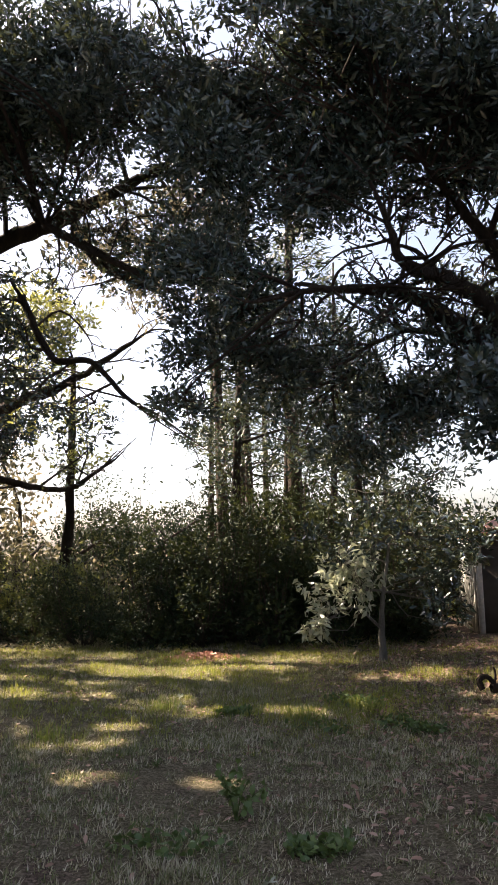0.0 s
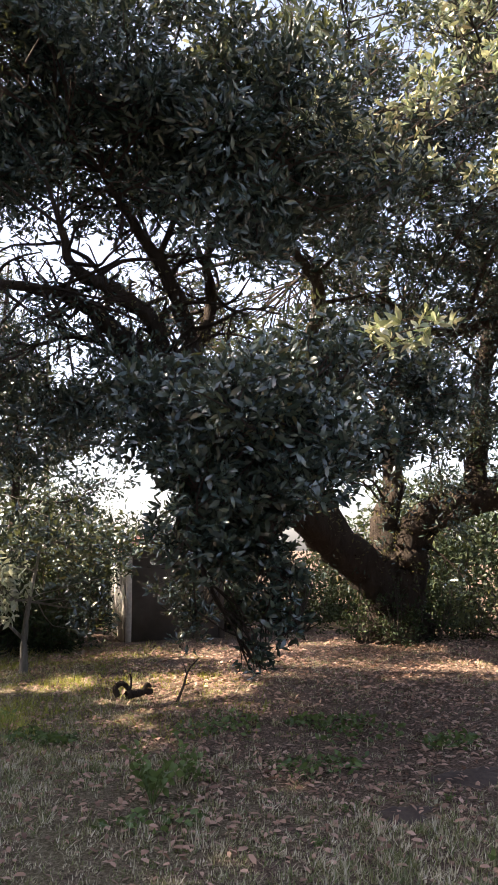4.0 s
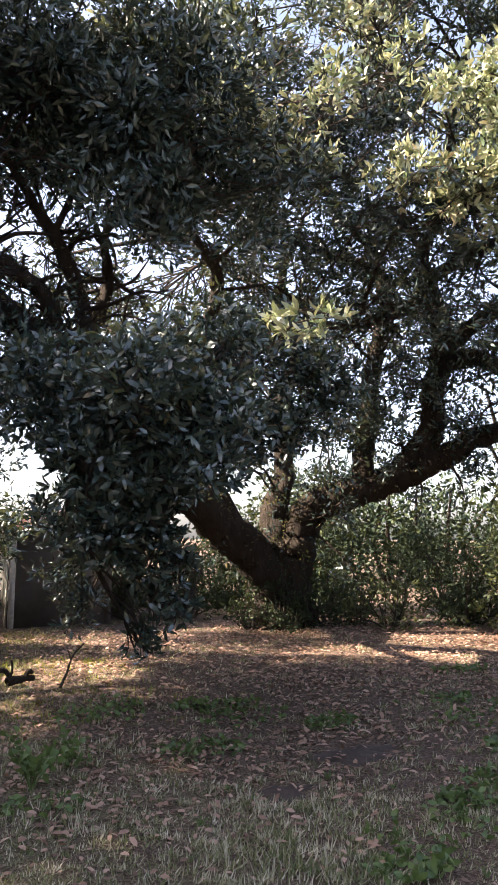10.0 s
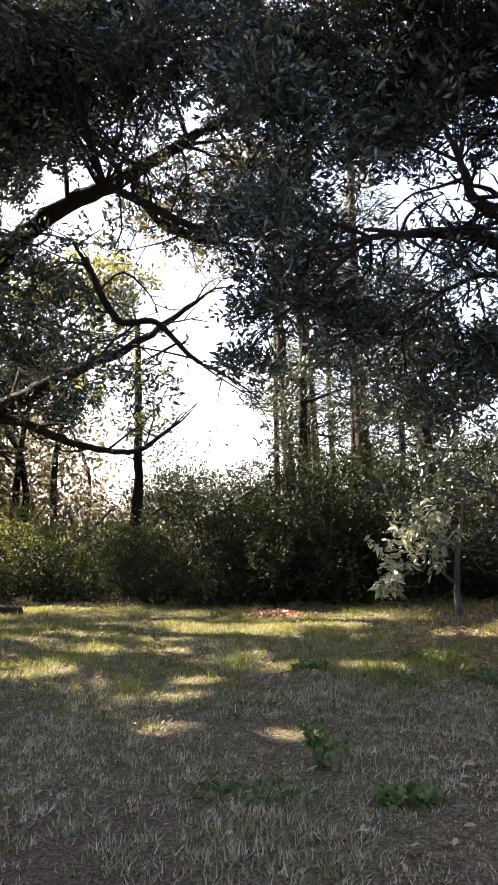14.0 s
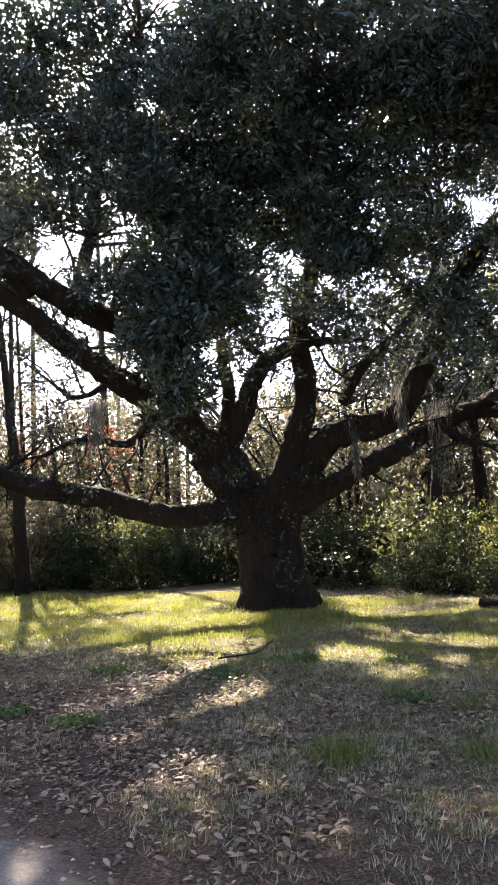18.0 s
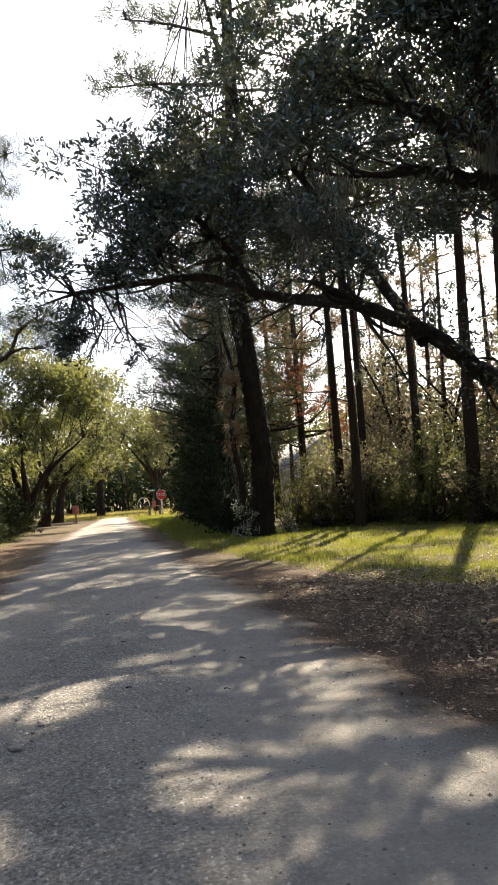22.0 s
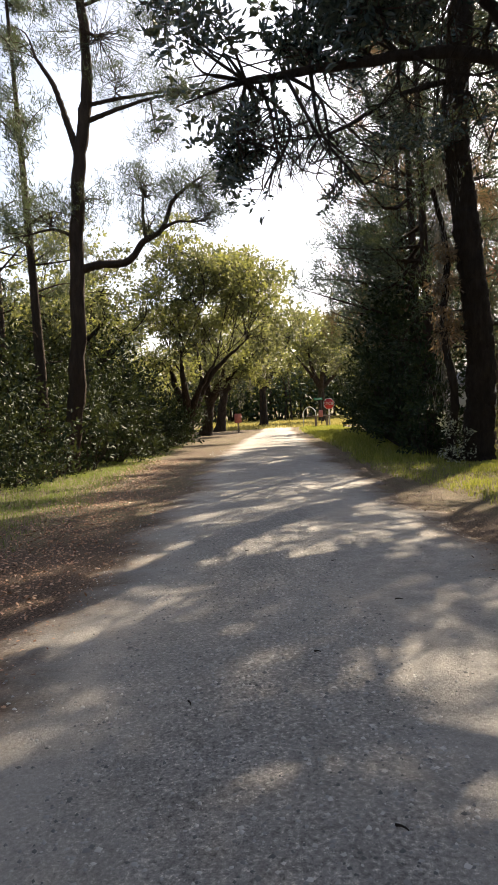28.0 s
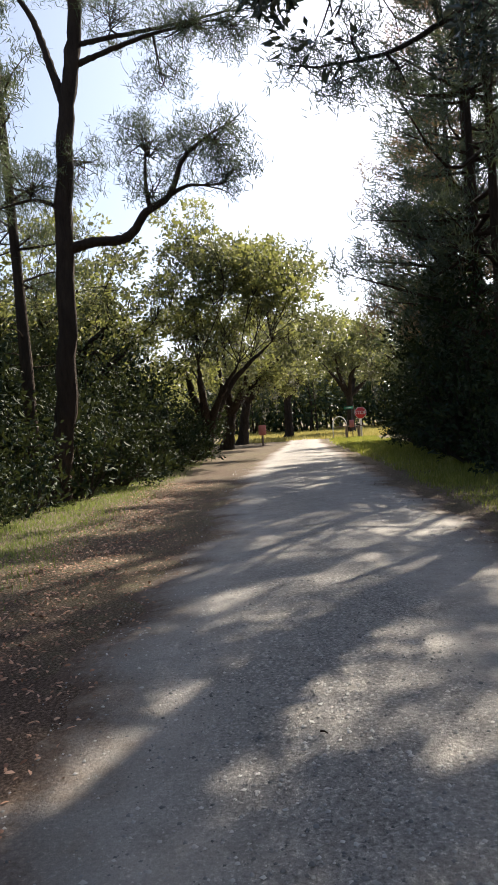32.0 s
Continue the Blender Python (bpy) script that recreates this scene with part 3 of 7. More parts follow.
def bush(place, r, h, label, seed, mat=None, leaf=0.09, dens=1.0, name="bush", group="", wide=0.45, low=0.12):
    """A shrub: stems from the ground and several leafy lobes."""
    rng = np.random.default_rng(seed)
    x, y = place[0], place[1]
    root = thing(name, (x, y, 0), label, "bush", group)
    stems, g = Geo(), Geo()
    mat = mat or M_LEAF_BUSH
    lobes = int(9 + 5 * r * h)
    for i in range(lobes):
        a, q = rng.uniform(0, 2 * math.pi), r * 0.75 * math.sqrt(rng.random())
        z = h * (low + (0.92 - low) * rng.random() ** 1.8 * (1 - 0.35 * (q / r) ** 2))
        c = np.array([x + q * math.cos(a), y + q * math.sin(a), z])
        lr = rng.uniform(0.24, 0.42) * min(r, h) * np.array([1.2, 1.2, 0.85])
        c[2] = max(c[2], lr[2] * 0.7)
        foot = np.array([x + 0.25 * q * math.cos(a), y + 0.25 * q * math.sin(a), -0.02])
        line = smooth_line([foot, (foot + c) / 2 + rng.standard_normal(3) * 0.1 * r, c], 6)
        tube(stems, line, np.linspace(0.012 + 0.012 * h, 0.006, 6), 3)
        n = int(dens * 4.8 * lr[0] * lr[2] / (leaf * leaf * wide))
        k = max(4, n // 8)
        hub = c + ball(rng, k, 0.45) * lr
        out = unit(hub - c + np.array([0, 0, 0.3 * lr[2]]))
        pos = np.repeat(hub, 8, 0) + rng.standard_normal((k * 8, 3)) * leaf * 0.5
        way = np.repeat(out, 8, 0) + rng.standard_normal((k * 8, 3)) * 0.7
        L = leaf * rng.uniform(0.6, 1.2, len(pos))
        leaves(g, pos, way, L, L * wide, rng)
        # bare sticks that stand out of the leaves
        for _ in range(1):
            tip = c + unit(rng.standard_normal(3) + np.array([0, 0, 0.8])) * lr * 1.5
            tube(stems, smooth_line([line[3], (c + tip) / 2 + rng.standard_normal(3) * 0.06, tip], 5), np.linspace(0.008, 0.002, 5), 3)
    # thin leaders with few leaves, which break the outline
    for _ in range(int(4 + 3 * r)):
        a, q = rng.uniform(0, 2 * math.pi), r * rng.uniform(0.1, 0.9)
        foot = np.array([x + 0.5 * q * math.cos(a), y + 0.5 * q * math.sin(a), 0.2 * h])
        tip = np.array([x + q * math.cos(a), y + q * math.sin(a), h * rng.uniform(0.95, 1.3) * (1 - 0.3 * (q / r) ** 2)])
        line = smooth_line([foot, (foot + tip) / 2 + rng.standard_normal(3) * 0.08 * h, tip], 8)
        tube(stems, line, np.linspace(0.014, 0.004, 8), 3)
        k = int(26 * h)
        pos = line[rng.integers(3, 8, k)] + rng.standard_normal((k, 3)) * 0.07 * h
        L = leaf * rng.uniform(0.6, 1.1, k)
        leaves(g, pos, rng.standard_normal((k, 3)) + np.array([0, 0, 0.3]), L, L * wide, rng)
    part("stemwork", stems, M_TWIG, root, kind="stuff")
    part("foliage", g, mat, root, kind="stuff")
    return root


def pine(place, h, r, label, seed, lean=(0, 0), crown=0.55, n=26, mat=None, tuft=0.22, spread=2.6, bare=6, name="pine_tree", group="", per=26, dens=5, blade=0.02):
    """A tall straight pine: bare lower trunk with dead stubs, whorls of branches with needle tufts above."""
    rng = np.random.default_rng(seed)
    x, y = place[0], place[1]
    root = thing(name, (x, y, 0), label, "tree", group)
    mat = mat or M_NEEDLE
    top = np.array([x + lean[0], y + lean[1], h])
    line = smooth_line([(x, y, -0.1), (x + lean[0] * 0.3 + rng.normal() * 0.1, y + lean[1] * 0.3, h * 0.4), top], 18)
    rad = r * (1 - 0.8 * np.linspace(0, 1, 18) ** 1.3)
    rad[0] *= 1.35
    g = Geo()
    tube(g, line, rad, 9, 0.04, rng)
    part("trunk", g, M_BARK_PINE, root, smooth=True)
    wood, nd = Geo(), Geo()
    for i in range(n + bare):
        dead = i >= n
        t = rng.uniform(0.18, crown) if dead else crown + (1 - crown) * (i + rng.random()) / n
        p = line[min(17, int(t * 17))] + (line[min(17, int(t * 17) + 1)] - line[min(17, int(t * 17))]) * rng.random()
        a = rng.uniform(0, 2 * math.pi)
        L = spread * (rng.uniform(0.2, 0.5) if dead else rng.uniform(0.5, 1.0) * (1.15 - 0.75 * (t - crown) / (1 - crown)))
        d = np.array([math.cos(a), math.sin(a), rng.uniform(-0.1, 0.4)])
        e = p + d * L
        bl = smooth_line([p, p + d * L * 0.5 + rng.standard_normal(3) * 0.12 * L, e + np.array([0, 0, 0.12 * L])], 7)
        tube(wood, bl, np.linspace(0.015 + 0.018 * L, 0.006, 7), 3)
        if dead:
            continue
        for _ in range(dens):
            q = bl[rng.integers(2, 7)]
            s = q + unit(d * 0.6 + rng.standard_normal(3) * 0.8) * L * 0.3 * rng.random()
            tube(wood, [q, s], (0.008, 0.004), 3)
            dirs = rng.standard_normal((per, 3)) + np.array([0, 0, 0.4]) + d * 0.6
            needles(nd, s + rng.standard_normal((per, 3)) * 0.15, dirs, tuft * rng.uniform(0.6, 1.1, per), blade)
    part("branchwork", wood, M_BARK_PINE, root, kind="stuff")
    if nd.n:
        part("needles", nd, mat, root, kind="stuff")
    return root


def box(geo, lo, hi):
    (a, b, c), (d, e, f) = lo, hi
    geo.add([(a, b, c), (d, b, c), (d, e, c), (a, e, c), (a, b, f), (d, b, f), (d, e, f), (a, e, f)],
            [(0, 3, 2, 1), (4, 5, 6, 7), (0, 1, 5, 4), (1, 2, 6, 5), (2, 3, 7, 6), (3, 0, 4, 7)])


# ---- ground and road ----
def height(x, y):
    """Gentle unevenness of the lawn, none under the road."""
    k = np.clip((np.abs(np.asarray(y) - 0.2) - 2.6) / 3.0, 0, 1)
    return k * (0.03 * np.sin(x * 0.9 + y * 0.5) + 0.02 * np.sin(x * 2.3 - y * 1.7))


def build_ground():
    g = Geo()
    def axis(a, b, fine, far):
        mid = np.arange(a, b, fine)
        out = np.array([1.5, 4, 9, 20, 45, 100, 250, 600, 1500])
        return np.concatenate((a - out[::-1], mid, b + out))
    xs, ys = axis(-36, 14, 0.5, 0), axis(-9, 20, 0.4, 0)
    X, Y = np.meshgrid(xs, ys, indexing="ij")
    Z = height(X, Y)
    n = len(ys)
    i, j = np.meshgrid(np.arange(len(xs) - 1), np.arange(n - 1), indexing="ij")
    f = np.stack((i * n + j, (i + 1) * n + j, (i + 1) * n + j + 1, i * n + j + 1), -1).reshape(-1, 4)
    g.add(np.stack((X, Y, Z), -1).reshape(-1, 3), f)
    ob = part("ground", g, M_GROUND, None, "uneven lawn of dry grass and leaf litter", "structure", True)
    return ob


def road_mid(x):
    """Centre line and half width of the road at x."""
    s = np.clip((-np.asarray(x, float) - 20) / 40.0, 0, 3)
    turn = 2.6 * (np.clip((np.asarray(x, float) + 4.0) / 7.0, 0, 3) ** 1.5)
    far = np.clip((-np.asarray(x, float) - 12) / 8.0, 0, 1)
    return 0.25 + 0.2 * far + 1.7 * s ** 1.5 - turn, 2.1 - 0.22 * far - 0.7 * np.clip((-np.asarray(x, float) - 34) / 20.0, 0, 1)


def build_road():
    rng = np.random.default_rng(5)
    xs = np.concatenate((np.arange(24, -30, -0.25), np.arange(-30, -70, -1.0)))
    across = np.linspace(0, 1, 17)
    c, w = road_mid(xs)
    wob = 0.16 * np.sin(xs * 1.3) * np.sin(xs * 0.37) + 0.1 * np.sin(xs * 3.1 + 1) + 0.06 * rng.standard_normal(len(xs))
    wob2 = 0.16 * np.sin(xs * 1.1 + 2) * np.sin(xs * 0.43) + 0.1 * np.sin(xs * 2.7) + 0.06 * rng.standard_normal(len(xs))
    lo, hi = c - w + wob, c + w + wob2
    Y = lo[:, None] + across[None, :] * (hi - lo)[:, None]
    # two shallow wheel tracks and a low crown between them
    Z = 0.012 + 0.03 * np.sin(across * math.pi)[None, :] - 0.012 * (np.exp(-((across - 0.27) / 0.08) ** 2) + np.exp(-((across - 0.73) / 0.08) ** 2))[None, :] + np.zeros_like(Y)
    Z[:, 0] = Z[:, -1] = -0.01
    X = xs[:, None] + np.zeros_like(Y)
    n = 17
    i, j = np.meshgrid(np.arange(len(xs) - 1), np.arange(n - 1), indexing="ij")
    f = np.stack((i * n + j, i * n + j + 1, (i + 1) * n + j + 1, (i + 1) * n + j), -1).reshape(-1, 4)
    g = Geo()
    g.add(np.stack((X, Y, Z), -1).reshape(-1, 3), f)
    ob = part("road", g, M_ROAD, None, "grey packed gravel lane with sandy edges", "structure", True)
    me = ob.data
    uv = me.uv_layers.new(name="UVMap")
    vi = np.empty(len(me.loops), int)
    me.loops.foreach_get("vertex_index", vi)
    u = np.stack((np.tile(across, len(xs)), np.repeat(xs, n)), -1)[vi]
    uv.data.foreach_set("uv", u.ravel())
    if me.polygons[0].normal.z < 0:
        me.flip_normals()


build_ground()
build_road()

# ---- the great tree to the east ----
A = Tree("oak_tree", (8.1, 10.9, 0), "great spreading oak with forked trunk and low leafy boughs", 11)
# openings in the crowns that let the sun reach these clumps
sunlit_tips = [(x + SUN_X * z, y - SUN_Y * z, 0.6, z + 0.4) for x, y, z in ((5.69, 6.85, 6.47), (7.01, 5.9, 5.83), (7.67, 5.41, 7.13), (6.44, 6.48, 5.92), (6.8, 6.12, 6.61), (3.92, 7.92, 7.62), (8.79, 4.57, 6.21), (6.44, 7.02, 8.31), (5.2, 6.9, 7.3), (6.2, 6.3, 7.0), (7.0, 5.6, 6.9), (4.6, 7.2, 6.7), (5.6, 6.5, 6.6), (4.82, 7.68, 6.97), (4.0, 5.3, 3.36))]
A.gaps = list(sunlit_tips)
A.limb([(7.84, 11.06, -0.10), (7.85, 11.05, 0.54), (7.77, 10.98, 1.35)], 0.44, 0.3, "trunk", 12)
A.limb([(7.78, 11.06, 0.05), (7.60, 11.09, 0.75), (6.91, 11.05, 1.40), (5.95, 10.78, 2.01), (4.89, 10.34, 2.48), (5.47, 8.88, 2.71), (3.35, 8.57, 3.47)], 0.43, 0.09)
A.limb([(3.35, 8.57, 3.47), (3.15, 8.43, 4.16), (2.82, 8.33, 4.81), (2.43, 8.24, 5.27), (1.97, 7.95, 5.68)], 0.12, 0.030)
A.limb([(3.32, 8.58, 3.54), (2.75, 8.46, 3.71), (2.33, 8.27, 3.91), (1.83, 8.08, 4.20), (1.23, 7.88, 4.23), (0.55, 7.55, 4.11)], 0.14, 0.030)
A.limb([(2.85, 8.43, 3.60), (2.65, 8.18, 4.07), (2.12, 7.91, 4.32), (1.66, 7.81, 4.48), (1.48, 7.64, 4.85)], 0.11, 0.035)
A.limb([(2.72, 8.36, 3.65), (2.19, 8.51, 3.87), (1.78, 8.50, 3.92), (1.37, 8.47, 3.76)], 0.05, 0.020)
A.limb([(3.27, 8.60, 3.79), (3.56, 8.71, 4.55), (3.59, 8.91, 5.30), (3.90, 9.00, 6.14)], 0.09, 0.030)
A.limb([(7.9, 11.0, 0.1), (7.93, 10.87, 1.20), (8.09, 10.76, 1.87), (8.37, 10.43, 2.13), (8.88, 9.90, 2.37), (9.23, 9.44, 2.60), (9.58, 8.97, 2.83), (9.82, 8.42, 3.12), (10.13, 7.58, 3.21), (10.53, 5.94, 3.06), (10.58, 5.03, 2.88)], 0.33, 0.09)
A.limb([(7.72, 11.02, 1.30), (7.69, 11.16, 1.97), (7.90, 11.14, 2.57), (7.75, 11.12, 3.75), (7.91, 10.77, 4.73), (7.44, 10.60, 5.81), (7.40, 9.90, 6.79)], 0.24, 0.035)
A.limb([(9.16, 9.51, 2.62), (9.44, 9.11, 3.27), (9.47, 9.08, 3.96), (9.52, 8.88, 4.67), (9.27, 8.85, 5.46), (9.03, 8.81, 6.09), (8.98, 8.29, 6.89), (8.83, 7.87, 8.05), (8.74, 7.38, 9.13)], 0.23, 0.035)
A.limb([(8.71, 10.03, 2.34), (8.88, 10.03, 3.59), (8.95, 9.97, 4.43), (9.01, 9.78, 5.02), (8.88, 9.50, 5.43), (8.42, 9.36, 6.30), (7.73, 9.41, 6.82), (7.27, 9.26, 7.58)], 0.19, 0.035)
A.limb([(9.27, 8.85, 5.36), (8.79, 9.03, 5.23), (8.30, 9.20, 5.01), (7.69, 9.44, 4.87), (7.11, 9.62, 5.11)], 0.13, 0.035)
A.limb([(9.48, 8.92, 4.33), (9.70, 8.40, 4.41), (9.93, 7.99, 4.18), (10.05, 7.52, 3.98), (10.18, 7.01, 4.10), (10.31, 6.48, 4.13), (10.39, 5.78, 3.92)], 0.15, 0.04)
A.limb([(9.55, 8.85, 4.62), (9.71, 8.39, 4.94), (9.88, 7.89, 5.17), (10.03, 7.22, 5.36), (10.06, 6.67, 5.72), (10.26, 5.80, 5.87)], 0.14, 0.035)
A.limb([(9.15, 8.83, 5.72), (9.49, 8.04, 6.07), (9.81, 7.34, 6.24), (9.92, 6.52, 7.02), (9.80, 5.98, 7.77)], 0.1, 0.035)
A.limb([(8.56, 9.38, 5.94), (7.86, 9.57, 6.12), (6.95, 9.73, 6.32), (6.21, 9.72, 6.85)], 0.1, 0.035)
A.limb([(9.93, 7.99, 4.18), (9.99, 7.60, 3.61), (10.06, 7.00, 3.27)], 0.05, 0.020)
A.limb([(7.12, 11.04, 1.35), (5.70, 11.07, 3.30), (5.84, 10.55, 4.43), (5.88, 10.07, 5.51), (5.31, 9.92, 6.16), (5.21, 9.52, 7.14)], 0.16, 0.035)
A.limb([(5.47, 8.88, 2.71), (4.12, 7.58, 2.64), (3.16, 6.27, 2.55), (2.37, 5.09, 2.43)], 0.08, 0.030)
A.limb([(4.89, 10.34, 2.48), (4.06, 8.63, 2.73), (3.62, 7.18, 2.89), (3.57, 6.32, 2.97)], 0.08, 0.030)
# high dark canopy
for c, r, d in (((-0.73, 8.88, 7.53), (2.0, 1.7, 1.0), 1.0), ((0.83, 8.08, 6.87), (1.6, 1.6, 1.0), 1.2), ((2.30, 7.80, 6.57), (1.6, 1.6, 1.1), 1.2),
                ((0.29, 8.31, 5.84), (1.3, 1.3, 0.7), 1.0), ((1.72, 8.35, 6.05), (1.2, 1.2, 0.45), 0.9), ((-0.39, 8.20, 4.60), (0.6, 0.8, 0.5), 0.9),
                ((-0.09, 8.41, 4.13), (0.7, 0.8, 0.45), 0.9), ((-0.30, 8.71, 3.68), (0.6, 0.6, 0.35), 0.8), ((0.91, 9.07, 3.45), (1.0, 1.0, 0.4), 0.8),
                ((1.72, 9.17, 2.88), (0.9, 0.9, 0.45), 0.7), ((2.53, 8.57, 3.16), (0.9, 0.9, 0.6), 0.9), ((-0.86, 8.87, 3.18), (0.35, 0.4, 0.3), 0.7)):
    A.mass(c, r, 1.5 * d, 0.115, 0.36, full=1.9)
for c, r, d in (((3.87, 7.03, 5.70), (1.3, 1.3, 1.1), 0.9), ((3.14, 7.37, 6.48), (1.4, 1.4, 1.0), 1.0), ((3.60, 7.72, 6.13), (1.2, 1.2, 0.9), 0.9), ((2.98, 7.97, 6.55), (1.0, 1.0, 0.75), 1.1),
                ((4.68, 8.67, 6.37), (1.1, 1.1, 0.8), 0.8), ((5.42, 8.72, 7.97), (1.3, 1.3, 1.0), 0.7),
                ((6.43, 7.80, 7.06), (1.0, 1.0, 0.7), 0.9), ((7.80, 6.81, 6.43), (1.1, 1.1, 0.8), 1.0), ((7.73, 8.01, 9.05), (1.6, 1.6, 1.1), 0.7),
                ((8.58, 6.18, 7.88), (1.4, 1.4, 1.2), 0.9), ((6.46, 9.01, 6.36), (1.0, 1.0, 0.5), 0.5), ((7.66, 8.61, 5.94), (1.2, 1.0, 0.6), 0.4),
                ((10.01, 5.25, 6.65), (1.2, 1.2, 0.9), 0.8), ((10.68, 6.10, 5.14), (1.2, 1.2, 0.7), 0.4), ((10.31, 7.37, 4.78), (1.0, 1.0, 0.6), 0.3), ((10.16, 4.98, 8.44), (1.5, 1.5, 1.2), 0.7)):
    A.mass(c, r, 1.15 * d, 0.145, 0.36)
# low boughs that hang out towards the road
for c, r, d in (((2.06, 5.00, 2.43), (0.75, 0.7, 0.4), 1.0), ((2.40, 4.63, 2.30), (0.7, 0.7, 0.45), 1.0), ((2.90, 4.82, 2.70), (0.6, 0.6, 0.4), 0.9),
                ((2.00, 4.91, 1.93), (0.35, 0.35, 0.25), 0.7), ((2.35, 4.89, 1.75), (0.35, 0.35, 0.22), 0.7), ((2.15, 5.0, 1.52), (0.33, 0.33, 0.22), 0.7), ((2.5, 5.0, 1.42), (0.28, 0.28, 0.2), 0.7), ((2.62, 4.95, 1.2), (0.2, 0.2, 0.18), 0.6),
                ((2.69, 5.05, 0.98), (0.2, 0.2, 0.16), 0.6), ((2.5, 5.12, 0.74), (0.12, 0.12, 0.1), 0.7),
                ((2.62, 5.87, 2.51), (0.7, 0.7, 0.45), 1.0), ((3.39, 5.96, 2.89), (0.6, 0.6, 0.4), 0.9), ((4.33, 6.10, 3.35), (0.5, 0.6, 0.35), 0.8),
                ((2.36, 5.54, 1.84), (0.4, 0.4, 0.4), 0.9), ((3.84, 5.94, 2.40), (0.4, 0.4, 0.25), 0.8), ((4.59, 5.81, 2.93), (0.4, 0.4, 0.28), 0.9), ((4.30, 5.88, 2.42), (0.35, 0.35, 0.25), 0.8), ((3.04, 5.91, 2.16), (0.5, 0.5, 0.3), 0.9)):
    A.mass(c, r, 2.0 * d, 0.096, 0.36, fine=True, kind="low_foliage", sub=0.28, full=2.6)
for c, r, d in (((6.08, 10.42, 6.12), (1.2, 1.0, 0.6), 0.45), ((7.58, 10.18, 5.45), (1.0, 1.0, 0.5), 0.5), ((8.74, 8.98, 6.70), (1.1, 1.0, 0.6), 0.5), ((9.47, 7.95, 5.91), (1.1, 1.0, 0.6), 0.5),
                ((7.91, 10.19, 4.12), (0.9, 0.9, 0.5), 0.5), ((8.49, 9.73, 3.32), (0.8, 0.8, 0.4), 0.4), ((9.64, 7.75, 4.22), (1.0, 0.9, 0.5), 0.35), ((8.94, 9.07, 4.02), (0.8, 0.8, 0.4), 0.35), ((10.65, 6.53, 4.12), (1.2, 1.0, 0.6), 0.35),
                ((5.08, 9.81, 4.60), (0.9, 0.9, 0.5), 0.5), ((3.64, 9.86, 6.6), (0.9, 0.9, 0.4), 0.5), ((11.10, 5.34, 5.42), (1.0, 1.0, 0.6), 0.5), ((6.33, 9.10, 7.27), (1.1, 1.0, 0.6), 0.6), ((7.97, 8.33, 8.07), (1.2, 1.0, 0.7), 0.7), ((9.13, 6.46, 6.04), (1.0, 1.0, 0.7), 0.7)):
    A.mass(c, r, d, 0.13, 0.38)
for c, r, d in (((8.88, 9.49, 3.08), (0.6, 0.5, 0.3), 0.8), ((8.38, 9.92, 3.27), (0.5, 0.5, 0.35), 0.7), ((9.49, 8.62, 3.41), (0.5, 0.5, 0.3), 0.7), ((8.08, 10.15, 2.51), (0.4, 0.4, 0.2), 0.7), ((9.59, 8.23, 2.64), (0.25, 0.25, 0.2), 0.7), ((8.83, 9.27, 4.20), (0.6, 0.6, 0.4), 0.6), ((9.71, 7.79, 4.63), (0.6, 0.6, 0.35), 0.5), ((10.49, 6.39, 5.01), (0.9, 0.8, 0.6), 0.5), ((10.42, 6.12, 3.54), (0.7, 0.7, 0.4), 0.4)):
    A.mass(c, r, d, 0.12, 0.38)
# clumps shown as sunlit by the brighter leaf colour
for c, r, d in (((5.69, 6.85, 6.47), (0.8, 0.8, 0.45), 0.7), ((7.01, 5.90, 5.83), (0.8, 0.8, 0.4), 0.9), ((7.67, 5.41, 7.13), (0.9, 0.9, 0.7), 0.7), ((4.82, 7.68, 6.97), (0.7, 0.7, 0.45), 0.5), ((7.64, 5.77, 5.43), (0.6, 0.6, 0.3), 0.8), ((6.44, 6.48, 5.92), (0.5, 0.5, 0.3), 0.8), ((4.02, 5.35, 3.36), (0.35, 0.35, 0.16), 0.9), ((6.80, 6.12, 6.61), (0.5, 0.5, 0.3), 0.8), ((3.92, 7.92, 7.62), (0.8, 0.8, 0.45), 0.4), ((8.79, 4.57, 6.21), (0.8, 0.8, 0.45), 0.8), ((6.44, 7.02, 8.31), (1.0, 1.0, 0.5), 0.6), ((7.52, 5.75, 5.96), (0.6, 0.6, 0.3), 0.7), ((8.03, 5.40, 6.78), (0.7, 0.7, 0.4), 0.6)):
    A.mass(c, r, 1.1 * d, 0.14, 0.34, M_LEAF_NEW_LIT, fine=True, sub=0.3)
for c in ((3.3, 9.3, 1.75), (3.5, 9.3, 1.35), (3.4, 9.4, 0.95), (3.8, 9.2, 1.7), (3.95, 9.2, 1.2), (3.65, 9.4, 0.62), (4.1, 9.0, 2.1)):
    A.mass(c, (0.32, 0.32, 0.24), 1.0, 0.115, 0.36, kind="low_foliage", sub=0.25)
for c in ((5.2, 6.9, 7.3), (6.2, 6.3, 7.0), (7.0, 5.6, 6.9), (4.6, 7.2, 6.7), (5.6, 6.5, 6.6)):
    A.mass(c, (0.6, 0.6, 0.35), 0.8, 0.14, 0.34, M_LEAF_NEW_LIT, fine=True, sub=0.3)
A.sprout(150, 1.4, 0.03, 0.3, 0.13, inside=lambda p: p[0] > 4.2)
A.sprout(110, 1.2, 0.03, 0.3, inside=lambda p: p[0] < 4.2)
A.sprout(40, 1.0, 0.03, 0.3, 0.1, inside=lambda p: p[0] < 4.2)
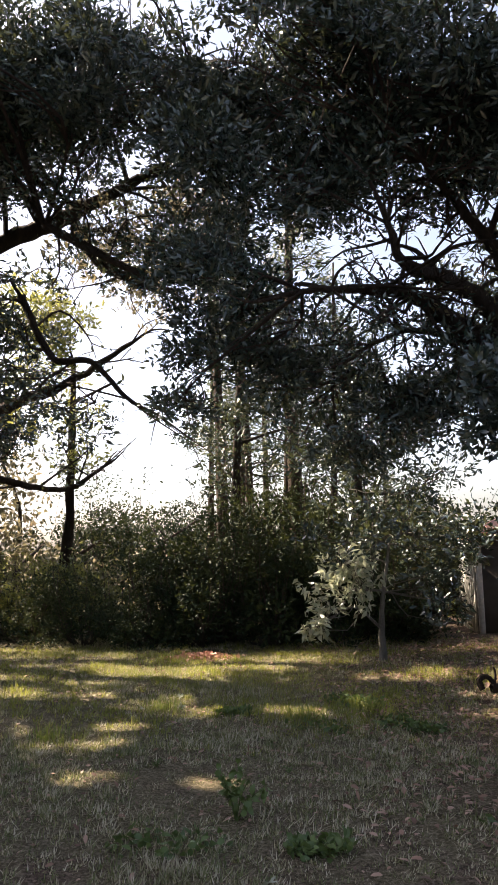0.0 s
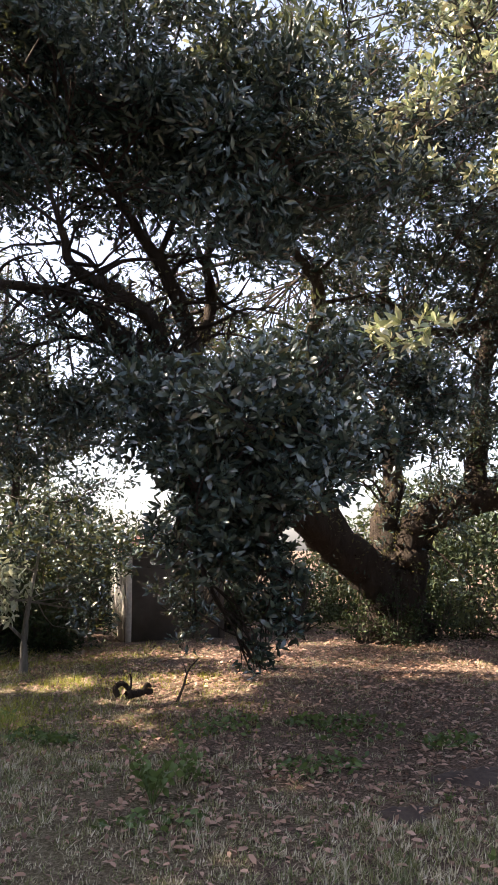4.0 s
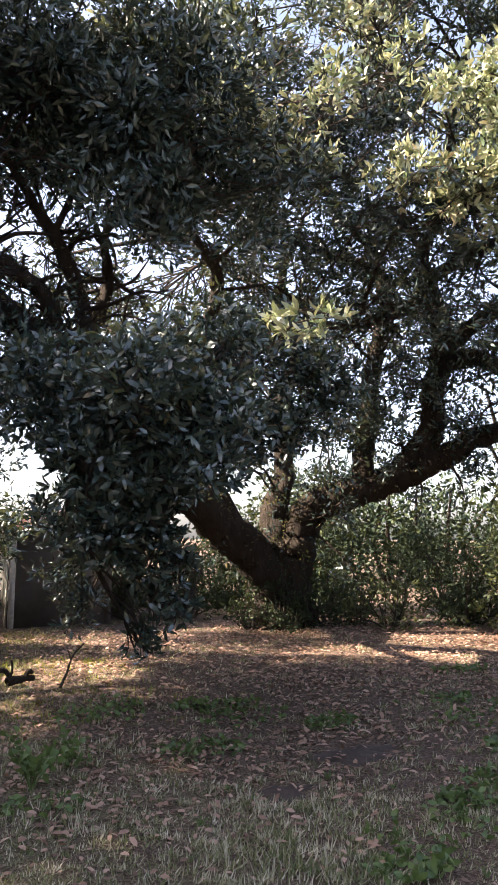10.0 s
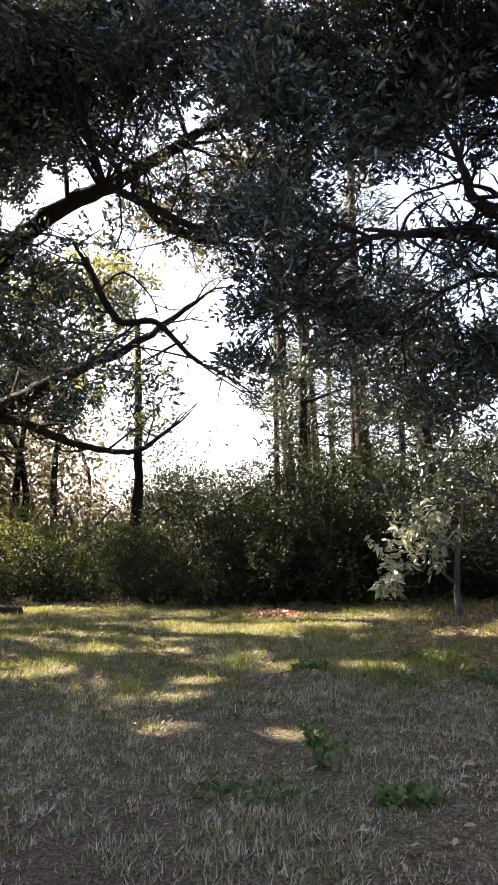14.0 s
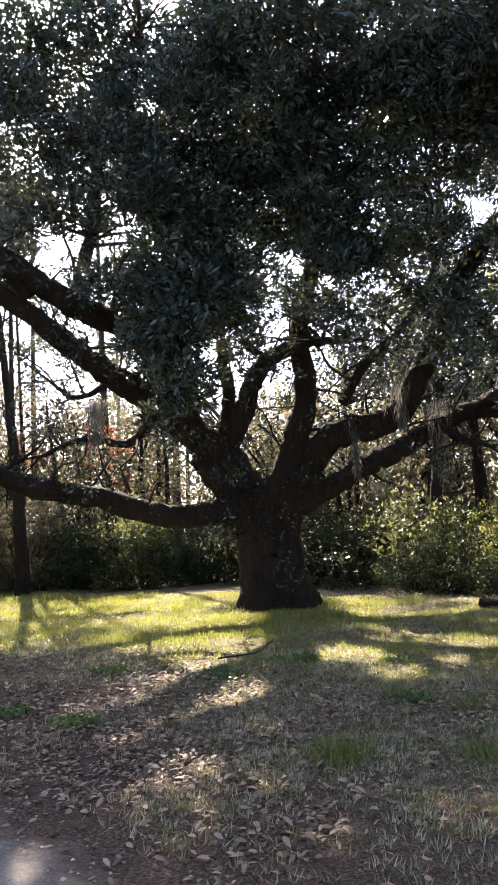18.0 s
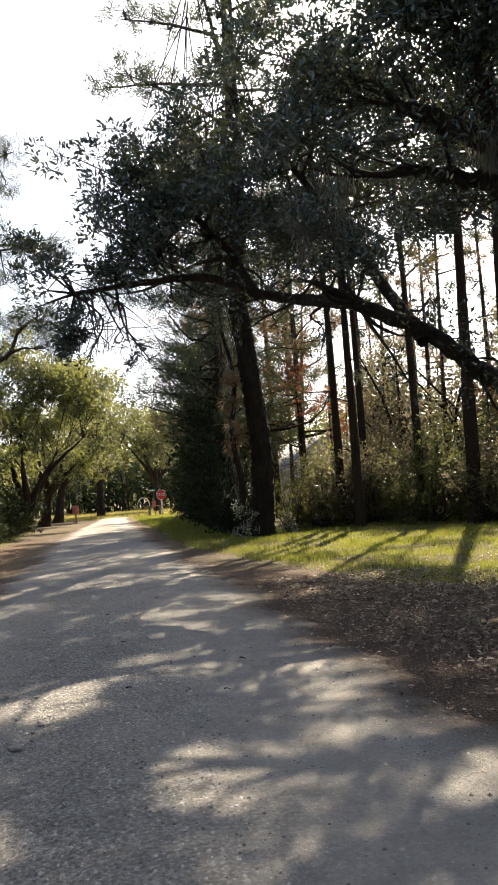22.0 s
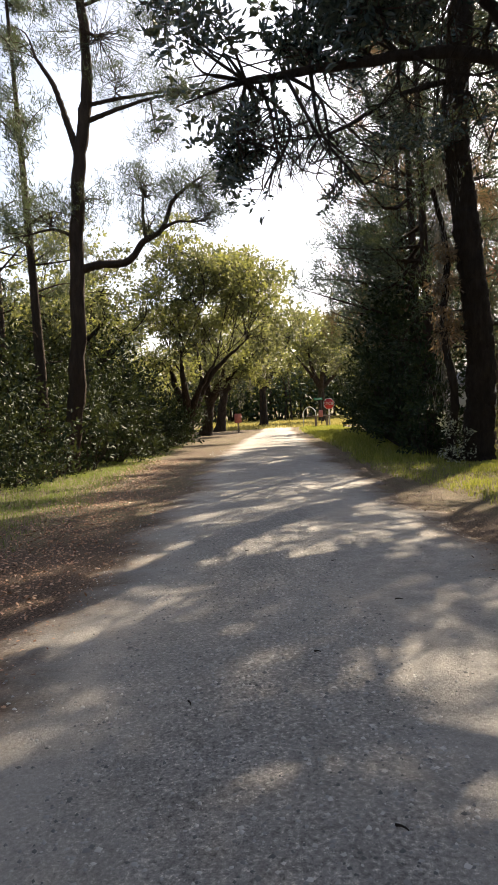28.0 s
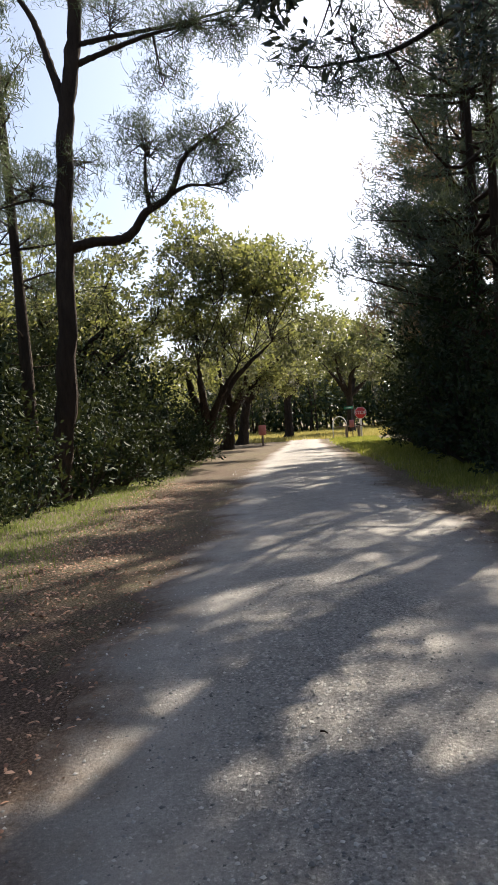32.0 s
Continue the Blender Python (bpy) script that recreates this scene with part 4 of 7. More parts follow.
for c in ((2.3, 8.6, 5.3), (2.95, 8.7, 5.1), (1.5, 8.5, 5.4)):
    A.mass(c, (0.5, 0.5, 0.25), 0.5, 0.11, 0.36)
A.ferns()

# ---- the moss-hung oak on the lawn ----
B = Tree("oak_tree", (-9.4, 11.4, 0), "broad old oak with mossy limbs, dark trunk in sunlit lawn", 23)
B.gaps = crown_gaps(8, 84, -7.5, 3.5, 7.0, 11.2, 0.16, 0.4) + crown_gaps(9, 8, -9, 1.0, 4.4, 6.8, 0.12, 0.22) + sunlit_tips + crown_gaps(12, 13, -9, -3.5, -2.6, 2.2, 0.22, 0.45) + crown_gaps(14, 30, -18, -9, -2.6, 2.2, 0.25, 0.55) + crown_gaps(13, 24, -20, -9, -4.4, -1.8, 0.25, 0.55) + crown_gaps(15, 9, -14, -9, -3.2, -0.6, 0.35, 0.6)
B.limb([(-9.58, 11.26, -0.1), (-9.56, 11.11, 0.97), (-9.53, 11.00, 1.82)], 0.43, 0.26, "trunk", 12)
B.limb([(-9.2, 11.56, -0.1), (-9.28, 11.47, 0.88), (-9.05, 11.39, 1.88)], 0.42, 0.24, "trunk", 12)
B.limb([(-9.62, 11.1, 0.3), (-9.62, 11.0, 1.1), (-9.6, 10.85, 1.62), (-9.72, 10.58, 1.79), (-10.24, 9.51, 1.80), (-10.67, 8.25, 2.16), (-10.98, 7.16, 2.38), (-11.22, 6.02, 2.91), (-11.15, 5.05, 3.56), (-11.26, 4.03, 4.05)], 0.27, 0.1)
B.limb([(-9.5, 11.25, 0.1), (-9.48, 11.12, 1.05), (-9.52, 11.01, 1.92), (-9.77, 10.66, 2.79), (-9.97, 10.07, 3.21), (-10.29, 9.17, 3.92), (-10.47, 8.34, 4.36), (-10.59, 7.53, 4.81), (-11.02, 6.17, 5.78), (-11.15, 5.07, 6.01)], 0.38, 0.1)
B.limb([(-10.04, 10.00, 3.32), (-10.02, 8.87, 4.84), (-10.31, 7.91, 5.24), (-10.41, 6.92, 5.63), (-10.74, 5.44, 6.52), (-10.60, 4.82, 6.66)], 0.25, 0.11)
B.limb([(-9.28, 11.21, 1.90), (-8.82, 11.44, 2.92), (-8.51, 11.54, 3.95), (-8.44, 11.35, 4.99), (-7.94, 11.21, 6.34), (-7.86, 10.78, 7.89)], 0.27, 0.09)
B.limb([(-9.74, 10.55, 2.89), (-9.34, 10.64, 3.58), (-8.93, 10.72, 4.36), (-8.30, 10.96, 4.69), (-7.76, 11.09, 4.70)], 0.21, 0.09)
B.limb([(-9.73, 10.56, 3.10), (-9.58, 10.56, 4.04), (-9.51, 10.36, 5.07), (-9.18, 10.25, 6.14)], 0.15, 0.05)
B.limb([(-9.15, 11.55, 0.1), (-9.22, 11.42, 1.05), (-9.0, 11.36, 1.88), (-8.10, 11.71, 3.05), (-7.05, 12.00, 3.24), (-6.28, 11.96, 4.02), (-5.20, 11.80, 5.60), (-4.17, 11.55, 6.26), (-2.76, 11.25, 6.69), (-1.75, 10.93, 7.01), (-0.82, 10.52, 7.31)], 0.32, 0.04)
B.limb([(-9.05, 11.4, 0.4), (-9.1, 11.36, 1.2), (-8.85, 11.38, 1.77), (-8.03, 11.87, 2.31), (-7.15, 12.29, 2.70), (-6.36, 12.59, 3.12), (-5.53, 12.74, 3.42), (-4.31, 12.79, 3.95), (-3.25, 12.68, 4.30), (-2.04, 12.50, 4.96)], 0.28, 0.035)
B.limb([(-6.55, 12.52, 3.10), (-5.43, 12.81, 3.19), (-4.46, 13.06, 2.78), (-3.36, 13.16, 2.56), (-2.64, 13.11, 2.94)], 0.09, 0.030)
B.limb([(-7.83, 11.76, 3.65), (-7.32, 11.61, 4.17), (-6.32, 11.83, 5.01), (-5.49, 11.67, 6.15)], 0.11, 0.035)
# the blunt knuckle on the leaning stem and crooked side limbs
B.limb([(-9.6, 10.95, 1.7), (-9.9, 10.55, 2.5), (-10.05, 10.3, 2.85)], 0.36, 0.27, "knuckle", 12)
B.limb([(-10.62, 7.0, 5.4), (-10.9, 6.3, 6.6), (-10.7, 5.9, 7.6), (-11.0, 5.3, 8.6)], 0.14, 0.05)
B.limb([(-10.2, 9.4, 3.7), (-10.5, 8.9, 3.1), (-10.9, 8.3, 3.2), (-11.3, 7.6, 2.9)], 0.09, 0.03)
B.limb([(-10.4, 8.6, 4.2), (-10.9, 8.1, 3.9), (-11.2, 7.6, 4.3)], 0.06, 0.02)
B.limb([(-6.36, 12.59, 3.12), (-5.9, 12.4, 2.75), (-5.4, 12.3, 2.6)], 0.1, 0.03)
B.limb([(-10.58, 7.90, 5.53), (-10.20, 8.05, 6.89), (-9.86, 7.99, 8.40), (-9.27, 8.21, 9.67)], 0.12, 0.035)
B.limb([(-3.63, 11.54, 5.50), (-3.06, 11.28, 4.44), (-2.41, 11.02, 4.29), (-1.85, 10.91, 3.70), (-1.39, 10.77, 3.42)], 0.06, 0.020)
B.limb([(-2.76, 11.25, 6.69), (-2.25, 11.05, 5.80), (-1.44, 10.97, 5.46), (-2.82, 10.01, 5.99), (-1.94, 9.92, 5.44), (-1.16, 9.84, 4.99)], 0.08, 0.020)
for c, r, d in (((-6.66, 8.93, 7.99), (2.2, 2.0, 1.3), 1.6), ((-7.97, 8.38, 7.39), (1.6, 1.6, 1.1), 1.7), ((-5.36, 9.96, 7.41), (2.0, 1.8, 1.1), 1.5), ((-4.03, 10.11, 7.78), (1.8, 1.8, 1.1), 1.4), ((-7.32, 9.19, 6.69), (1.1, 1.1, 0.7), 1.5), ((-6.42, 10.05, 6.55), (1.0, 1.0, 0.6), 1.3),
                ((-8.51, 8.14, 5.39), (0.8, 0.9, 1.0), 2.0), ((-8.91, 8.29, 3.97), (0.6, 0.6, 0.7), 2.0), ((-8.7, 8.2, 4.7), (0.6, 0.6, 0.6), 1.8), ((-8.3, 8.1, 6.1), (0.9, 0.9, 0.7), 1.6), ((-8.2, 7.9, 6.9), (1.1, 1.0, 0.6), 1.3), ((-8.95, 8.4, 3.3), (0.3, 0.3, 0.4), 1.2), ((-8.0, 8.7, 5.6), (0.8, 0.7, 0.7), 1.0), ((-9.3, 8.0, 5.7), (0.8, 0.7, 0.6), 0.9), ((-7.6, 10.3, 5.0), (1.0, 1.0, 0.6), 0.8), ((-8.7, 10.0, 5.3), (1.0, 1.0, 0.6), 0.8), ((-7.0, 10.8, 5.7), (1.0, 1.0, 0.6), 0.8), ((-5.94, 10.56, 5.99), (1.4, 1.2, 0.7), 0.6), ((-7.97, 9.95, 6.44), (1.4, 1.2, 0.7), 0.5),
                ((-4.97, 11.46, 4.44), (1.2, 1.0, 0.6), 0.8), ((-4.03, 12.04, 4.56), (1.2, 1.0, 0.8), 0.9), ((-4.40, 11.49, 5.33), (1.2, 1.0, 0.7), 0.6), ((-6.62, 11.11, 4.89), (1.3, 1.2, 0.6), 0.7),
                ((-2.55, 12.01, 3.81), (0.8, 0.8, 0.6), 0.5), ((-3.54, 9.99, 7.84), (1.8, 1.6, 0.9), 0.9), ((-1.55, 9.95, 7.43), (1.4, 1.4, 0.7), 0.8), ((-1.38, 10.77, 6.03), (1.0, 1.0, 0.8), 0.35),
                ((-11.02, 6.55, 8.02), (1.8, 1.6, 1.3), 0.45), ((-10.12, 8.15, 9.77), (1.6, 1.6, 1.2), 0.5), ((-10.90, 5.98, 9.80), (1.8, 1.8, 1.4), 0.55), ((-10.52, 7.31, 6.81), (1.1, 1.0, 0.6), 0.6), ((-7.04, 11.29, 5.78), (1.2, 1.2, 0.7), 0.5),
                ((-8.82, 10.28, 4.65), (1.3, 1.2, 0.8), 0.4), ((-10.08, 6.37, 8.29), (1.8, 1.8, 1.3), 0.6), ((-9.72, 7.21, 6.55), (1.2, 1.2, 0.8), 0.5), ((-10.51, 5.45, 6.24), (1.0, 1.0, 0.6), 0.4),
                ((-2.50, 9.38, 7.28), (1.3, 1.3, 0.7), 0.8), ((-2.08, 9.17, 8.25), (1.4, 1.4, 0.8), 0.9), ((-2.77, 9.30, 6.22), (0.8, 0.8, 0.3), 0.6)):
    B.mass(c, r, 0.85 * d, 0.12 if math.hypot(c[0], c[1]) < 11.6 else 0.15, 0.36)
for c, r, d in (((-2.11, 11.21, 6.48), (1.2, 1.0, 0.8), 0.3), ((-1.07, 11.36, 6.70), (0.7, 0.7, 0.6), 0.4), ((-1.86, 11.25, 5.40), (0.9, 0.9, 0.6), 0.2)):
    B.mass(c, r, d, 0.13, 0.34, M_LEAF_WARM)
for c, r, d in (((-7.86, 8.47, 8.55), (1.4, 1.4, 1.0), 1.0), ((-6.35, 9.37, 8.33), (1.6, 1.5, 1.0), 1.0), ((-7.51, 9.29, 7.12), (1.2, 1.1, 0.8), 0.9), ((-6.16, 10.42, 6.92), (1.1, 1.1, 0.7), 0.8), ((-8.65, 8.56, 6.38), (0.8, 0.8, 0.7), 1.0), ((-9.00, 8.49, 4.45), (0.45, 0.5, 0.6), 1.8), ((-4.0, 7.6, 9.1), (1.5, 1.4, 0.7), 0.7), ((-5.6, 7.1, 9.4), (1.5, 1.4, 0.7), 0.7), ((-7.2, 6.6, 9.6), (1.5, 1.4, 0.7), 0.7), ((-8.7, 5.8, 9.8), (1.5, 1.4, 0.7), 0.7), ((-10.0, 4.9, 9.9), (1.5, 1.4, 0.7), 0.7),
                ((-10.42, 6.75, 8.84), (1.5, 1.4, 0.9), 0.6), ((-10.90, 5.55, 8.43), (1.4, 1.4, 1.0), 0.6), ((-9.55, 8.19, 7.61), (0.9, 0.9, 0.6), 0.6), ((-11.67, 4.64, 9.16), (1.5, 1.5, 0.9), 0.9), ((-10.68, 5.76, 9.44), (1.5, 1.5, 0.9), 0.8), ((-11.08, 5.45, 7.94), (1.2, 1.2, 0.6), 0.6), ((-9.08, 7.36, 8.68), (1.4, 1.4, 0.9), 0.8),
                ((-11.74, 3.88, 7.48), (0.9, 0.9, 0.5), 0.6), ((-6.21, 9.92, 6.46), (1.6, 1.4, 0.9), 0.9), ((-4.51, 10.13, 7.40), (1.6, 1.4, 0.9), 0.9), ((-6.20, 10.86, 5.42), (1.2, 1.2, 0.6), 0.7), ((-5.77, 9.26, 7.79), (1.6, 1.4, 0.9), 0.9), ((-4.62, 12.03, 4.97), (0.9, 0.9, 0.6), 1.0)):
    B.mass(c, r, 0.68 * d, 0.145, 0.36)
for c, r, d in (((-8.67, 9.63, 5.73), (1.0, 1.0, 0.7), 0.7), ((-7.98, 10.93, 5.57), (1.1, 1.0, 0.6), 0.6), ((-7.08, 11.74, 4.86), (0.9, 0.9, 0.6), 0.6), ((-7.90, 10.00, 6.57), (1.1, 1.0, 0.6), 0.8), ((-6.35, 11.45, 6.10), (1.0, 1.0, 0.7), 0.7), ((-9.91, 8.39, 5.84), (0.9, 0.9, 0.5), 0.5), ((-6.58, 11.10, 4.40), (1.0, 1.0, 0.5), 0.7), ((-6.43, 10.26, 6.00), (1.2, 1.2, 0.7), 0.7), ((-5.38, 11.28, 6.01), (1.0, 1.0, 0.5), 0.6), ((-3.77, 11.69, 5.82), (0.9, 0.9, 0.5), 0.5)):
    B.mass(c, r, 1.0 * d, 0.145, 0.36)
for c, r, d in (((-10.70, 11.84, 5.50), (1.2, 1.0, 0.7), 0.6), ((-9.77, 12.59, 4.20), (1.0, 1.0, 0.6), 0.5), ((-8.56, 13.41, 4.06), (1.0, 1.0, 0.6), 0.5), ((-11.74, 11.41, 3.95), (1.0, 1.0, 0.6), 0.5), ((-8.92, 12.95, 5.49), (1.1, 1.0, 0.6), 0.6), ((-7.72, 13.44, 5.04), (1.0, 1.0, 0.6), 0.6), ((-8.04, 13.51, 4.77), (1.0, 1.0, 0.6), 0.5), ((-5.92, 14.10, 4.21), (1.0, 1.0, 0.6), 0.5)):
    B.mass(c, r, d, 0.15, 0.38)
for c, r, d in (((-11.56, 4.02, 9.19), (1.3, 1.2, 0.8), 0.6), ((-11.05, 5.23, 9.88), (1.3, 1.2, 0.8), 0.6), ((-10.90, 5.93, 8.35), (1.1, 1.1, 0.7), 0.6), ((-11.30, 4.16, 7.33), (1.0, 1.0, 0.6), 0.6), ((-10.36, 6.80, 9.33), (1.2, 1.1, 0.8), 0.6), ((-9.58, 7.82, 9.71), (1.2, 1.1, 0.8), 0.6), ((-9.24, 8.49, 8.06), (1.1, 1.1, 0.7), 0.6), ((-10.48, 7.33, 7.55), (1.0, 1.0, 0.6), 0.5), ((-11.58, 3.32, 6.35), (0.9, 0.9, 0.5), 0.6), ((-8.20, 9.21, 8.50), (1.2, 1.1, 0.8), 0.7)):
    B.mass(c, r, d, 0.15, 0.36)
B.limb([(-11.26, 4.03, 4.05), (-14.11, 4.03, 4.84), (-14.71, 3.41, 5.13), (-14.93, 2.46, 5.49), (-14.80, 1.23, 5.36), (-14.56, 0.04, 5.11)], 0.11, 0.04)
B.limb([(-14.71, 3.41, 5.13), (-15.27, 2.77, 6.43), (-15.43, 1.88, 7.22), (-15.31, 1.13, 7.07)], 0.08, 0.030)
B.limb([(-11.09, 4.96, 3.41), (-14.21, 4.93, 6.33), (-15.37, 4.36, 8.06), (-15.54, 3.80, 9.21)], 0.1, 0.030)
for c, r, d in (((-14.76, -0.24, 5.46), (0.9, 1.0, 0.45), 0.9), ((-14.94, 0.65, 5.61), (0.9, 1.1, 0.7), 1.2), ((-15.06, 1.60, 6.35), (1.1, 1.2, 0.9), 1.2), ((-15.49, 1.37, 7.46), (0.7, 0.8, 0.45), 1.0), ((-15.70, 2.68, 7.55), (1.1, 1.1, 0.9), 1.1),
                ((-14.75, 0.41, 4.57), (0.5, 0.6, 0.35), 0.9), ((-14.56, 0.19, 3.95), (0.3, 0.35, 0.2), 0.8), ((-15.03, 1.85, 5.12), (0.9, 0.9, 0.45), 1.0), ((-16.19, 3.26, 5.98), (1.1, 1.1, 0.8), 0.9), ((-15.14, -0.72, 6.19), (0.5, 0.5, 0.25), 0.8), ((-15.87, 4.44, 6.64), (1.2, 1.2, 0.9), 0.9), ((-15.91, 4.32, 8.54), (1.3, 1.3, 1.0), 0.9),
                ((-14.51, 5.28, 6.94), (1.2, 1.2, 0.9), 0.7), ((-14.01, 5.16, 8.39), (1.4, 1.4, 0.9), 0.9), ((-15.07, 5.23, 5.82), (1.1, 1.1, 0.5), 0.7), ((-14.67, 3.17, 8.93), (1.4, 1.4, 0.8), 0.9), ((-15.96, 1.54, 6.19), (1.2, 1.4, 0.8), 1.0), ((-15.24, 2.58, 6.34), (1.4, 1.4, 0.8), 1.0),
                ((-14.55, 3.19, 6.88), (1.6, 1.6, 0.8), 0.9), ((-15.52, 1.05, 7.60), (1.6, 1.6, 0.8), 0.9)):
    B.mass(c, r, 0.8 * d, 0.14, 0.38)
for c, r, d in (((-14.98, -0.13, 4.67), (0.7, 0.8, 0.3), 1.0), ((-14.75, 0.38, 4.30), (0.8, 0.8, 0.35), 1.1), ((-14.47, 0.93, 4.23), (0.8, 0.8, 0.4), 1.1), ((-14.41, 1.27, 3.88), (0.5, 0.6, 0.35), 1.0), ((-14.58, -0.02, 4.30), (0.7, 0.8, 0.35), 1.1), ((-14.31, 0.84, 4.26), (0.9, 0.9, 0.4), 1.1)):
    B.mass(c, r, 1.1 * d, 0.1, 0.4)
# clumps added mainly to shade the lane and its verge
for c, r, d in (((-14.0, 8.2, 8.4), (1.4, 1.4, 0.9), 0.8), ((-13.0, 9.6, 9.2), (1.5, 1.5, 0.9), 0.7), ((-15.5, 9.0, 9.8), (1.5, 1.5, 0.9), 0.7), ((-19.0, 6.0, 8.6), (1.6, 1.6, 1.0), 0.7), ((-16.5, 6.5, 7.4), (1.3, 1.3, 0.8), 0.6), ((-20.5, 6.2, 8.0), (1.6, 1.6, 1.0), 0.9), ((-22.5, 6.8, 9.3), (1.5, 1.5, 1.0), 0.9),
                ((-22.4, 4.2, 7.2), (1.3, 1.3, 0.7), 1.6), ((-23.4, 5.9, 8.2), (1.3, 1.3, 0.8), 1.5), ((-22.0, 3.3, 8.3), (1.3, 1.3, 0.7), 1.5), ((-21.4, 5.0, 6.6), (1.1, 1.1, 0.6), 1.5), ((-22.8, 4.6, 9.6), (1.5, 1.5, 0.9), 1.5), ((-21.2, 3.6, 9.8), (1.4, 1.4, 0.9), 1.3), ((-23.6, 3.6, 10.6), (1.4, 1.4, 0.9), 1.2)):
    B.mass(c, r, 0.4 * d, 0.17, 0.4)
for c, r, d in (((-9.14, 8.60, 6.43), (0.9, 0.9, 0.6), 0.8), ((-8.50, 9.47, 6.05), (0.9, 0.9, 0.7), 0.9), ((-9.18, 9.13, 5.15), (0.7, 0.7, 0.6), 0.9), ((-8.59, 9.92, 4.68), (0.7, 0.7, 0.6), 0.8), ((-9.32, 9.54, 4.04), (0.5, 0.5, 0.4), 0.9), ((-11.60, 3.27, 7.93), (1.0, 1.0, 0.7), 0.7), ((-11.29, 4.70, 6.57), (0.7, 0.7, 0.4), 0.6), ((-11.54, 3.46, 5.17), (0.8, 0.8, 0.4), 0.7), ((-11.29, 4.17, 4.64), (0.5, 0.5, 0.3), 0.7), ((-11.11, 5.97, 6.93), (0.8, 0.8, 0.4), 0.6)):
    B.mass(c, r, d, 0.12, 0.36)
for c, r, d in (((-0.17, 9.55, 7.07), (1.0, 1.0, 0.6), 0.8), ((0.62, 9.03, 6.04), (0.8, 0.8, 0.5), 0.7), ((-3.62, 9.92, 7.71), (1.3, 1.2, 0.7), 0.8), ((1.72, 8.88, 6.77), (1.0, 1.0, 0.6), 0.8), ((-1.85, 9.88, 7.92), (1.2, 1.2, 0.6), 0.8)):
    B.mass(c, r, d, 0.12, 0.36)
# high clumps, mostly out of view, added to block sun on lawn and lane
for c, r, d in (((-17.2, 6.6, 10.8), (1.4, 1.4, 0.7), 0.7), ((-15.9, 6.2, 10.2), (1.3, 1.3, 0.7), 0.7), ((-16.6, 5.4, 10.4), (1.3, 1.3, 0.6), 0.6), ((-5.8, 8.1, 8.5), (1.3, 1.3, 0.6), 0.8), ((-6.9, 7.9, 8.7), (1.2, 1.2, 0.6), 0.8), ((-4.7, 7.6, 8.2), (1.2, 1.2, 0.6), 0.8), ((-3.4, 6.2, 6.6), (0.9, 0.9, 0.4), 0.7), ((-4.8, 7.0, 7.6), (1.0, 1.0, 0.5), 0.7)):
    B.mass(c, r, d, 0.14, 0.38)
for c, r, d in (((-3.59, 9.64, 7.62), (1.0, 1.0, 0.6), 0.8), ((-4.14, 10.29, 6.87), (0.9, 0.9, 0.5), 0.7), ((-2.70, 9.71, 7.96), (1.0, 1.0, 0.6), 0.7)):
    B.mass(c, r, d, 0.15, 0.36)
B.sprout(210, 1.6, 0.03, 0.25, 0.12)
B.ferns(0.1, 18)
for p, L, w in (((-7.17, 11.00, 6.07), 1.7, 0.2), ((-6.68, 11.75, 3.86), 0.9, 0.25), ((-7.61, 11.67, 3.40), 1.2, 0.1), ((-6.32, 12.39, 3.56), 1.6, 0.25), ((-10.39, 8.13, 3.84), 0.8, 0.2),
                ((-11.01, 6.18, 6.51), 0.8, 0.3), ((-10.75, 8.32, 3.89), 1.0, 0.15), ((-6.98, 11.10, 6.73), 2.3, 0.15), ((-11.14, 3.80, 5.97), 1.2, 0.35), ((-11.30, 3.29, 5.63), 1.0, 0.3), ((-10.21, 5.78, 6.24), 0.6, 0.3)):
    B.moss(p, L, w, 260)
B.done()

# ---- slim trees behind the lawn ----
def slim(place, top, r, label, seed, masses, mat, leaf=0.12, name="slender_tree", more=(), bark=None, droop=0.0):
    T = Tree(name, (place[0], place[1], 0), label, seed, bark or M_BARK)
    rng = np.random.default_rng(seed)
    p, q = np.array([place[0], place[1], -0.1]), np.array(top)
    T.limb([p, p * 0.6 + q * 0.4 + rng.standard_normal(3) * 0.12, q], r, r * 0.35, "trunk", 8)
    for c, rr, d in masses:
        T.mass(c, rr, d, leaf, 0.4, mat, droop=droop)
    for c, rr, d in more:
        T.mass(c, rr, d, leaf, 0.4, M_LEAF_OAK)
    T.done()


slim((1.6, 10.2), (1.78, 10.37, 1.52), 0.045, "small leaning tree with pale hanging leaves", 31,
     (((1.05, 10.07, 0.96), (0.45, 0.45, 0.35), 0.9), ((0.79, 9.89, 0.48), (0.22, 0.22, 0.2), 0.9), ((1.38, 10.23, 1.31), (0.4, 0.4, 0.25), 0.5)), M_LEAF_PALE, 0.13, bark=M_LICHEN, droop=0.9,
     more=(((1.59, 10.61, 1.53), (0.8, 0.8, 0.4), 0.6), ((2.36, 10.57, 1.51), (0.8, 0.8, 0.45), 0.7), ((1.54, 10.61, 2.15), (0.7, 0.7, 0.4), 0.35), ((2.17, 10.61, 0.75), (0.6, 0.5, 0.4), 0.6)))
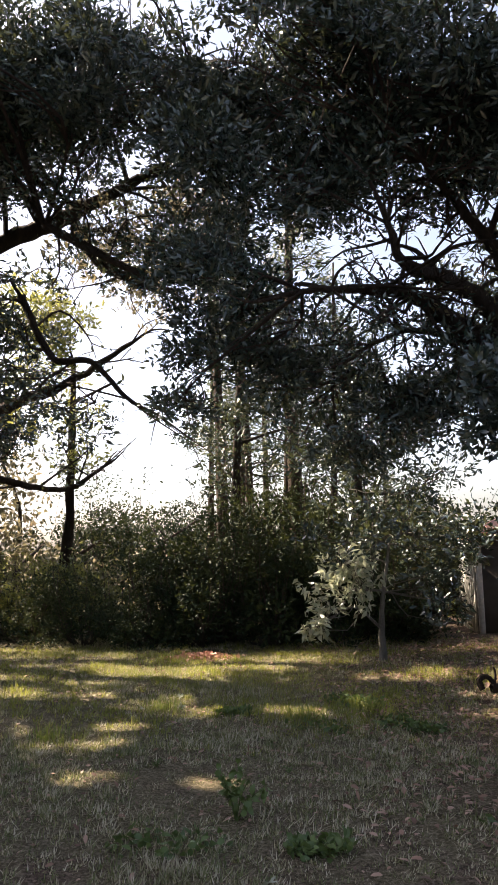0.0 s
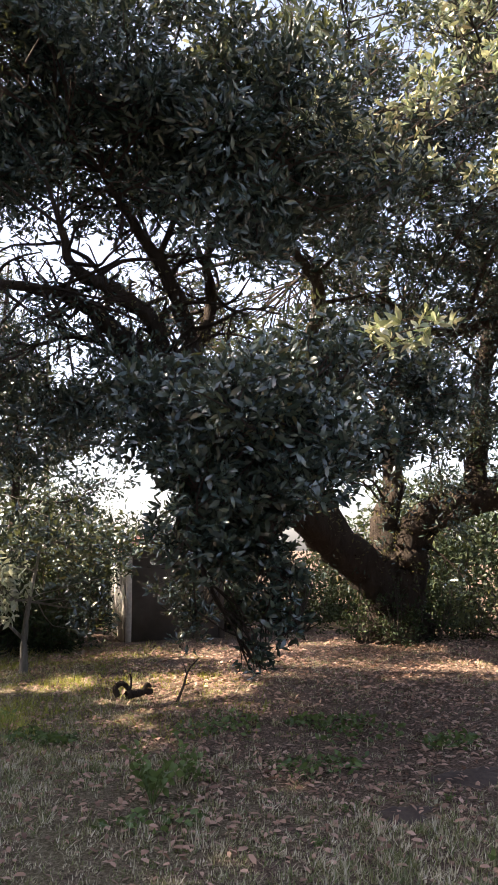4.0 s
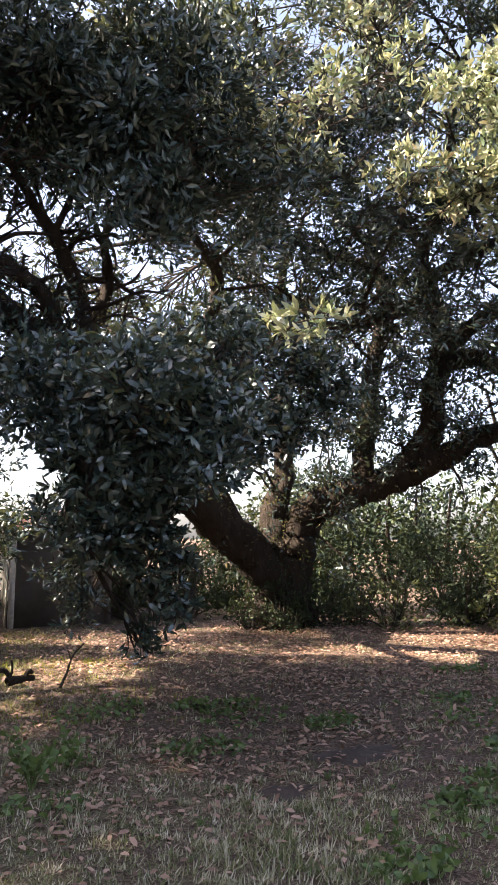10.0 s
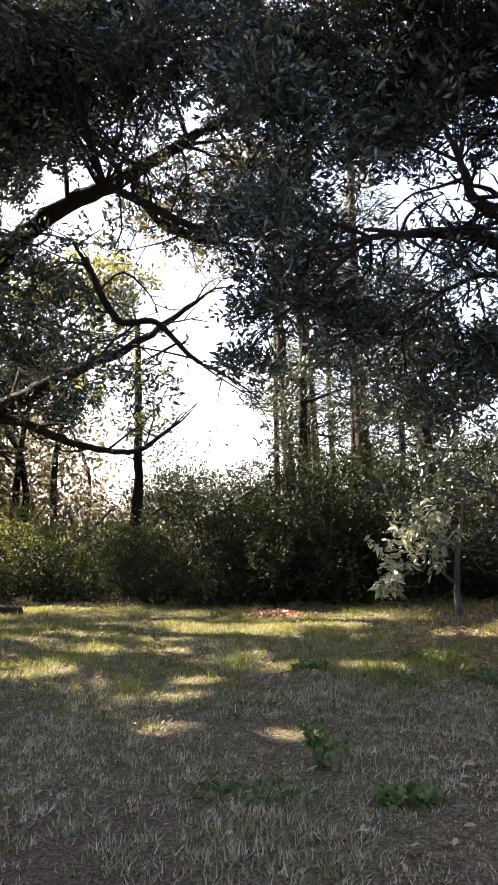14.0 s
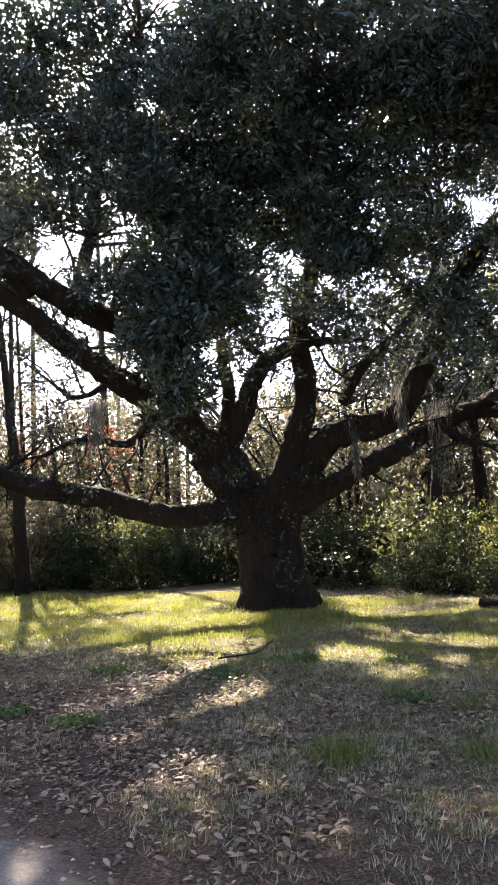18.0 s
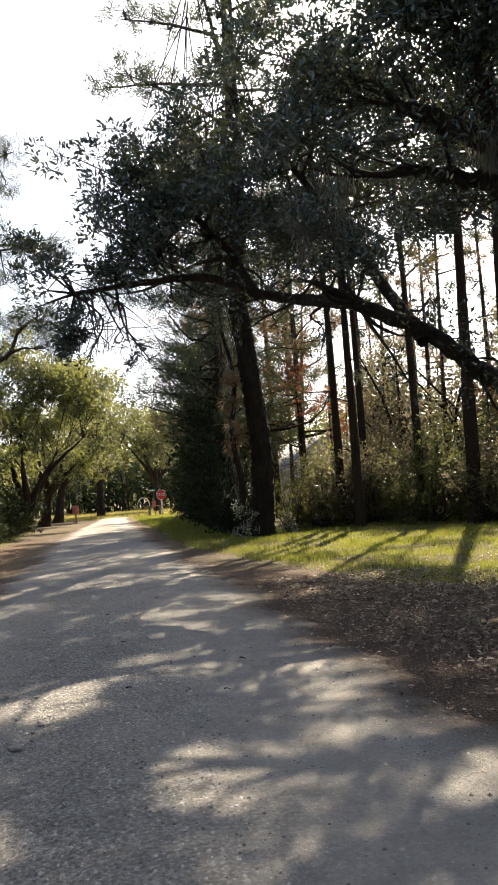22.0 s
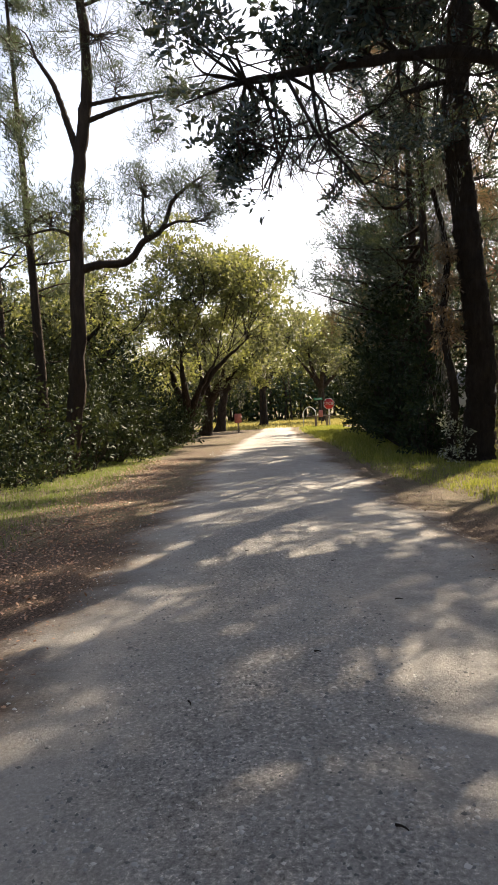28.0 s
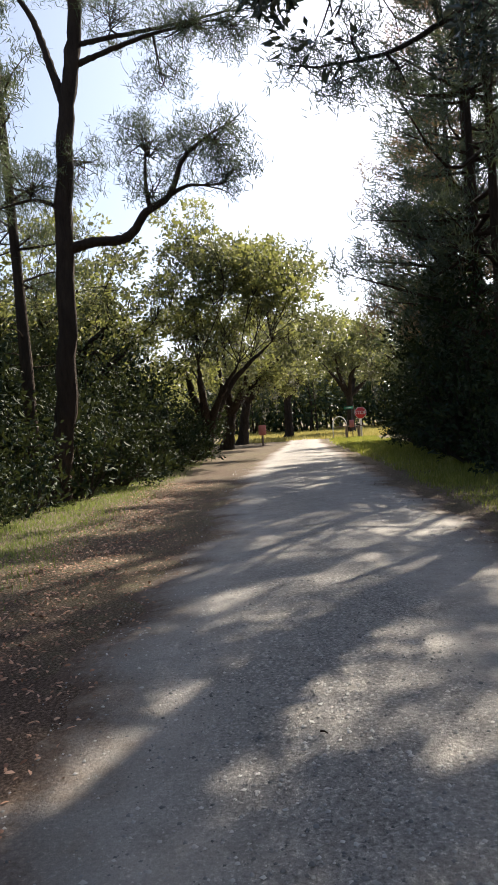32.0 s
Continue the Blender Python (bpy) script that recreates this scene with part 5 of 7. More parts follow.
slim((-4.16, 15.60), (-3.42, 14.10, 5.07), 0.13, "slender dark tree with a bent trunk and thin leaves", 32,
     (((-4.11, 13.91, 4.19), (0.9, 0.9, 0.8), 0.3), ((-3.51, 14.07, 3.34), (0.6, 0.6, 0.5), 0.4), ((-4.32, 13.84, 5.91), (1.0, 1.0, 0.9), 0.8), ((-3.52, 14.07, 5.51), (0.8, 0.8, 0.6), 0.3)), M_LEAF_WOOD)
slim((-8.45, 15.75), (-8.3, 16.6, 4.2), 0.2, "mossy tree with a pale trunk behind the oak", 33,
     (((-7.8, 16.6, 4.8), (1.4, 1.2, 0.8), 0.6), ((-8.4, 16.3, 6.0), (1.4, 1.2, 0.9), 0.5)), M_LEAF_OAK)

slim((-7.6, 17.2), (-7.9, 17.4, 7.0), 0.18, "shaded broad-leaved tree behind the oak", 34,
     (((-7.6, 17.0, 5.2), (1.8, 1.6, 1.2), 0.9), ((-6.2, 16.6, 4.2), (1.3, 1.2, 0.9), 0.9), ((-9.2, 17.4, 5.6), (1.6, 1.5, 1.1), 0.8), ((-7.4, 17.6, 7.0), (1.5, 1.5, 0.9), 0.8)), M_LEAF_OAK, 0.16)
# added tree whose high clumps shade the ground beside the lane
slim((-19.6, 12.6), (-18.9, 11.6, 8.0), 0.2, "added oak at the edge of the pine wood, blocks sun", 38,
     (((-17.5, 9.2, 8.0), (1.7, 1.6, 0.8), 0.6), ((-19.4, 10.0, 8.8), (1.7, 1.6, 0.9), 0.6), ((-16.4, 8.8, 9.2), (1.6, 1.5, 0.9), 0.6), ((-18.6, 8.4, 9.6), (1.7, 1.6, 0.9), 0.6), ((-21.0, 9.4, 9.4), (1.7, 1.6, 0.9), 0.6), ((-17.8, 10.4, 10.4), (1.8, 1.7, 1.0), 0.6), ((-20.6, 11.6, 10.6), (1.8, 1.7, 1.0), 0.6), ((-15.6, 9.8, 7.6), (1.3, 1.2, 0.6), 0.5)), M_LEAF_OAK, 0.17)
slim((-0.4, 15.6), (-0.2, 15.8, 6.5), 0.13, "thin dark tree behind the shrubs", 36,
     (((-0.6, 15.6, 3.0), (0.7, 0.7, 0.5), 0.6), ((0.9, 15.0, 3.6), (0.8, 0.8, 0.5), 0.6), ((-0.9, 15.2, 4.0), (0.6, 0.6, 0.5), 0.6), ((0.2, 15.6, 4.6), (0.8, 0.8, 0.5), 0.5), ((-0.2, 15.6, 6.2), (1.1, 1.1, 0.8), 0.4), ((0.3, 13.2, 5.2), (1.1, 0.9, 0.5), 0.6), ((-1.0, 13.9, 6.6), (1.2, 1.0, 0.6), 0.6), ((-2.4, 14.8, 7.8), (1.4, 1.2, 0.7), 0.6), ((1.3, 12.8, 4.4), (0.9, 0.8, 0.4), 0.6)), M_LEAF_OAK, 0.13)
slim((1.9, 15.4), (2.0, 15.5, 6.0), 0.12, "thin dark tree behind the shrubs", 37,
     (((1.9, 15.4, 3.2), (0.8, 0.8, 0.5), 0.6), ((2.6, 15.4, 4.8), (0.9, 0.9, 0.6), 0.6), ((1.4, 15.0, 4.4), (0.8, 0.8, 0.5), 0.5), ((2.9, 14.8, 3.7), (0.8, 0.8, 0.5), 0.6), ((3.8, 16.0, 2.8), (0.9, 0.9, 0.6), 0.6)), M_LEAF_OAK, 0.13)

for k, (x, y, z) in enumerate(((-30.6, 10.0, 4.4), (-27.6, 15.4, 4.6), (-24.6, 16.4, 5.4), (-21.0, 17.0, 4.2), (-29.6, 8.4, 5.4))):
    slim((x, y), (x + 0.2, y - 0.1, z), 0.06, "thin sapling with rust-red leaves in the pine wood", 390 + k, (((x, y, z), (0.7, 0.7, 0.5), 0.35), ((x + 0.3, y + 0.3, z - 0.9), (0.5, 0.5, 0.4), 0.35), ((x - 0.3, y, z + 0.8), (0.5, 0.5, 0.4), 0.3)), M_LEAF_RUST, 0.13)

# ---- bushes along the back of the lawn ----
# crown clumps added to keep sun off the undergrowth beside the oak
for c, r, d in (((7.0, 9.4, 5.5), (1.2, 1.2, 0.7), 0.7), ((6.0, 10.0, 6.6), (1.2, 1.2, 0.8), 0.6), ((8.2, 9.0, 5.0), (1.1, 1.1, 0.6), 0.7), ((6.6, 8.4, 6.6), (1.2, 1.2, 0.7), 0.6), ((9.6, 8.6, 5.2), (1.2, 1.2, 0.6), 0.6), ((7.4, 7.8, 5.0), (1.0, 1.0, 0.5), 0.5), ((6.2, 8.2, 5.9), (1.0, 1.0, 0.6), 0.5), ((5.2, 8.8, 6.8), (1.1, 1.1, 0.6), 0.5), ((8.0, 6.9, 4.6), (0.9, 0.9, 0.5), 0.5), ((7.0, 6.6, 5.6), (1.0, 1.0, 0.6), 0.5), ((8.2, 5.8, 5.0), (1.0, 1.0, 0.6), 0.5)):
    A.mass(c, r, 0.5 * d, 0.14, 0.36)
for c in ((6.0, 6.7, 8.7), (7.3, 5.7, 9.0), (5.0, 7.7, 8.8), (8.6, 4.9, 9.1), (4.1, 8.5, 8.9), (6.6, 7.4, 9.4)):
    A.mass(c, (1.3, 1.3, 0.7), 0.6, 0.13, 0.36)
# rear crown, also added to shade the shrubs behind
for c, r, d in (((6.5, 14.5, 5.6), (1.6, 1.6, 0.8), 0.5), ((5.0, 15.5, 6.6), (1.6, 1.6, 0.9), 0.5), ((8.2, 14.2, 5.2), (1.5, 1.5, 0.7), 0.5), ((7.2, 16.0, 6.8), (1.6, 1.6, 0.9), 0.5), ((9.8, 13.0, 5.4), (1.5, 1.5, 0.7), 0.5), ((4.8, 13.6, 6.6), (1.4, 1.4, 0.8), 0.4), ((10.0, 15.0, 6.6), (1.6, 1.6, 0.9), 0.5), ((11.4, 12.0, 6.0), (1.5, 1.5, 0.8), 0.5)):
    A.mass(c, r, 0.5 * d, 0.18, 0.4)
for c, r, d in (((0.51, 9.10, 3.75), (0.6, 0.6, 0.35), 0.8), ((1.06, 9.46, 2.73), (0.7, 0.7, 0.35), 0.6), ((0.61, 8.50, 7.44), (1.0, 1.0, 0.6), 0.9), ((1.26, 8.63, 6.40), (0.8, 0.8, 0.5), 0.8)):
    A.mass(c, r, d, 0.13, 0.36)
A.done()


def hedge(rows, label, mat, seed, leaf=0.1, group="bushes", dens=1.0, other=None):
    for k, (x, y, r, h) in enumerate(rows):
        bush((x, y), r, h, label, seed + k, mat if k % 4 != 2 else other or mat, leaf * (0.72 + 0.13 * ((k * 7) % 5)), dens, group=group)


hedge(((-5.2, 14.6, 1.5, 1.5), (-3.7, 14.4, 1.3, 1.3), (-2.6, 13.6, 1.1, 1.5), (-6.4, 15.4, 1.4, 1.8)), "yellow-green shrubs in sun at the back of the lawn", M_LEAF_WOOD, 100, 0.09, "sunny shrubs", 1.0, M_LEAF_BUSH)
# the deep shade of these two rows is put into the dark leaf
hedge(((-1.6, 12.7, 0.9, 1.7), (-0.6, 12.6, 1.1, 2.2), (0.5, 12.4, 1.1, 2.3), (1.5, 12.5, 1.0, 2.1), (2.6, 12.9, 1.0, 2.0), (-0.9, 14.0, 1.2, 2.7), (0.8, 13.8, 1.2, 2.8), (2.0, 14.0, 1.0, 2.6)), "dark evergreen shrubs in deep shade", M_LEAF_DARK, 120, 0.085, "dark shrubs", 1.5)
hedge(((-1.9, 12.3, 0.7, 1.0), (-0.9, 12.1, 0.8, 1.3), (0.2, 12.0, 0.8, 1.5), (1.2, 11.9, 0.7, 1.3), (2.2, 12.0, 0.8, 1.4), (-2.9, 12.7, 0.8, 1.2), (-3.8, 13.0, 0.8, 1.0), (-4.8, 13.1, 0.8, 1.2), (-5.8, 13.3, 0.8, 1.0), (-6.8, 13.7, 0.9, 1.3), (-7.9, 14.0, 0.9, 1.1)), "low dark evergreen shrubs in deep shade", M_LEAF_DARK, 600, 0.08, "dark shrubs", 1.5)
bush((2.95, 14.6), 0.7, 1.9, "sunny yellow-green shrub beside the shed", 118, M_LEAF_WOOD, 0.09)
bush((-5.2, 24.2), 1.9, 3.4, "dark rounded tree far behind the lawn", 117, M_LEAF_DARK, 0.14, 0.8)
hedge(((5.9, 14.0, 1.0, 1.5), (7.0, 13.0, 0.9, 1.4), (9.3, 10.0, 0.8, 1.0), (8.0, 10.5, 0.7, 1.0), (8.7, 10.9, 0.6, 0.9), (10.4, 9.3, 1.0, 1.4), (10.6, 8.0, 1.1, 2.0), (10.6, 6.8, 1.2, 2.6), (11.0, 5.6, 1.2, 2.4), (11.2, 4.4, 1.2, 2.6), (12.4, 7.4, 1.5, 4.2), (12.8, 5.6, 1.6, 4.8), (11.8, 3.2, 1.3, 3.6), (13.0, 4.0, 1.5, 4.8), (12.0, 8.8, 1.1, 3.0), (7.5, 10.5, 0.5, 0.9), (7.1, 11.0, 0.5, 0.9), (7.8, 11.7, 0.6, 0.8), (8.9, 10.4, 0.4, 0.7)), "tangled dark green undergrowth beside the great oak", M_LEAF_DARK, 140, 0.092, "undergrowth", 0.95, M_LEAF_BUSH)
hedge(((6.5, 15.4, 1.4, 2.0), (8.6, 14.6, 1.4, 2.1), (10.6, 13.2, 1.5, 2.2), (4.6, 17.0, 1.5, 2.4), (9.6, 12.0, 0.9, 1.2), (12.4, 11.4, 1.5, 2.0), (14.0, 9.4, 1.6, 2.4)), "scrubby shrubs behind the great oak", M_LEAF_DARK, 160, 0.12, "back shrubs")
hedge(((-12.0, 16.0, 1.5, 2.2), (-10.0, 15.4, 1.3, 1.8), (-8.2, 14.9, 1.2, 1.7), (-7.2, 14.8, 1.2, 1.6), (-13.6, 16.6, 1.5, 2.4), (-15.6, 15.8, 1.5, 2.3), (-17.4, 15.2, 1.5, 2.2), (-19.0, 14.4, 1.4, 2.0)), "dark glossy shrubs at the wood's edge", M_LEAF_DARK, 170, 0.14, "wood edge shrubs", 1.4, M_LEAF_BUSH)
hedge(((-20.6, 13.6, 1.6, 2.6), (-22.4, 12.4, 1.6, 2.6), (-24.0, 11.0, 1.6, 2.8), (-25.4, 9.6, 1.5, 2.6), (-26.2, 8.0, 1.4, 2.5), (-22.0, 15.0, 1.8, 3.2), (-25.0, 13.5, 2.0, 3.5), (-28.0, 11.0, 2.0, 3.4)), "sunlit green shrubs at the edge of the pine wood", M_LEAF_WARM, 190, 0.13, "sunlit shrubs", 0.9, M_LEAF_BUSH)

# ---- pines ----
pine((-22.4, 11.7), 17, 0.24, "tall straight pine with a dark trunk", 301, (0.4, 0.2), 0.62, group="pines")
pine((-21.0, 12.2), 16, 0.19, "tall straight pine with a dark trunk", 302, (0.3, 0.2), 0.65, group="pines")
rng = np.random.default_rng(77)
for k in range(22):
    x = -20 - 30 * rng.random()
    y = 14 + 16 * rng.random() + (-20 - x) * -0.12
    pine((x, y), rng.uniform(12, 18), rng.uniform(0.1, 0.2), "slim pine in the wood, brown lower needles", 310 + k, (rng.normal() * 0.5, rng.normal() * 0.5), 0.6, 14, spread=2.0, group="wood pines", mat=M_NEEDLE if k % 3 else M_NEEDLE_BROWN, tuft=0.36, per=20, dens=5, blade=0.05)
for k, (x, y, r, h) in enumerate(((-0.9, 18.9, 0.19, 11.0), (-0.6, 20.9, 0.15, 11.0), (-1.5, 22.9, 0.12, 10.0), (-0.2, 19.9, 0.13, 10.5), (0.9, 16.4, 0.20, 11.0), (1.9, 19.8, 0.12, 9.0), (2.8, 22.8, 0.12, 9.0), (0.3, 23.9, 0.12, 11.0), (0.6, 18.9, 0.13, 9.5), (3.8, 21.6, 0.12, 8.0))):
    pine((x, y), h, r, "thin dark pine behind the shrubs, feathery drooping branches", 340 + k, (0.3 * (k % 3 - 1), 0), 0.4, 22, M_NEEDLE, 0.28, 1.2, 12, group="dark pines", per=16, dens=5, blade=0.04)

# ---- big roadside tree with the boughs that cross the lane ----
C = Tree("pine_tree", (-24.2, 5.4, 0), "tall dark roadside pine with mossy vines round its trunk", 41, M_BARK)
C.limb([(-23.2, 4.95, 8.6), (-23.3, 3.6, 8.3), (-23.3, 2.2, 7.6), (-23.3, 0.9, 7.4)], 0.07, 0.02, "bough", 5)
C.limb([(-24.2, 5.4, -0.1), (-23.89, 5.46, 2.47), (-23.66, 5.18, 5.31), (-23.42, 4.91, 7.75), (-22.97, 5.02, 9.72), (-22.96, 5.04, 13.01), (-22.83, 5.07, 15.71), (-22.81, 5.15, 21.62)], 0.34, 0.14, "trunk", 17, 0.03, 24)
for a, z, L in ((200, 12.6, 4.2), (150, 13.4, 4.0), (250, 14.2, 3.8), (300, 13.0, 3.6), (20, 14.6, 3.2), (100, 14.0, 3.4), (180, 15.4, 3.4), (270, 15.8, 3.0), (340, 15.2, 3.2), (60, 16.4, 2.6), (220, 11.4, 3.6), (130, 16.6, 2.6), (290, 11.0, 3.2)):
    q, e = np.array([-24.0 + 0.02 * z, 4.9, z]), np.array([math.cos(radians(a)), math.sin(radians(a)), 0.12])
    C.limb([q, q + e * L * 0.5 + (0, 0, 0.1), q + e * L], 0.06, 0.015, "bough", 5)
    for s in (0.45, 0.7, 0.95):
        C.tufts(q + e * L * s + (0, 0, 0.15), (0.75, 0.75, 0.4), 12, M_NEEDLE if a % 40 else M_NEEDLE_BROWN, 0.3, 22, 0.03)
for p, L, w in (((-22.50, 4.38, 5.40), 1.5, 0.16), ((-22.34, 4.16, 4.12), 1.5, 0.18), ((-22.36, 4.04, 2.88), 1.3, 0.16), ((-22.64, 4.66, 6.71), 1.4, 0.2), ((-23.11, 4.52, 3.57), 1.6, 0.18), ((-22.19, 3.88, 1.94), 1.0, 0.14)):
    C.moss(p, 0.8 * L, w, 16)
for p, L, w in (((-23.99, 4.64, 3.6), 1.8, 0.3), ((-23.9, 4.68, 2.4), 1.7, 0.3), ((-24.07, 4.73, 4.9), 1.8, 0.35), ((-24.0, 4.6, 6.2), 1.8, 0.35), ((-23.7, 4.5, 5.6), 2.0, 0.2), ((-23.6, 4.6, 7.6), 2.0, 0.3)):
    C.moss(p, L, w, 170)
for c in ((-23.31, 0.6, 7.5), (-23.3, 1.3, 7.1), (-23.34, 1.5, 7.9), (-23.3, 2.2, 7.3), (-23.38, 3.2, 7.9), (-23.3, 2.6, 8.6)):
    C.tufts(c, (0.6, 0.6, 0.4), 16, M_NEEDLE, 0.22, 34, 0.02)
C.done()
vine = Tree("vine_stem", (-23.6, 4.6, 0), "dark vine-wrapped stem beside the roadside pine", 42)
vine.limb([(-24.40, 4.77) + (-0.05,), (-23.48, 4.69, 1.62), (-23.53, 4.50, 3.05), (-23.68, 4.69, 4.77), (-23.74, 4.44, 6.34)], 0.1, 0.05, "trunk", 8)
for c, r in (((-23.50, 4.59, 3.05), (0.3, 0.3, 0.7)), ((-23.52, 4.54, 4.46), (0.3, 0.3, 0.6))):
    vine.mass(c, r, 1.0, 0.14, 0.3, M_NEEDLE_BROWN, droop=1.2)
vine.done()
bush((-23.75, 4.75), 0.5, 1.0, "small pale shrub at the foot of the roadside pine", 46, M_LEAF_PALE, 0.09, 0.5)
bush((-24.3, 6.3), 0.4, 0.6, "small pale dry shrub at the foot of the roadside pine", 47, M_LEAF_PALE, 0.08, 0.5)
hedge(((-26.2, 6.9, 0.9, 2.2), (-26.5, 8.0, 1.0, 2.5), (-26.5, 9.2, 1.0, 2.6), (-27.4, 10.4, 1.1, 2.6), (-27.6, 8.6, 1.0, 2.8)), "sunlit olive shrubs behind the roadside pine", M_LEAF_WOOD, 228, 0.11, "sunlit shrubs", 1.1, M_LEAF_WARM)
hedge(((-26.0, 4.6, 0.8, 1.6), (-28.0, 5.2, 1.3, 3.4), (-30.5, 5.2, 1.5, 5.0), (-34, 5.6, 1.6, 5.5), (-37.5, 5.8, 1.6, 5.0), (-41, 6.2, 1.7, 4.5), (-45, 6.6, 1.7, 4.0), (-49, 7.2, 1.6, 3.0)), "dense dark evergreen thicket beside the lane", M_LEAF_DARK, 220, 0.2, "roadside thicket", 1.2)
for k, (x, y, h) in enumerate(((-28.5, 5.4, 15.5), (-31.0, 5.6, 16.5), (-33.5, 6.2, 16.0), (-36.5, 6.4, 15.5), (-40, 7.0, 14.5), (-33, 9.5, 17.5), (-44, 7.6, 13.5), (-38, 9.5, 16.5))):
    pine((x, y), h, 0.17, "tall roadside pine with brown lower branches", 350 + k, (0.2, -0.2), 0.26, 52, M_NEEDLE_BROWN if k in (3, 5) else M_NEEDLE, 0.27, 4.2 if k < 2 else 3.4, 4, group="roadside pines", per=36, dens=9, blade=0.03)

# pines added for shade on the lane, crowns mostly out of view
for k, (x, y, h) in enumerate(((-25.8, 8.6, 16.0), (-23.6, 8.4, 15.0), (-27.5, 10.2, 17.0), (-24.6, 11.0, 16.0))):
    pine((x, y), h, 0.16, "added tall pine, high crown shades the lane", 370 + k, (0.2, -0.3), 0.62, 30, M_NEEDLE, 0.34, 2.6, 6, group="roadside pines", per=26, dens=4, blade=0.05)

# ---- pines west of the lane ----
D = Tree("pine_tree", (-26.8, -5.0, 0), "tall dark pine with one long upswept side branch", 51, M_BARK_PINE)
D.limb([(-26.8, -5.0, -0.1), (-26.60, -4.56, 3.04), (-26.64, -4.42, 6.18), (-26.69, -4.20, 8.59), (-26.75, -3.92, 10.28), (-26.66, -3.95, 12.26), (-26.65, -3.99, 13.59), (-26.63, -4.13, 14.86), (-26.58, -4.42, 15.94)], 0.22, 0.04, "trunk", 10)
D.limb([(-26.64, -4.41, 5.40), (-26.56, -3.87, 5.52), (-26.41, -3.05, 5.55), (-26.28, -2.57, 6.02), (-26.24, -2.07, 6.32), (-26.27, -1.73, 7.07), (-26.31, -1.11, 7.57)], 0.12, 0.03)
D.limb([(-26.24, -2.07, 6.32), (-26.27, -1.71, 6.49), (-26.29, -1.36, 6.49)], 0.05, 0.02)
D.limb([(-26.28, -2.51, 6.08), (-26.28, -2.56, 6.66), (-26.28, -2.52, 7.25)], 0.05, 0.02)
D.limb([(-26.68, -4.24, 8.47), (-26.63, -4.47, 9.30), (-26.55, -4.75, 10.24), (-26.44, -5.15, 10.92)], 0.1, 0.04)
D.limb([(-26.75, -3.95, 9.38), (-26.68, -3.25, 9.59), (-26.52, -2.24, 9.80), (-26.32, -0.90, 9.89)], 0.07, 0.02)
D.limb([(-26.75, -3.92, 9.80), (-26.90, -3.14, 9.99), (-26.86, -1.90, 10.12), (-26.62, -0.66, 10.21)], 0.06, 0.02)
D.limb([(-26.63, -4.44, 6.30), (-26.68, -5.05, 6.54), (-26.66, -5.79, 6.40)], 0.05, 0.02)


for c, r, n in (((-26.29, -2.48, 7.48), (0.6, 0.6, 0.5), 26), ((-26.31, -1.06, 7.39), (0.7, 0.7, 0.6), 30), ((-26.32, -0.87, 6.68), (0.6, 0.6, 0.4), 16), ((-26.27, -1.67, 7.19), (0.5, 0.5, 0.3), 12), ((-26.20, -2.41, 6.51), (0.5, 0.5, 0.4), 14),
                ((-26.59, -1.40, 9.95), (0.9, 0.9, 0.4), 26), ((-26.54, -2.07, 8.73), (0.5, 0.5, 0.5), 12), ((-26.42, -0.45, 9.62), (0.6, 0.6, 0.4), 18), ((-26.95, -3.96, 7.22), (0.6, 0.6, 0.5), 16), ((-26.88, -5.08, 6.90), (0.8, 0.8, 0.5), 22), ((-26.83, -3.52, 11.49), (1.4, 1.4, 0.8), 40), ((-26.90, -3.11, 10.54), (0.9, 0.9, 0.5), 20)):
    D.tufts(c, [1.3 * v for v in r], int(1.7 * n), None, 0.2, 40, 0.016)
for pts, r in (([(-26.67, -3.86, 12.36), (-26.61, -2.77, 12.73), (-26.51, -1.63, 13.15)], 0.05), ([(-26.65, -3.96, 13.39), (-26.52, -4.73, 14.43), (-26.39, -5.39, 14.90)], 0.05), ([(-26.65, -3.98, 13.02), (-26.57, -3.13, 14.28), (-26.60, -2.84, 15.05)], 0.05), ([(-26.65, -3.96, 12.46), (-26.71, -4.81, 12.85), (-26.57, -5.48, 13.34)], 0.05)):
    D.limb(pts, r, 0.015, "bough", 5)
for c, r, n in (((-26.58, -4.43, 15.57), (0.8, 0.8, 0.6), 36), ((-26.70, -3.66, 15.09), (0.9, 0.9, 0.6), 36), ((-26.49, -4.90, 14.41), (0.9, 0.9, 0.7), 36), ((-26.52, -3.50, 13.88), (0.8, 0.8, 0.5), 26), ((-26.49, -1.90, 13.14), (0.5, 0.5, 0.4), 14), ((-26.48, -4.95, 12.75), (0.8, 0.8, 0.5), 24), ((-26.49, -1.94, 11.93), (0.5, 0.5, 0.3), 10), ((-26.51, -1.65, 10.00), (0.5, 0.5, 0.3), 10), ((-26.36, -3.15, 12.89), (0.5, 0.5, 0.4), 12)):
    D.tufts(c, [1.25 * v for v in r], int(1.4 * n), None, 0.22, 38, 0.018)
D.moss((-26.59, -4.18, 6.39), 0.8, 0.1, 30)
D.done()
pine((-29.3, -6.2), 15, 0.19, "tall pine with a reddish trunk", 361, (-0.5, -0.6), 0.42, 30, None, 0.24, 2.2, 5, group="west pines", per=40, dens=9, blade=0.026)
pine((-33, -8.5), 14, 0.17, "tall pine standing back from the lane", 362, (0.4, 0), 0.5, 22, None, 0.3, 2.2, 5, group="west pines")
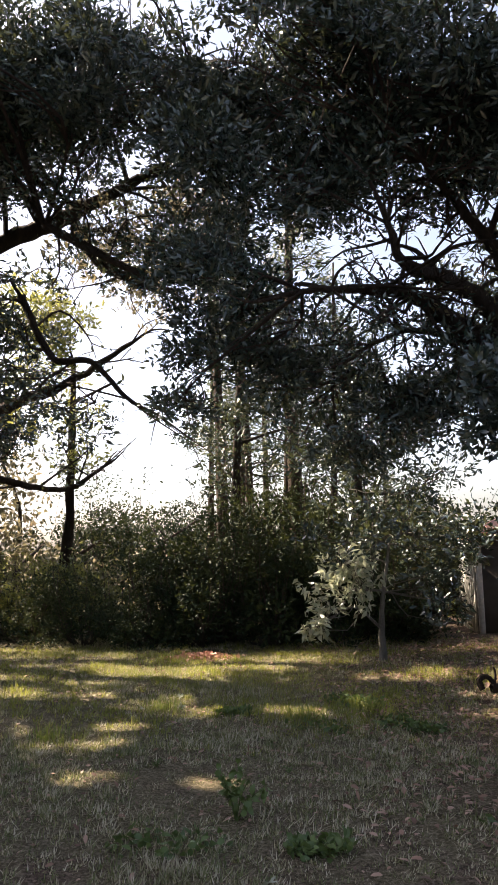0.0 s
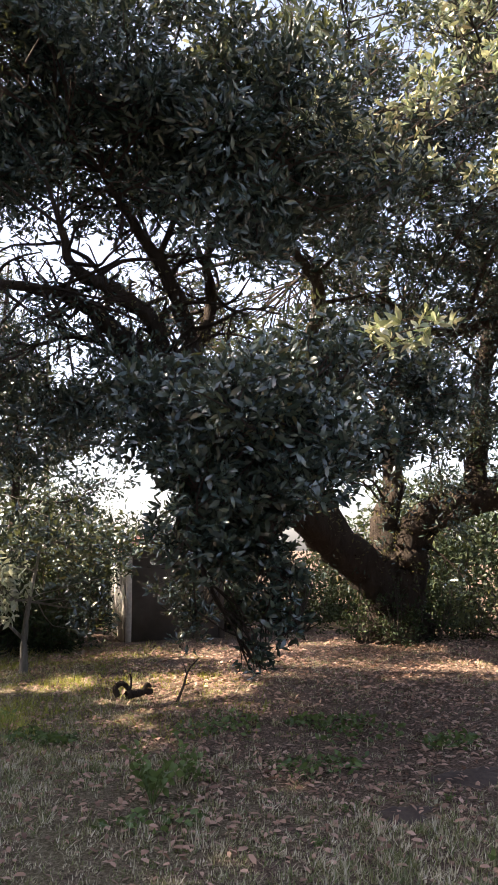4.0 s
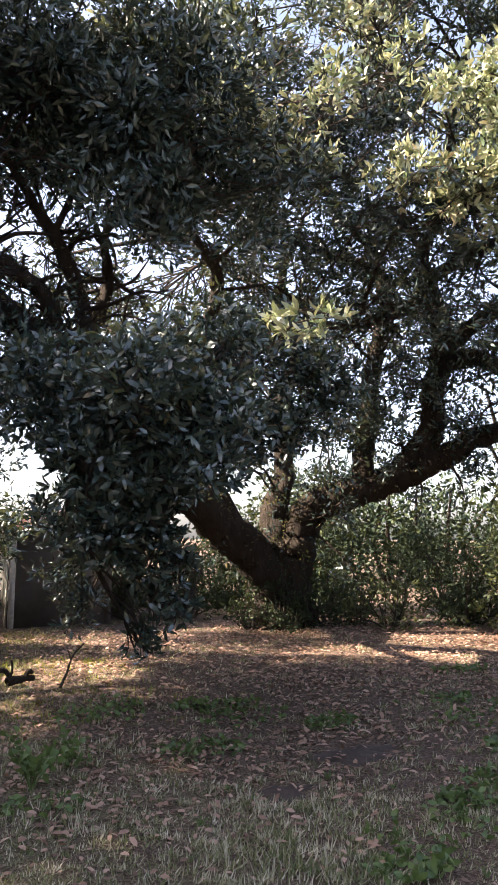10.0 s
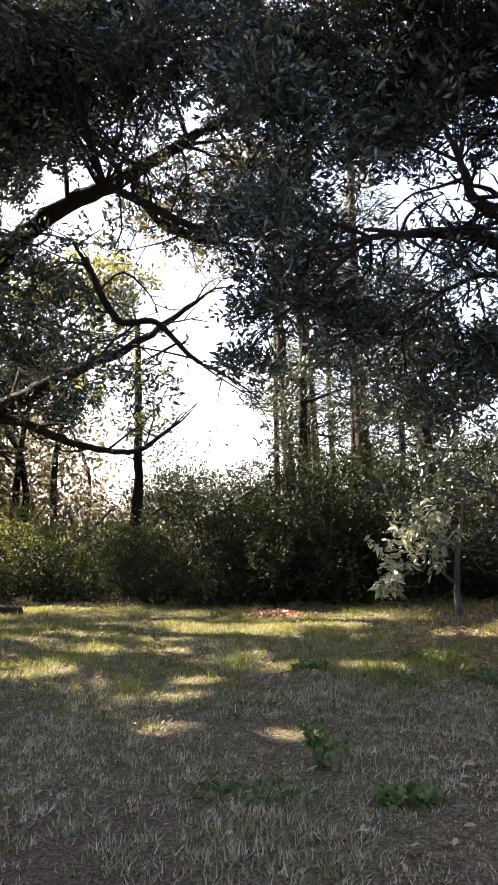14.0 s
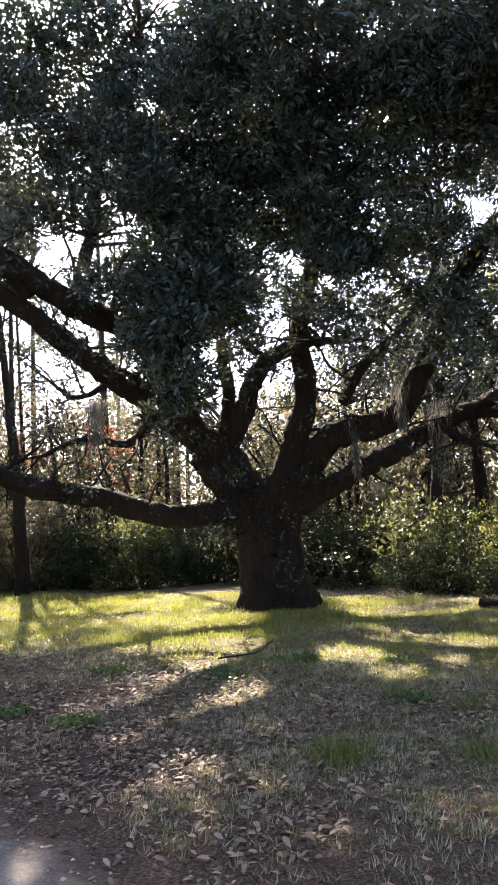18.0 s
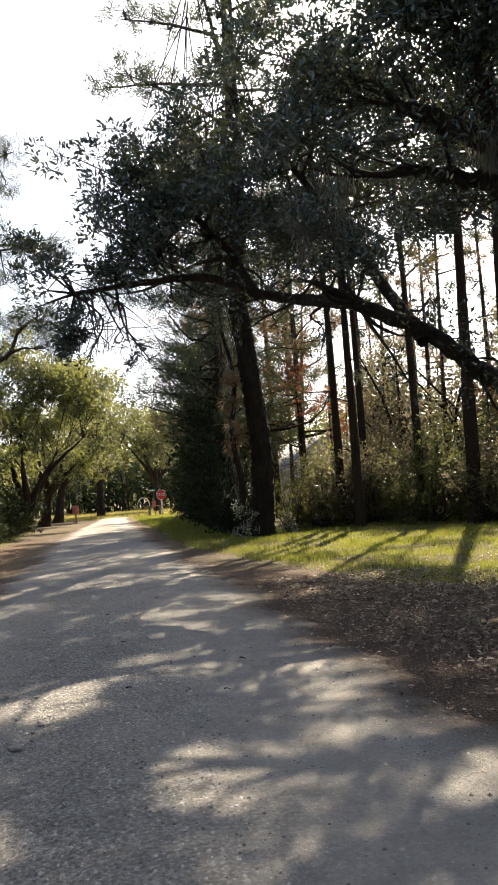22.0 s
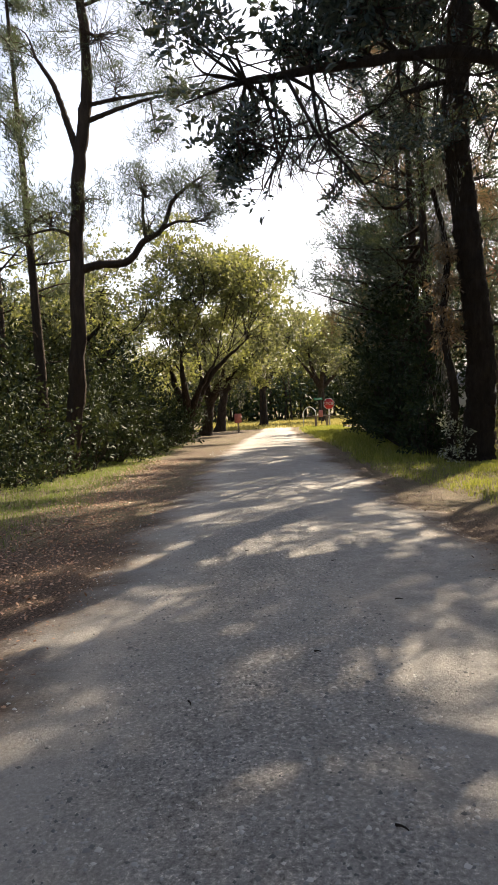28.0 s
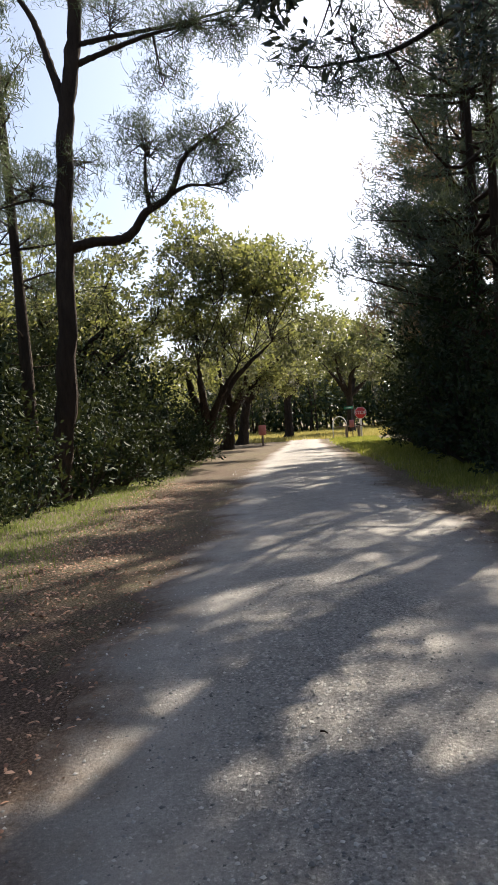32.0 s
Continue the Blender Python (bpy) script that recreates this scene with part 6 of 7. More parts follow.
hedge(((-22.5, -5.6, 1.1, 1.6), (-24.6, -5.0, 1.0, 1.5), (-27.4, -4.6, 1.0, 1.7), (-30, -4.3, 1.2, 2.0), (-33, -4.0, 1.3, 2.2), (-36.5, -3.8, 1.4, 2.3), (-40, -3.6, 1.4, 2.2), (-44, -3.4, 1.4, 2.0), (-24, -7.5, 1.6, 2.6), (-28, -7.4, 1.7, 3.2), (-32, -6.8, 1.8, 3.6), (-33.5, -5.2, 1.5, 3.4), (-36.5, -5.0, 1.6, 3.8), (-30.5, -5.4, 1.4, 2.8), (-39.5, -4.8, 1.5, 3.4)), "dark shrubs along the grass verge", M_LEAF_DARK, 250, 0.17, "verge shrubs", 1.1)

hedge(((-25.0, -9.6, 2.0, 4.2), (-29.0, -10.0, 2.2, 5.0), (-33.5, -9.4, 2.2, 5.0), (-38.0, -8.0, 2.2, 4.8), (-43.0, -6.6, 2.0, 4.2)), "tall dark shrubs behind the verge", M_LEAF_DARK, 280, 0.26, "tall verge shrubs", 1.2)

# ---- leafy oaks arching over the far lane ----
def far_oak(place, h, r, label, seed, lean, mat=M_LEAF_WOOD, n=24, leaf=0.2, fork_at=0.28):
    T = Tree("oak_tree", (place[0], place[1], 0), label, seed, group="lane oaks")
    rng = T.rng
    b = np.array([place[0], place[1], 0.0])
    fork = b + np.array([lean[0] * 0.2, lean[1] * 0.2, h * fork_at])
    T.limb([b - (0, 0, 0.1), fork], 0.34, 0.27, "trunk", 9)
    for k in range(5):
        a = 2 * math.pi * (k + rng.random() * 0.7) / 5
        e = fork + np.array([math.cos(a) * r * 0.6 + lean[0] * 0.6, math.sin(a) * r * 0.6 + lean[1] * 0.6, h * rng.uniform(0.2, 0.4)])
        T.limb([fork, (fork + e) / 2 + rng.standard_normal(3) * 0.2 * r * 0.3, e], 0.22, 0.03)
    for k in range(n):
        q = ball(rng, 1, 0.3)[0]
        c = b + np.array([q[0] * r + lean[0] * 0.7, q[1] * r + lean[1] * 0.7, h * (0.62 + 0.32 * q[2])])
        T.mass(c, np.array([1.0, 1.0, 0.7]) * r * rng.uniform(0.2, 0.42), 0.5, leaf, 0.5, mat if k % 2 else M_LEAF_BUSH, sub=0.8, full=2.2)
        if k % 3 == 0:
            T.moss(c - (0, 0, 0.5), 1.6, 0.4, 60)
    T.done()


far_oak((-44, -3.2), 11.0, 4.0, "leafy oak arching over the lane, moss hanging", 401, (0.5, 1.6), n=30, fork_at=0.1)
far_oak((-39, -7.5), 10.0, 3.6, "rounded green oak beyond the verge", 402, (0, 0.5))
far_oak((-53, -2.6), 10, 3.4, "leafy oak arching over the lane, moss hanging", 403, (0, 2.0), fork_at=0.2)
far_oak((-61, -2.0), 9.5, 3.2, "leafy oak at the end of the lane, moss hanging", 404, (0, 2.4))
far_oak((-52, 9.0), 9, 3.0, "shaded oak on the far side of the lane", 405, (0, -1.5), M_LEAF_BUSH)
far_oak((-36, -12), 8, 3.6, "rounded green oak beyond the verge", 406, (0, 0))
far_oak((-47, -10), 9, 3.6, "rounded green oak beyond the verge", 407, (0, 0))

far_oak((-70, 1.5), 11, 4.0, "leafy oak at the end of the lane, moss hanging", 408, (0, 0), leaf=0.34)
far_oak((-76, 7.0), 11, 4.2, "leafy oak beyond the end of the lane", 409, (0, 0), leaf=0.36)

# ---- wood all round, far off ----
def woodland(name, label, rows, mat, seed, leaf=0.42):
    rng = np.random.default_rng(seed)
    g, w = Geo(), Geo()
    for x, y, r, h in rows:
        n = int(80 * r * h / 8 * (0.36 / leaf) ** 1.8)
        q = ball(rng, n, 0.5) * np.array([r, r, h * 0.5]) + np.array([x, y, h * 0.55])
        q[:, 2] = np.maximum(q[:, 2], 0.1)
        pos = np.repeat(q, 8, 0) + rng.standard_normal((n * 8, 3)) * leaf
        L = leaf * rng.uniform(0.6, 1.2, len(pos))
        leaves(g, pos, rng.standard_normal((len(pos), 3)), L, L * 0.5, rng)
        for _ in range(3):
            f = np.array([x + rng.normal() * r * 0.4, y + rng.normal() * r * 0.4, 0])
            tube(w, smooth_line([f, f + (rng.normal() * 0.3, rng.normal() * 0.3, h * 0.5), f + (rng.normal() * 0.8, rng.normal() * 0.8, h * 0.9)], 7), np.linspace(0.12, 0.03, 7), 5)
    root = thing(name, (rows[0][0], rows[0][1], 0), label, "woodland", kind="stuff")
    part("trunks", w, M_BARK, root, kind="stuff")
    part("foliage", g, mat, root, kind="stuff")


rng = np.random.default_rng(9)
def band(x0, y0, x1, y1, n, r, h, deep=3.0):
    out = []
    for k in range(n):
        s = (k + rng.random()) / n
        out.append((x0 + (x1 - x0) * s + rng.normal() * deep * 0.5, y0 + (y1 - y0) * s + rng.normal() * deep * 0.5, r * rng.uniform(0.7, 1.2), h * rng.uniform(0.6, 1.2)))
    return out


def glade(rows):
    """Leaves the line of sight to the low house open."""
    return [q for q in rows if abs(q[1] + 0.32 * (q[0] + 3.0)) > q[2] + 0.5]


woodland("woodland", "sunlit mixed wood behind the moss-hung oak", band(-34, 22, -10, 30, 16, 2.4, 6.5), M_LEAF_WARM, 501, 0.26)
woodland("woodland", "mixed wood beside the lane", glade(band(-60, 13, -30, 18, 14, 2.6, 6.5)), M_LEAF_WARM, 502, 0.36)
woodland("woodland", "low far trees beyond the lawn", band(-9, 30, 10, 27, 10, 2.4, 2.9), M_LEAF_DARK, 503, 0.18)
woodland("woodland", "wood to the east of the great oak", band(16, 26, 26, -4, 14, 2.6, 4.2), M_LEAF_DARK, 504, 0.26)
# out of view; added to cut sky light on the lane
woodland("woodland", "unseen wood south of the lane, closes the place and blocks sky", band(-4, -8, -16, -9, 7, 3.0, 12.0) + band(22, -20, -34, -19, 16, 3.2, 9.0), M_LEAF_BUSH, 505, 0.9)
woodland("woodland", "trees beyond the far field", band(-112, -10, -92, 34, 26, 4.5, 11.0), M_LEAF_WOOD, 506, 0.9)
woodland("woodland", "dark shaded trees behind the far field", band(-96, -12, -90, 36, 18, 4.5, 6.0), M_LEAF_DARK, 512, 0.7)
woodland("woodland", "green wood west of the lane", band(-90, -10, -42, -15, 14, 3.2, 7.5) + band(-40, -13, -20, -15, 6, 2.6, 6.5), M_LEAF_WOOD, 507, 0.38)

# one belt in two leaf colours: warm for its sunlit end, dark for shade
woodland("woodland", "undergrowth closing the back of the lawn, warm leaf for sun", band(-14, 18.5, -3.5, 18, 9, 1.4, 1.9, 1.0), M_LEAF_WARM, 508, 0.18)
woodland("woodland", "undergrowth closing the back of the lawn, dark leaf for shade", band(-2.5, 17.8, 6, 17.5, 7, 1.4, 2.1, 0.6), M_LEAF_DARK, 513, 0.18)
woodland("woodland", "dense shaded trees east of the great oak", band(14.6, 11.0, 16.0, 0.0, 12, 1.7, 4.6, 1.0), M_LEAF_DARK, 509, 0.2)
woodland("woodland", "thin brown and olive saplings in the pine wood", glade(band(-36, 12.5, -21, 17, 12, 1.4, 7.0, 2.0)) + band(-21, 18, -8, 20, 13, 1.4, 7.0, 2.0), M_LEAF_WARM, 510, 0.21)
woodland("woodland", "green wood close behind the verge", band(-64, -8.5, -38, -11, 11, 2.2, 8.5, 1.5), M_LEAF_WOOD, 511, 0.26)

# ---- shed half hidden by the low boughs ----
def shed():
    root = thing("shed", (4.4, 13.2, 0), "small weathered shed with whitewashed boards and rusty tin roof", "shed")
    m = pose(3.62, 12.95, 0, 0, 0, -4)
    def placed(g):
        for k, v in enumerate(g.v):
            g.v[k] = np.array([m @ Vector(p) for p in v]).reshape(-1, 3)
        return g
    w, d, h = 1.75, 1.6, 1.42
    for name, lo, hi, mat in (("front_wall", (0.0, 0.0, -0.05), (w, 0.07, h + 0.1), M_OLDWALL), ("back_wall", (0.0, d - 0.07, -0.05), (w, d, h + 0.1), M_OLDWALL), ("side_wall", (w - 0.07, 0.072, -0.05), (w, d - 0.072, h + 0.1), M_OLDWALL)):
        g = Geo()
        box(g, lo, hi)
        part(name, placed(g), mat, root)
    for k in range(10):
        g = Geo()
        box(g, (-0.012 - 0.006 * (k % 2), 0.072 + k * 0.146, -0.05), (0.03, 0.072 + k * 0.146 + 0.135, h + 0.06 - 0.02 * (k % 3)))
        part("board", placed(g), M_WHITEWASH, root, "whitewashed upright board")
    g = Geo()
    box(g, (0.0, -0.03, -0.05), (0.1, -0.002, h + 0.06))
    part("corner_post", placed(g), M_WHITEWASH, root)
    g = Geo()
    box(g, (w - 0.1, -0.03, -0.05), (w, -0.002, h + 0.06))
    part("corner_post", placed(g), M_OLDWALL, root)
    # low pitched roof of ribbed tin, two slopes
    for s in (0, 1):
        g = Geo()
        n = 25
        x0, x1 = (-0.2, w / 2) if s == 0 else (w + 0.2, w / 2)
        rows = [(-0.2 + k / (n - 1) * (d + 0.4), 0.014 * (k % 2)) for k in range(n)]
        g.add([(x, y, z + zz + up) for up in (0, 0.012) for x, z in ((x0, h + 0.02), (x1, h + 0.5)) for y, zz in rows],
              [(k, k + 1, n + k + 1, n + k) for k in range(n - 1)] + [(2 * n + k, 3 * n + k, 3 * n + k + 1, 2 * n + k + 1) for k in range(n - 1)]
              + [(k, 2 * n + k, 2 * n + k + 1, k + 1) for k in range(n - 1)] + [(n + k, n + k + 1, 3 * n + k + 1, 3 * n + k) for k in range(n - 1)]
              + [(0, n, 3 * n, 2 * n), (n - 1, 3 * n - 1, 4 * n - 1, 2 * n - 1)])
        part("roof", placed(g), M_RUST, root, "rusty corrugated tin")
    g = Geo()
    g.add([(0, 0.0, h + 0.1), (w, 0.0, h + 0.1), (w / 2, 0.0, h + 0.46), (0, 0.07, h + 0.1), (w, 0.07, h + 0.1), (w / 2, 0.07, h + 0.46)], [(0, 1, 2), (5, 4, 3)])
    g.add(np.zeros((0, 3)), np.array([(0, 3, 4, 1), (1, 4, 5, 2), (2, 5, 3, 0)]) - 6)
    part("gable", placed(g), M_OLDWALL, root)


shed()


# ---- broken wood on the grass ----
def twisted_log():
    rng = np.random.default_rng(3)
    root = thing("driftwood_log", (2.4, 7.95, 0), "dark curled piece of dead wood on the grass", "log")
    for pts, r in (([(2.2, 7.95, 0.03), (2.16, 7.97, 0.14), (2.25, 7.98, 0.2), (2.34, 7.96, 0.13), (2.36, 7.92, 0.03)], 0.045),
                   ([(2.3, 7.9, 0.05), (2.5, 7.93, 0.07), (2.68, 7.97, 0.06)], 0.06), ([(2.36, 7.95, 0.1), (2.38, 7.95, 0.22), (2.36, 7.94, 0.32)], 0.02),
                   ([(2.56, 7.95, 0.06), (2.6, 7.95, 0.16), (2.66, 7.96, 0.13)], 0.04)):
        g = Geo()
        line = smooth_line([(2.4 + 0.75 * (p - 2.4), 7.95 + 0.75 * (q - 7.95), 0.75 * z) for p, q, z in pts], 12)
        tube(g, line, np.linspace(0.75 * r, 0.45 * r, 12), 8, 0.08, rng)
        part("wood_piece", g, M_BARK, root, smooth=True)
    stick = thing("dead_branch", (2.75, 7.5, 0), "bare dead branch standing in the grass", "branch")
    for pts, r in (([(2.72, 7.5, -0.02), (2.8, 7.5, 0.15), (2.86, 7.52, 0.3), (2.98, 7.53, 0.42)], 0.016), ([(2.84, 7.51, 0.26), (2.8, 7.53, 0.4)], 0.007), ([(2.8, 7.5, 0.16), (2.9, 7.47, 0.2)], 0.006)):
        g = Geo()
        line = smooth_line(pts, 9)
        tube(g, line, np.linspace(r, r * 0.4, 9), 6, 0.08, rng)
        part("twig", g, M_TWIG, stick, smooth=True)
    fallen = thing("fallen_log", (-5.0, 11.3, 0), "short dark fallen log at the lawn's edge", "log")
    g = Geo()
    line = smooth_line([(-5.35, 11.35, 0.09), (-5.0, 11.3, 0.11), (-4.65, 11.3, 0.08)], 10)
    tube(g, line, np.linspace(0.11, 0.08, 10), 9, 0.07, rng)
    part("log_body", g, M_BARK, fallen, smooth=True)
    br = thing("dead_branch", (-6.2, 6.6, 0), "thin fallen twig on the shaded grass", "branch")
    g = Geo()
    tube(g, smooth_line([(-6.4, 6.5, 0.02), (-6.15, 6.6, 0.05), (-5.9, 6.62, 0.1), (-5.75, 6.7, 0.22)], 8), np.linspace(0.012, 0.004, 8), 5, 0.06, rng)
    part("twig", g, M_TWIG, br)


twisted_log()


# ---- things at the far end of the lane ----
def board(name, c, w, h, mat, root, label="", thick=0.02):
    """A flat panel that faces down the lane (towards +x), bevelled corners."""
    k = 0.12 * min(w, h)
    out = [(-w / 2 + k, -h / 2), (w / 2 - k, -h / 2), (w / 2, -h / 2 + k), (w / 2, h / 2 - k), (w / 2 - k, h / 2), (-w / 2 + k, h / 2), (-w / 2, h / 2 - k), (-w / 2, -h / 2 + k)]
    return plate(name, c, out, mat, root, label, thick)


def plate(name, c, out, mat, root, label="", thick=0.02):
    n = len(out)
    v = [(c[0] + thick / 2, c[1] + a, c[2] + b) for a, b in out] + [(c[0] - thick / 2, c[1] + a, c[2] + b) for a, b in out]
    g = Geo()
    g.add(v + [(c[0] + thick / 2, c[1], c[2]), (c[0] - thick / 2, c[1], c[2])],
          [(i, (i + 1) % n, 2 * n) for i in range(n)] + [(n + (i + 1) % n, n + i, 2 * n + 1) for i in range(n)])
    g.add(np.zeros((0, 3)), np.array([(i, n + i, n + (i + 1) % n, (i + 1) % n) for i in range(n)]) - 2 * n - 2)
    return part(name, g, mat, root, label)


def post(name, x, y, z0, z1, r, mat, root, sides=4):
    g = Geo()
    tube(g, [(x, y, z0), (x, y, (z0 + z1) / 2), (x, y, z1)], (r, r, r), sides)
    return part(name, g, mat, root)


def lettering(text, c, size, mat, root, name="lettering"):
    cu = bpy.data.curves.new(name, 'FONT')
    cu.body, cu.size, cu.align_x, cu.align_y, cu.extrude = text, size, 'CENTER', 'CENTER', 0.003
    ob = new(name, cu)
    dg = bpy.context.evaluated_depsgraph_get()
    me = bpy.data.meshes.new_from_object(ob.evaluated_get(dg))
    bpy.data.objects.remove(ob)
    me.materials.clear()
    me.materials.append(mat)
    o = new(name, me)
    o.parent = root
    o.matrix_parent_inverse = root.matrix_world.inverted()
    o.matrix_world = Matrix.Translation(c) @ Matrix(((0, 0, 1, 0), (1, 0, 0, 0), (0, 1, 0, 0), (0, 0, 0, 1)))
    return o


def signs():
    s = thing("stop_sign", (-60.8, 5.95, 0), "red octagonal stop sign on a pale post", "sign")
    post("signpost", -60.85, 5.95, -0.1, 1.9, 0.06, M_PAINT_WHITE, s)
    c = (-60.76, 5.95, 1.62)
    oct8 = [(0.41 * math.cos(radians(22.5 + 45 * k)), 0.41 * math.sin(radians(22.5 + 45 * k))) for k in range(8)]
    plate("sign_border", c, oct8, M_PAINT_WHITE, s, "white border")
    plate("sign_face", (c[0] + 0.016, c[1], c[2]), [(a * 0.94, b * 0.94) for a, b in oct8], M_RED, s, "red face")
    lettering("STOP", (c[0] + 0.032, c[1], c[2]), 0.33, M_PAINT_WHITE, s)
    n = thing("street_name_sign", (-61.4, 5.0, 0), "small green street name sign on a thin post", "sign")
    post("signpost", -61.4, 5.45, -0.1, 1.95, 0.035, M_DARK, n)
    board("name_plate", (-61.4, 5.25, 2.0), 0.62, 0.17, M_GREEN, n, "green name plate")
    board("word_bar", (-61.385, 5.25, 2.0), 0.4, 0.04, M_PAINT_WHITE, n, "pale line of lettering")
    m = thing("mailbox_stand", (-60.6, 5.0, 0), "dark mailbox on a plank with posts beside the lane", "mailbox")
    post("post", -60.6, 4.95, -0.1, 0.75, 0.09, M_POST, m)
    post("post", -60.6, 5.75, -0.1, 0.75, 0.09, M_POST, m)
    g = Geo()
    box(g, (-60.75, 4.3, 0.75), (-60.45, 6.2, 0.82))
    part("plank", g, M_POST, m)
    g = Geo()
    prof = [(-0.1, 0), (0.1, 0)] + [(0.1 * math.cos(a), 0.13 + 0.1 * math.sin(a)) for a in np.linspace(0, math.pi, 7)]
    L0, L1 = -60.9, -60.4
    k = len(prof)
    g.add([(L0, 4.6 + a, 0.82 + b) for a, b in prof] + [(L1, 4.6 + a, 0.82 + b) for a, b in prof] + [(L0, 4.6, 0.92), (L1, 4.6, 0.92)],
          [((i + 1) % k, i, 2 * k) for i in range(k)] + [(k + i, k + (i + 1) % k, 2 * k + 1) for i in range(k)])
    g.add(np.zeros((0, 3)), np.array([(i, (i + 1) % k, k + (i + 1) % k, k + i) for i in range(k)]) - 2 * k - 2)
    part("mailbox", g, M_DARK, m, "black mailbox")
    board("notice", (-60.4, 5.3, 0.95), 0.3, 0.5, M_PINK, m, "faded red notice")
    a = thing("arched_hoop", (-61.0, 4.55, 0), "pale metal hoop arching behind the mailbox", "garden arch")
    g = Geo()
    line = np.array([(-61.0, 4.55 + 0.45 * math.cos(u), 0.9 + 0.55 * math.sin(u)) for u in np.linspace(math.pi * 1.05, -0.05 * math.pi, 20)])
    line = np.vstack(((-61.0, line[0][1], 0.0), line))
    tube(g, line, np.full(len(line), 0.03), 6)
    part("hoop", g, M_PAINT_WHITE, a, smooth=True)
    w = thing("notice_sign", (-55.2, -0.55, 0), "faded pink notice on a wooden post at the verge", "sign")
    post("signpost", -55.2, -0.55, -0.1, 1.25, 0.06, M_POST, w)
    board("sign_face", (-55.12, -0.55, 0.95), 0.45, 0.6, M_PINK, w, "faded pink board")


signs()


def house():
    """Low house far behind the pine wood."""
    root = thing("house", (-58, 17, 0), "low pale house with a grey shingled gable roof", "house")
    x0, x1, y0, y1, h, ridge = -64.0, -52.0, 13.5, 20.0, 2.6, 5.0
    for name, lo, hi in (("wall", (x1 - 0.2, y0, 0), (x1, y1, h)), ("wall", (x0, y0, 0), (x1 - 0.21, y0 + 0.2, h)), ("wall", (x0, y1 - 0.2, 0), (x1 - 0.21, y1, h)), ("wall", (x0, y0 + 0.21, 0), (x0 + 0.2, y1 - 0.21, h))):
        g = Geo()
        box(g, lo, hi)
        part(name, g, M_PAINT_WHITE, root)
    ym = (y0 + y1) / 2
    for x in (x1 - 0.1, x0 + 0.1):
        g = Geo()
        g.add([(x - 0.1, y0, h), (x - 0.1, y1, h), (x - 0.1, ym, ridge), (x + 0.1, y0, h), (x + 0.1, y1, h), (x + 0.1, ym, ridge)], [(2, 1, 0), (3, 4, 5)])
        part("gable", g, M_PAINT_WHITE, root)
    for s in (-1, 1):
        g = Geo()
        ye = ym + s * (ym - y0 + 0.5)
        ze = h - 0.3
        g.add([(x0 - 0.4, ye, ze), (x1 + 0.4, ye, ze), (x1 + 0.4, ym, ridge + 0.03), (x0 - 0.4, ym, ridge + 0.03), (x0 - 0.4, ye, ze + 0.12), (x1 + 0.4, ye, ze + 0.12), (x1 + 0.4, ym, ridge + 0.15), (x0 - 0.4, ym, ridge + 0.15)],
              [(0, 3, 2, 1), (4, 5, 6, 7), (0, 1, 5, 4), (1, 2, 6, 5), (2, 3, 7, 6), (3, 0, 4, 7)])
        part("roof", g, M_SHINGLE, root)
    for y in (15.0, 17.5):
        win = Geo()
        box(win, (x1 + 0.002, y, 0.9), (x1 + 0.05, y + 1.1, 2.1))
        f = part("window", win, M_PAINT_WHITE, root)
        for k in (0, 1):
            p = Geo()
            box(p, (x1 + 0.05, y + 0.08 + k * 0.5, 1.0), (x1 + 0.056, y + 0.5 + k * 0.5, 2.0))
            part("pane", p, M_GLASS_DARK, f)


house()


# ---- weeds that stand out of the grass ----
def weed(seed):
    """A low broad-leaved weed at the origin, about one metre in size before scaling."""
    rng = np.random.default_rng(seed)
    root = thing("weed", (0, 0, 0), "low leafy green weed in the dry grass", "plant", "weeds")
    for k in range(8):
        a = rng.uniform(0, 2 * math.pi)
        tip = np.array([math.cos(a) * rng.uniform(0.2, 0.7), math.sin(a) * rng.uniform(0.2, 0.7), rng.uniform(0.3, 0.95)])
        line = smooth_line([(0, 0, -0.03), tip * np.array([0.45, 0.45, 0.62]), tip], 6)
        st = Geo()
        tube(st, line, np.linspace(0.016, 0.007, 6), 4)
        stalk = part("stalk", st, M_WEED, root)
        for q in range(10):
            g = Geo()
            leaves(g, line[[2 + q % 4]] + rng.standard_normal((1, 3)) * 0.02, rng.standard_normal((1, 3)) + np.array([0, 0, 0.25]), rng.uniform(0.13, 0.24), 0.13, rng, True)
            part("leaf", g, M_WEED, stalk)
    return root


weeds = [weed(600 + k) for k in range(3)]
spots = ((-0.13, 4.45, 0.3), (1.62, 4.62, 0.34), (1.95, 4.95, 0.24), (-0.7, 5.4, 0.22), (0.2, 5.35, 0.14), (3.6, 3.25, 0.26), (3.4, 2.95, 0.28), (3.25, 3.9, 0.18), (2.1, 6.2, 0.2),
         (2.85, 5.25, 0.18), (4.6, 3.4, 0.2), (4.9, 3.9, 0.2), (5.6, 4.4, 0.22), (2.2, 3.6, 0.2), (-3.6, 3.6, 0.16), (4.1, 2.4, 0.22), (5.0, 5.2, 0.18), (4.3, 3.0, 0.16), (2.95, 2.96, 0.24), (3.82, 3.05, 0.16), (4.7, 3.15, 0.2), (2.99, 2.44, 0.16), (3.63, 2.06, 0.14), (2.61, 4.04, 0.2), (3.48, 3.56, 0.14), (5.2, 3.1, 0.18))
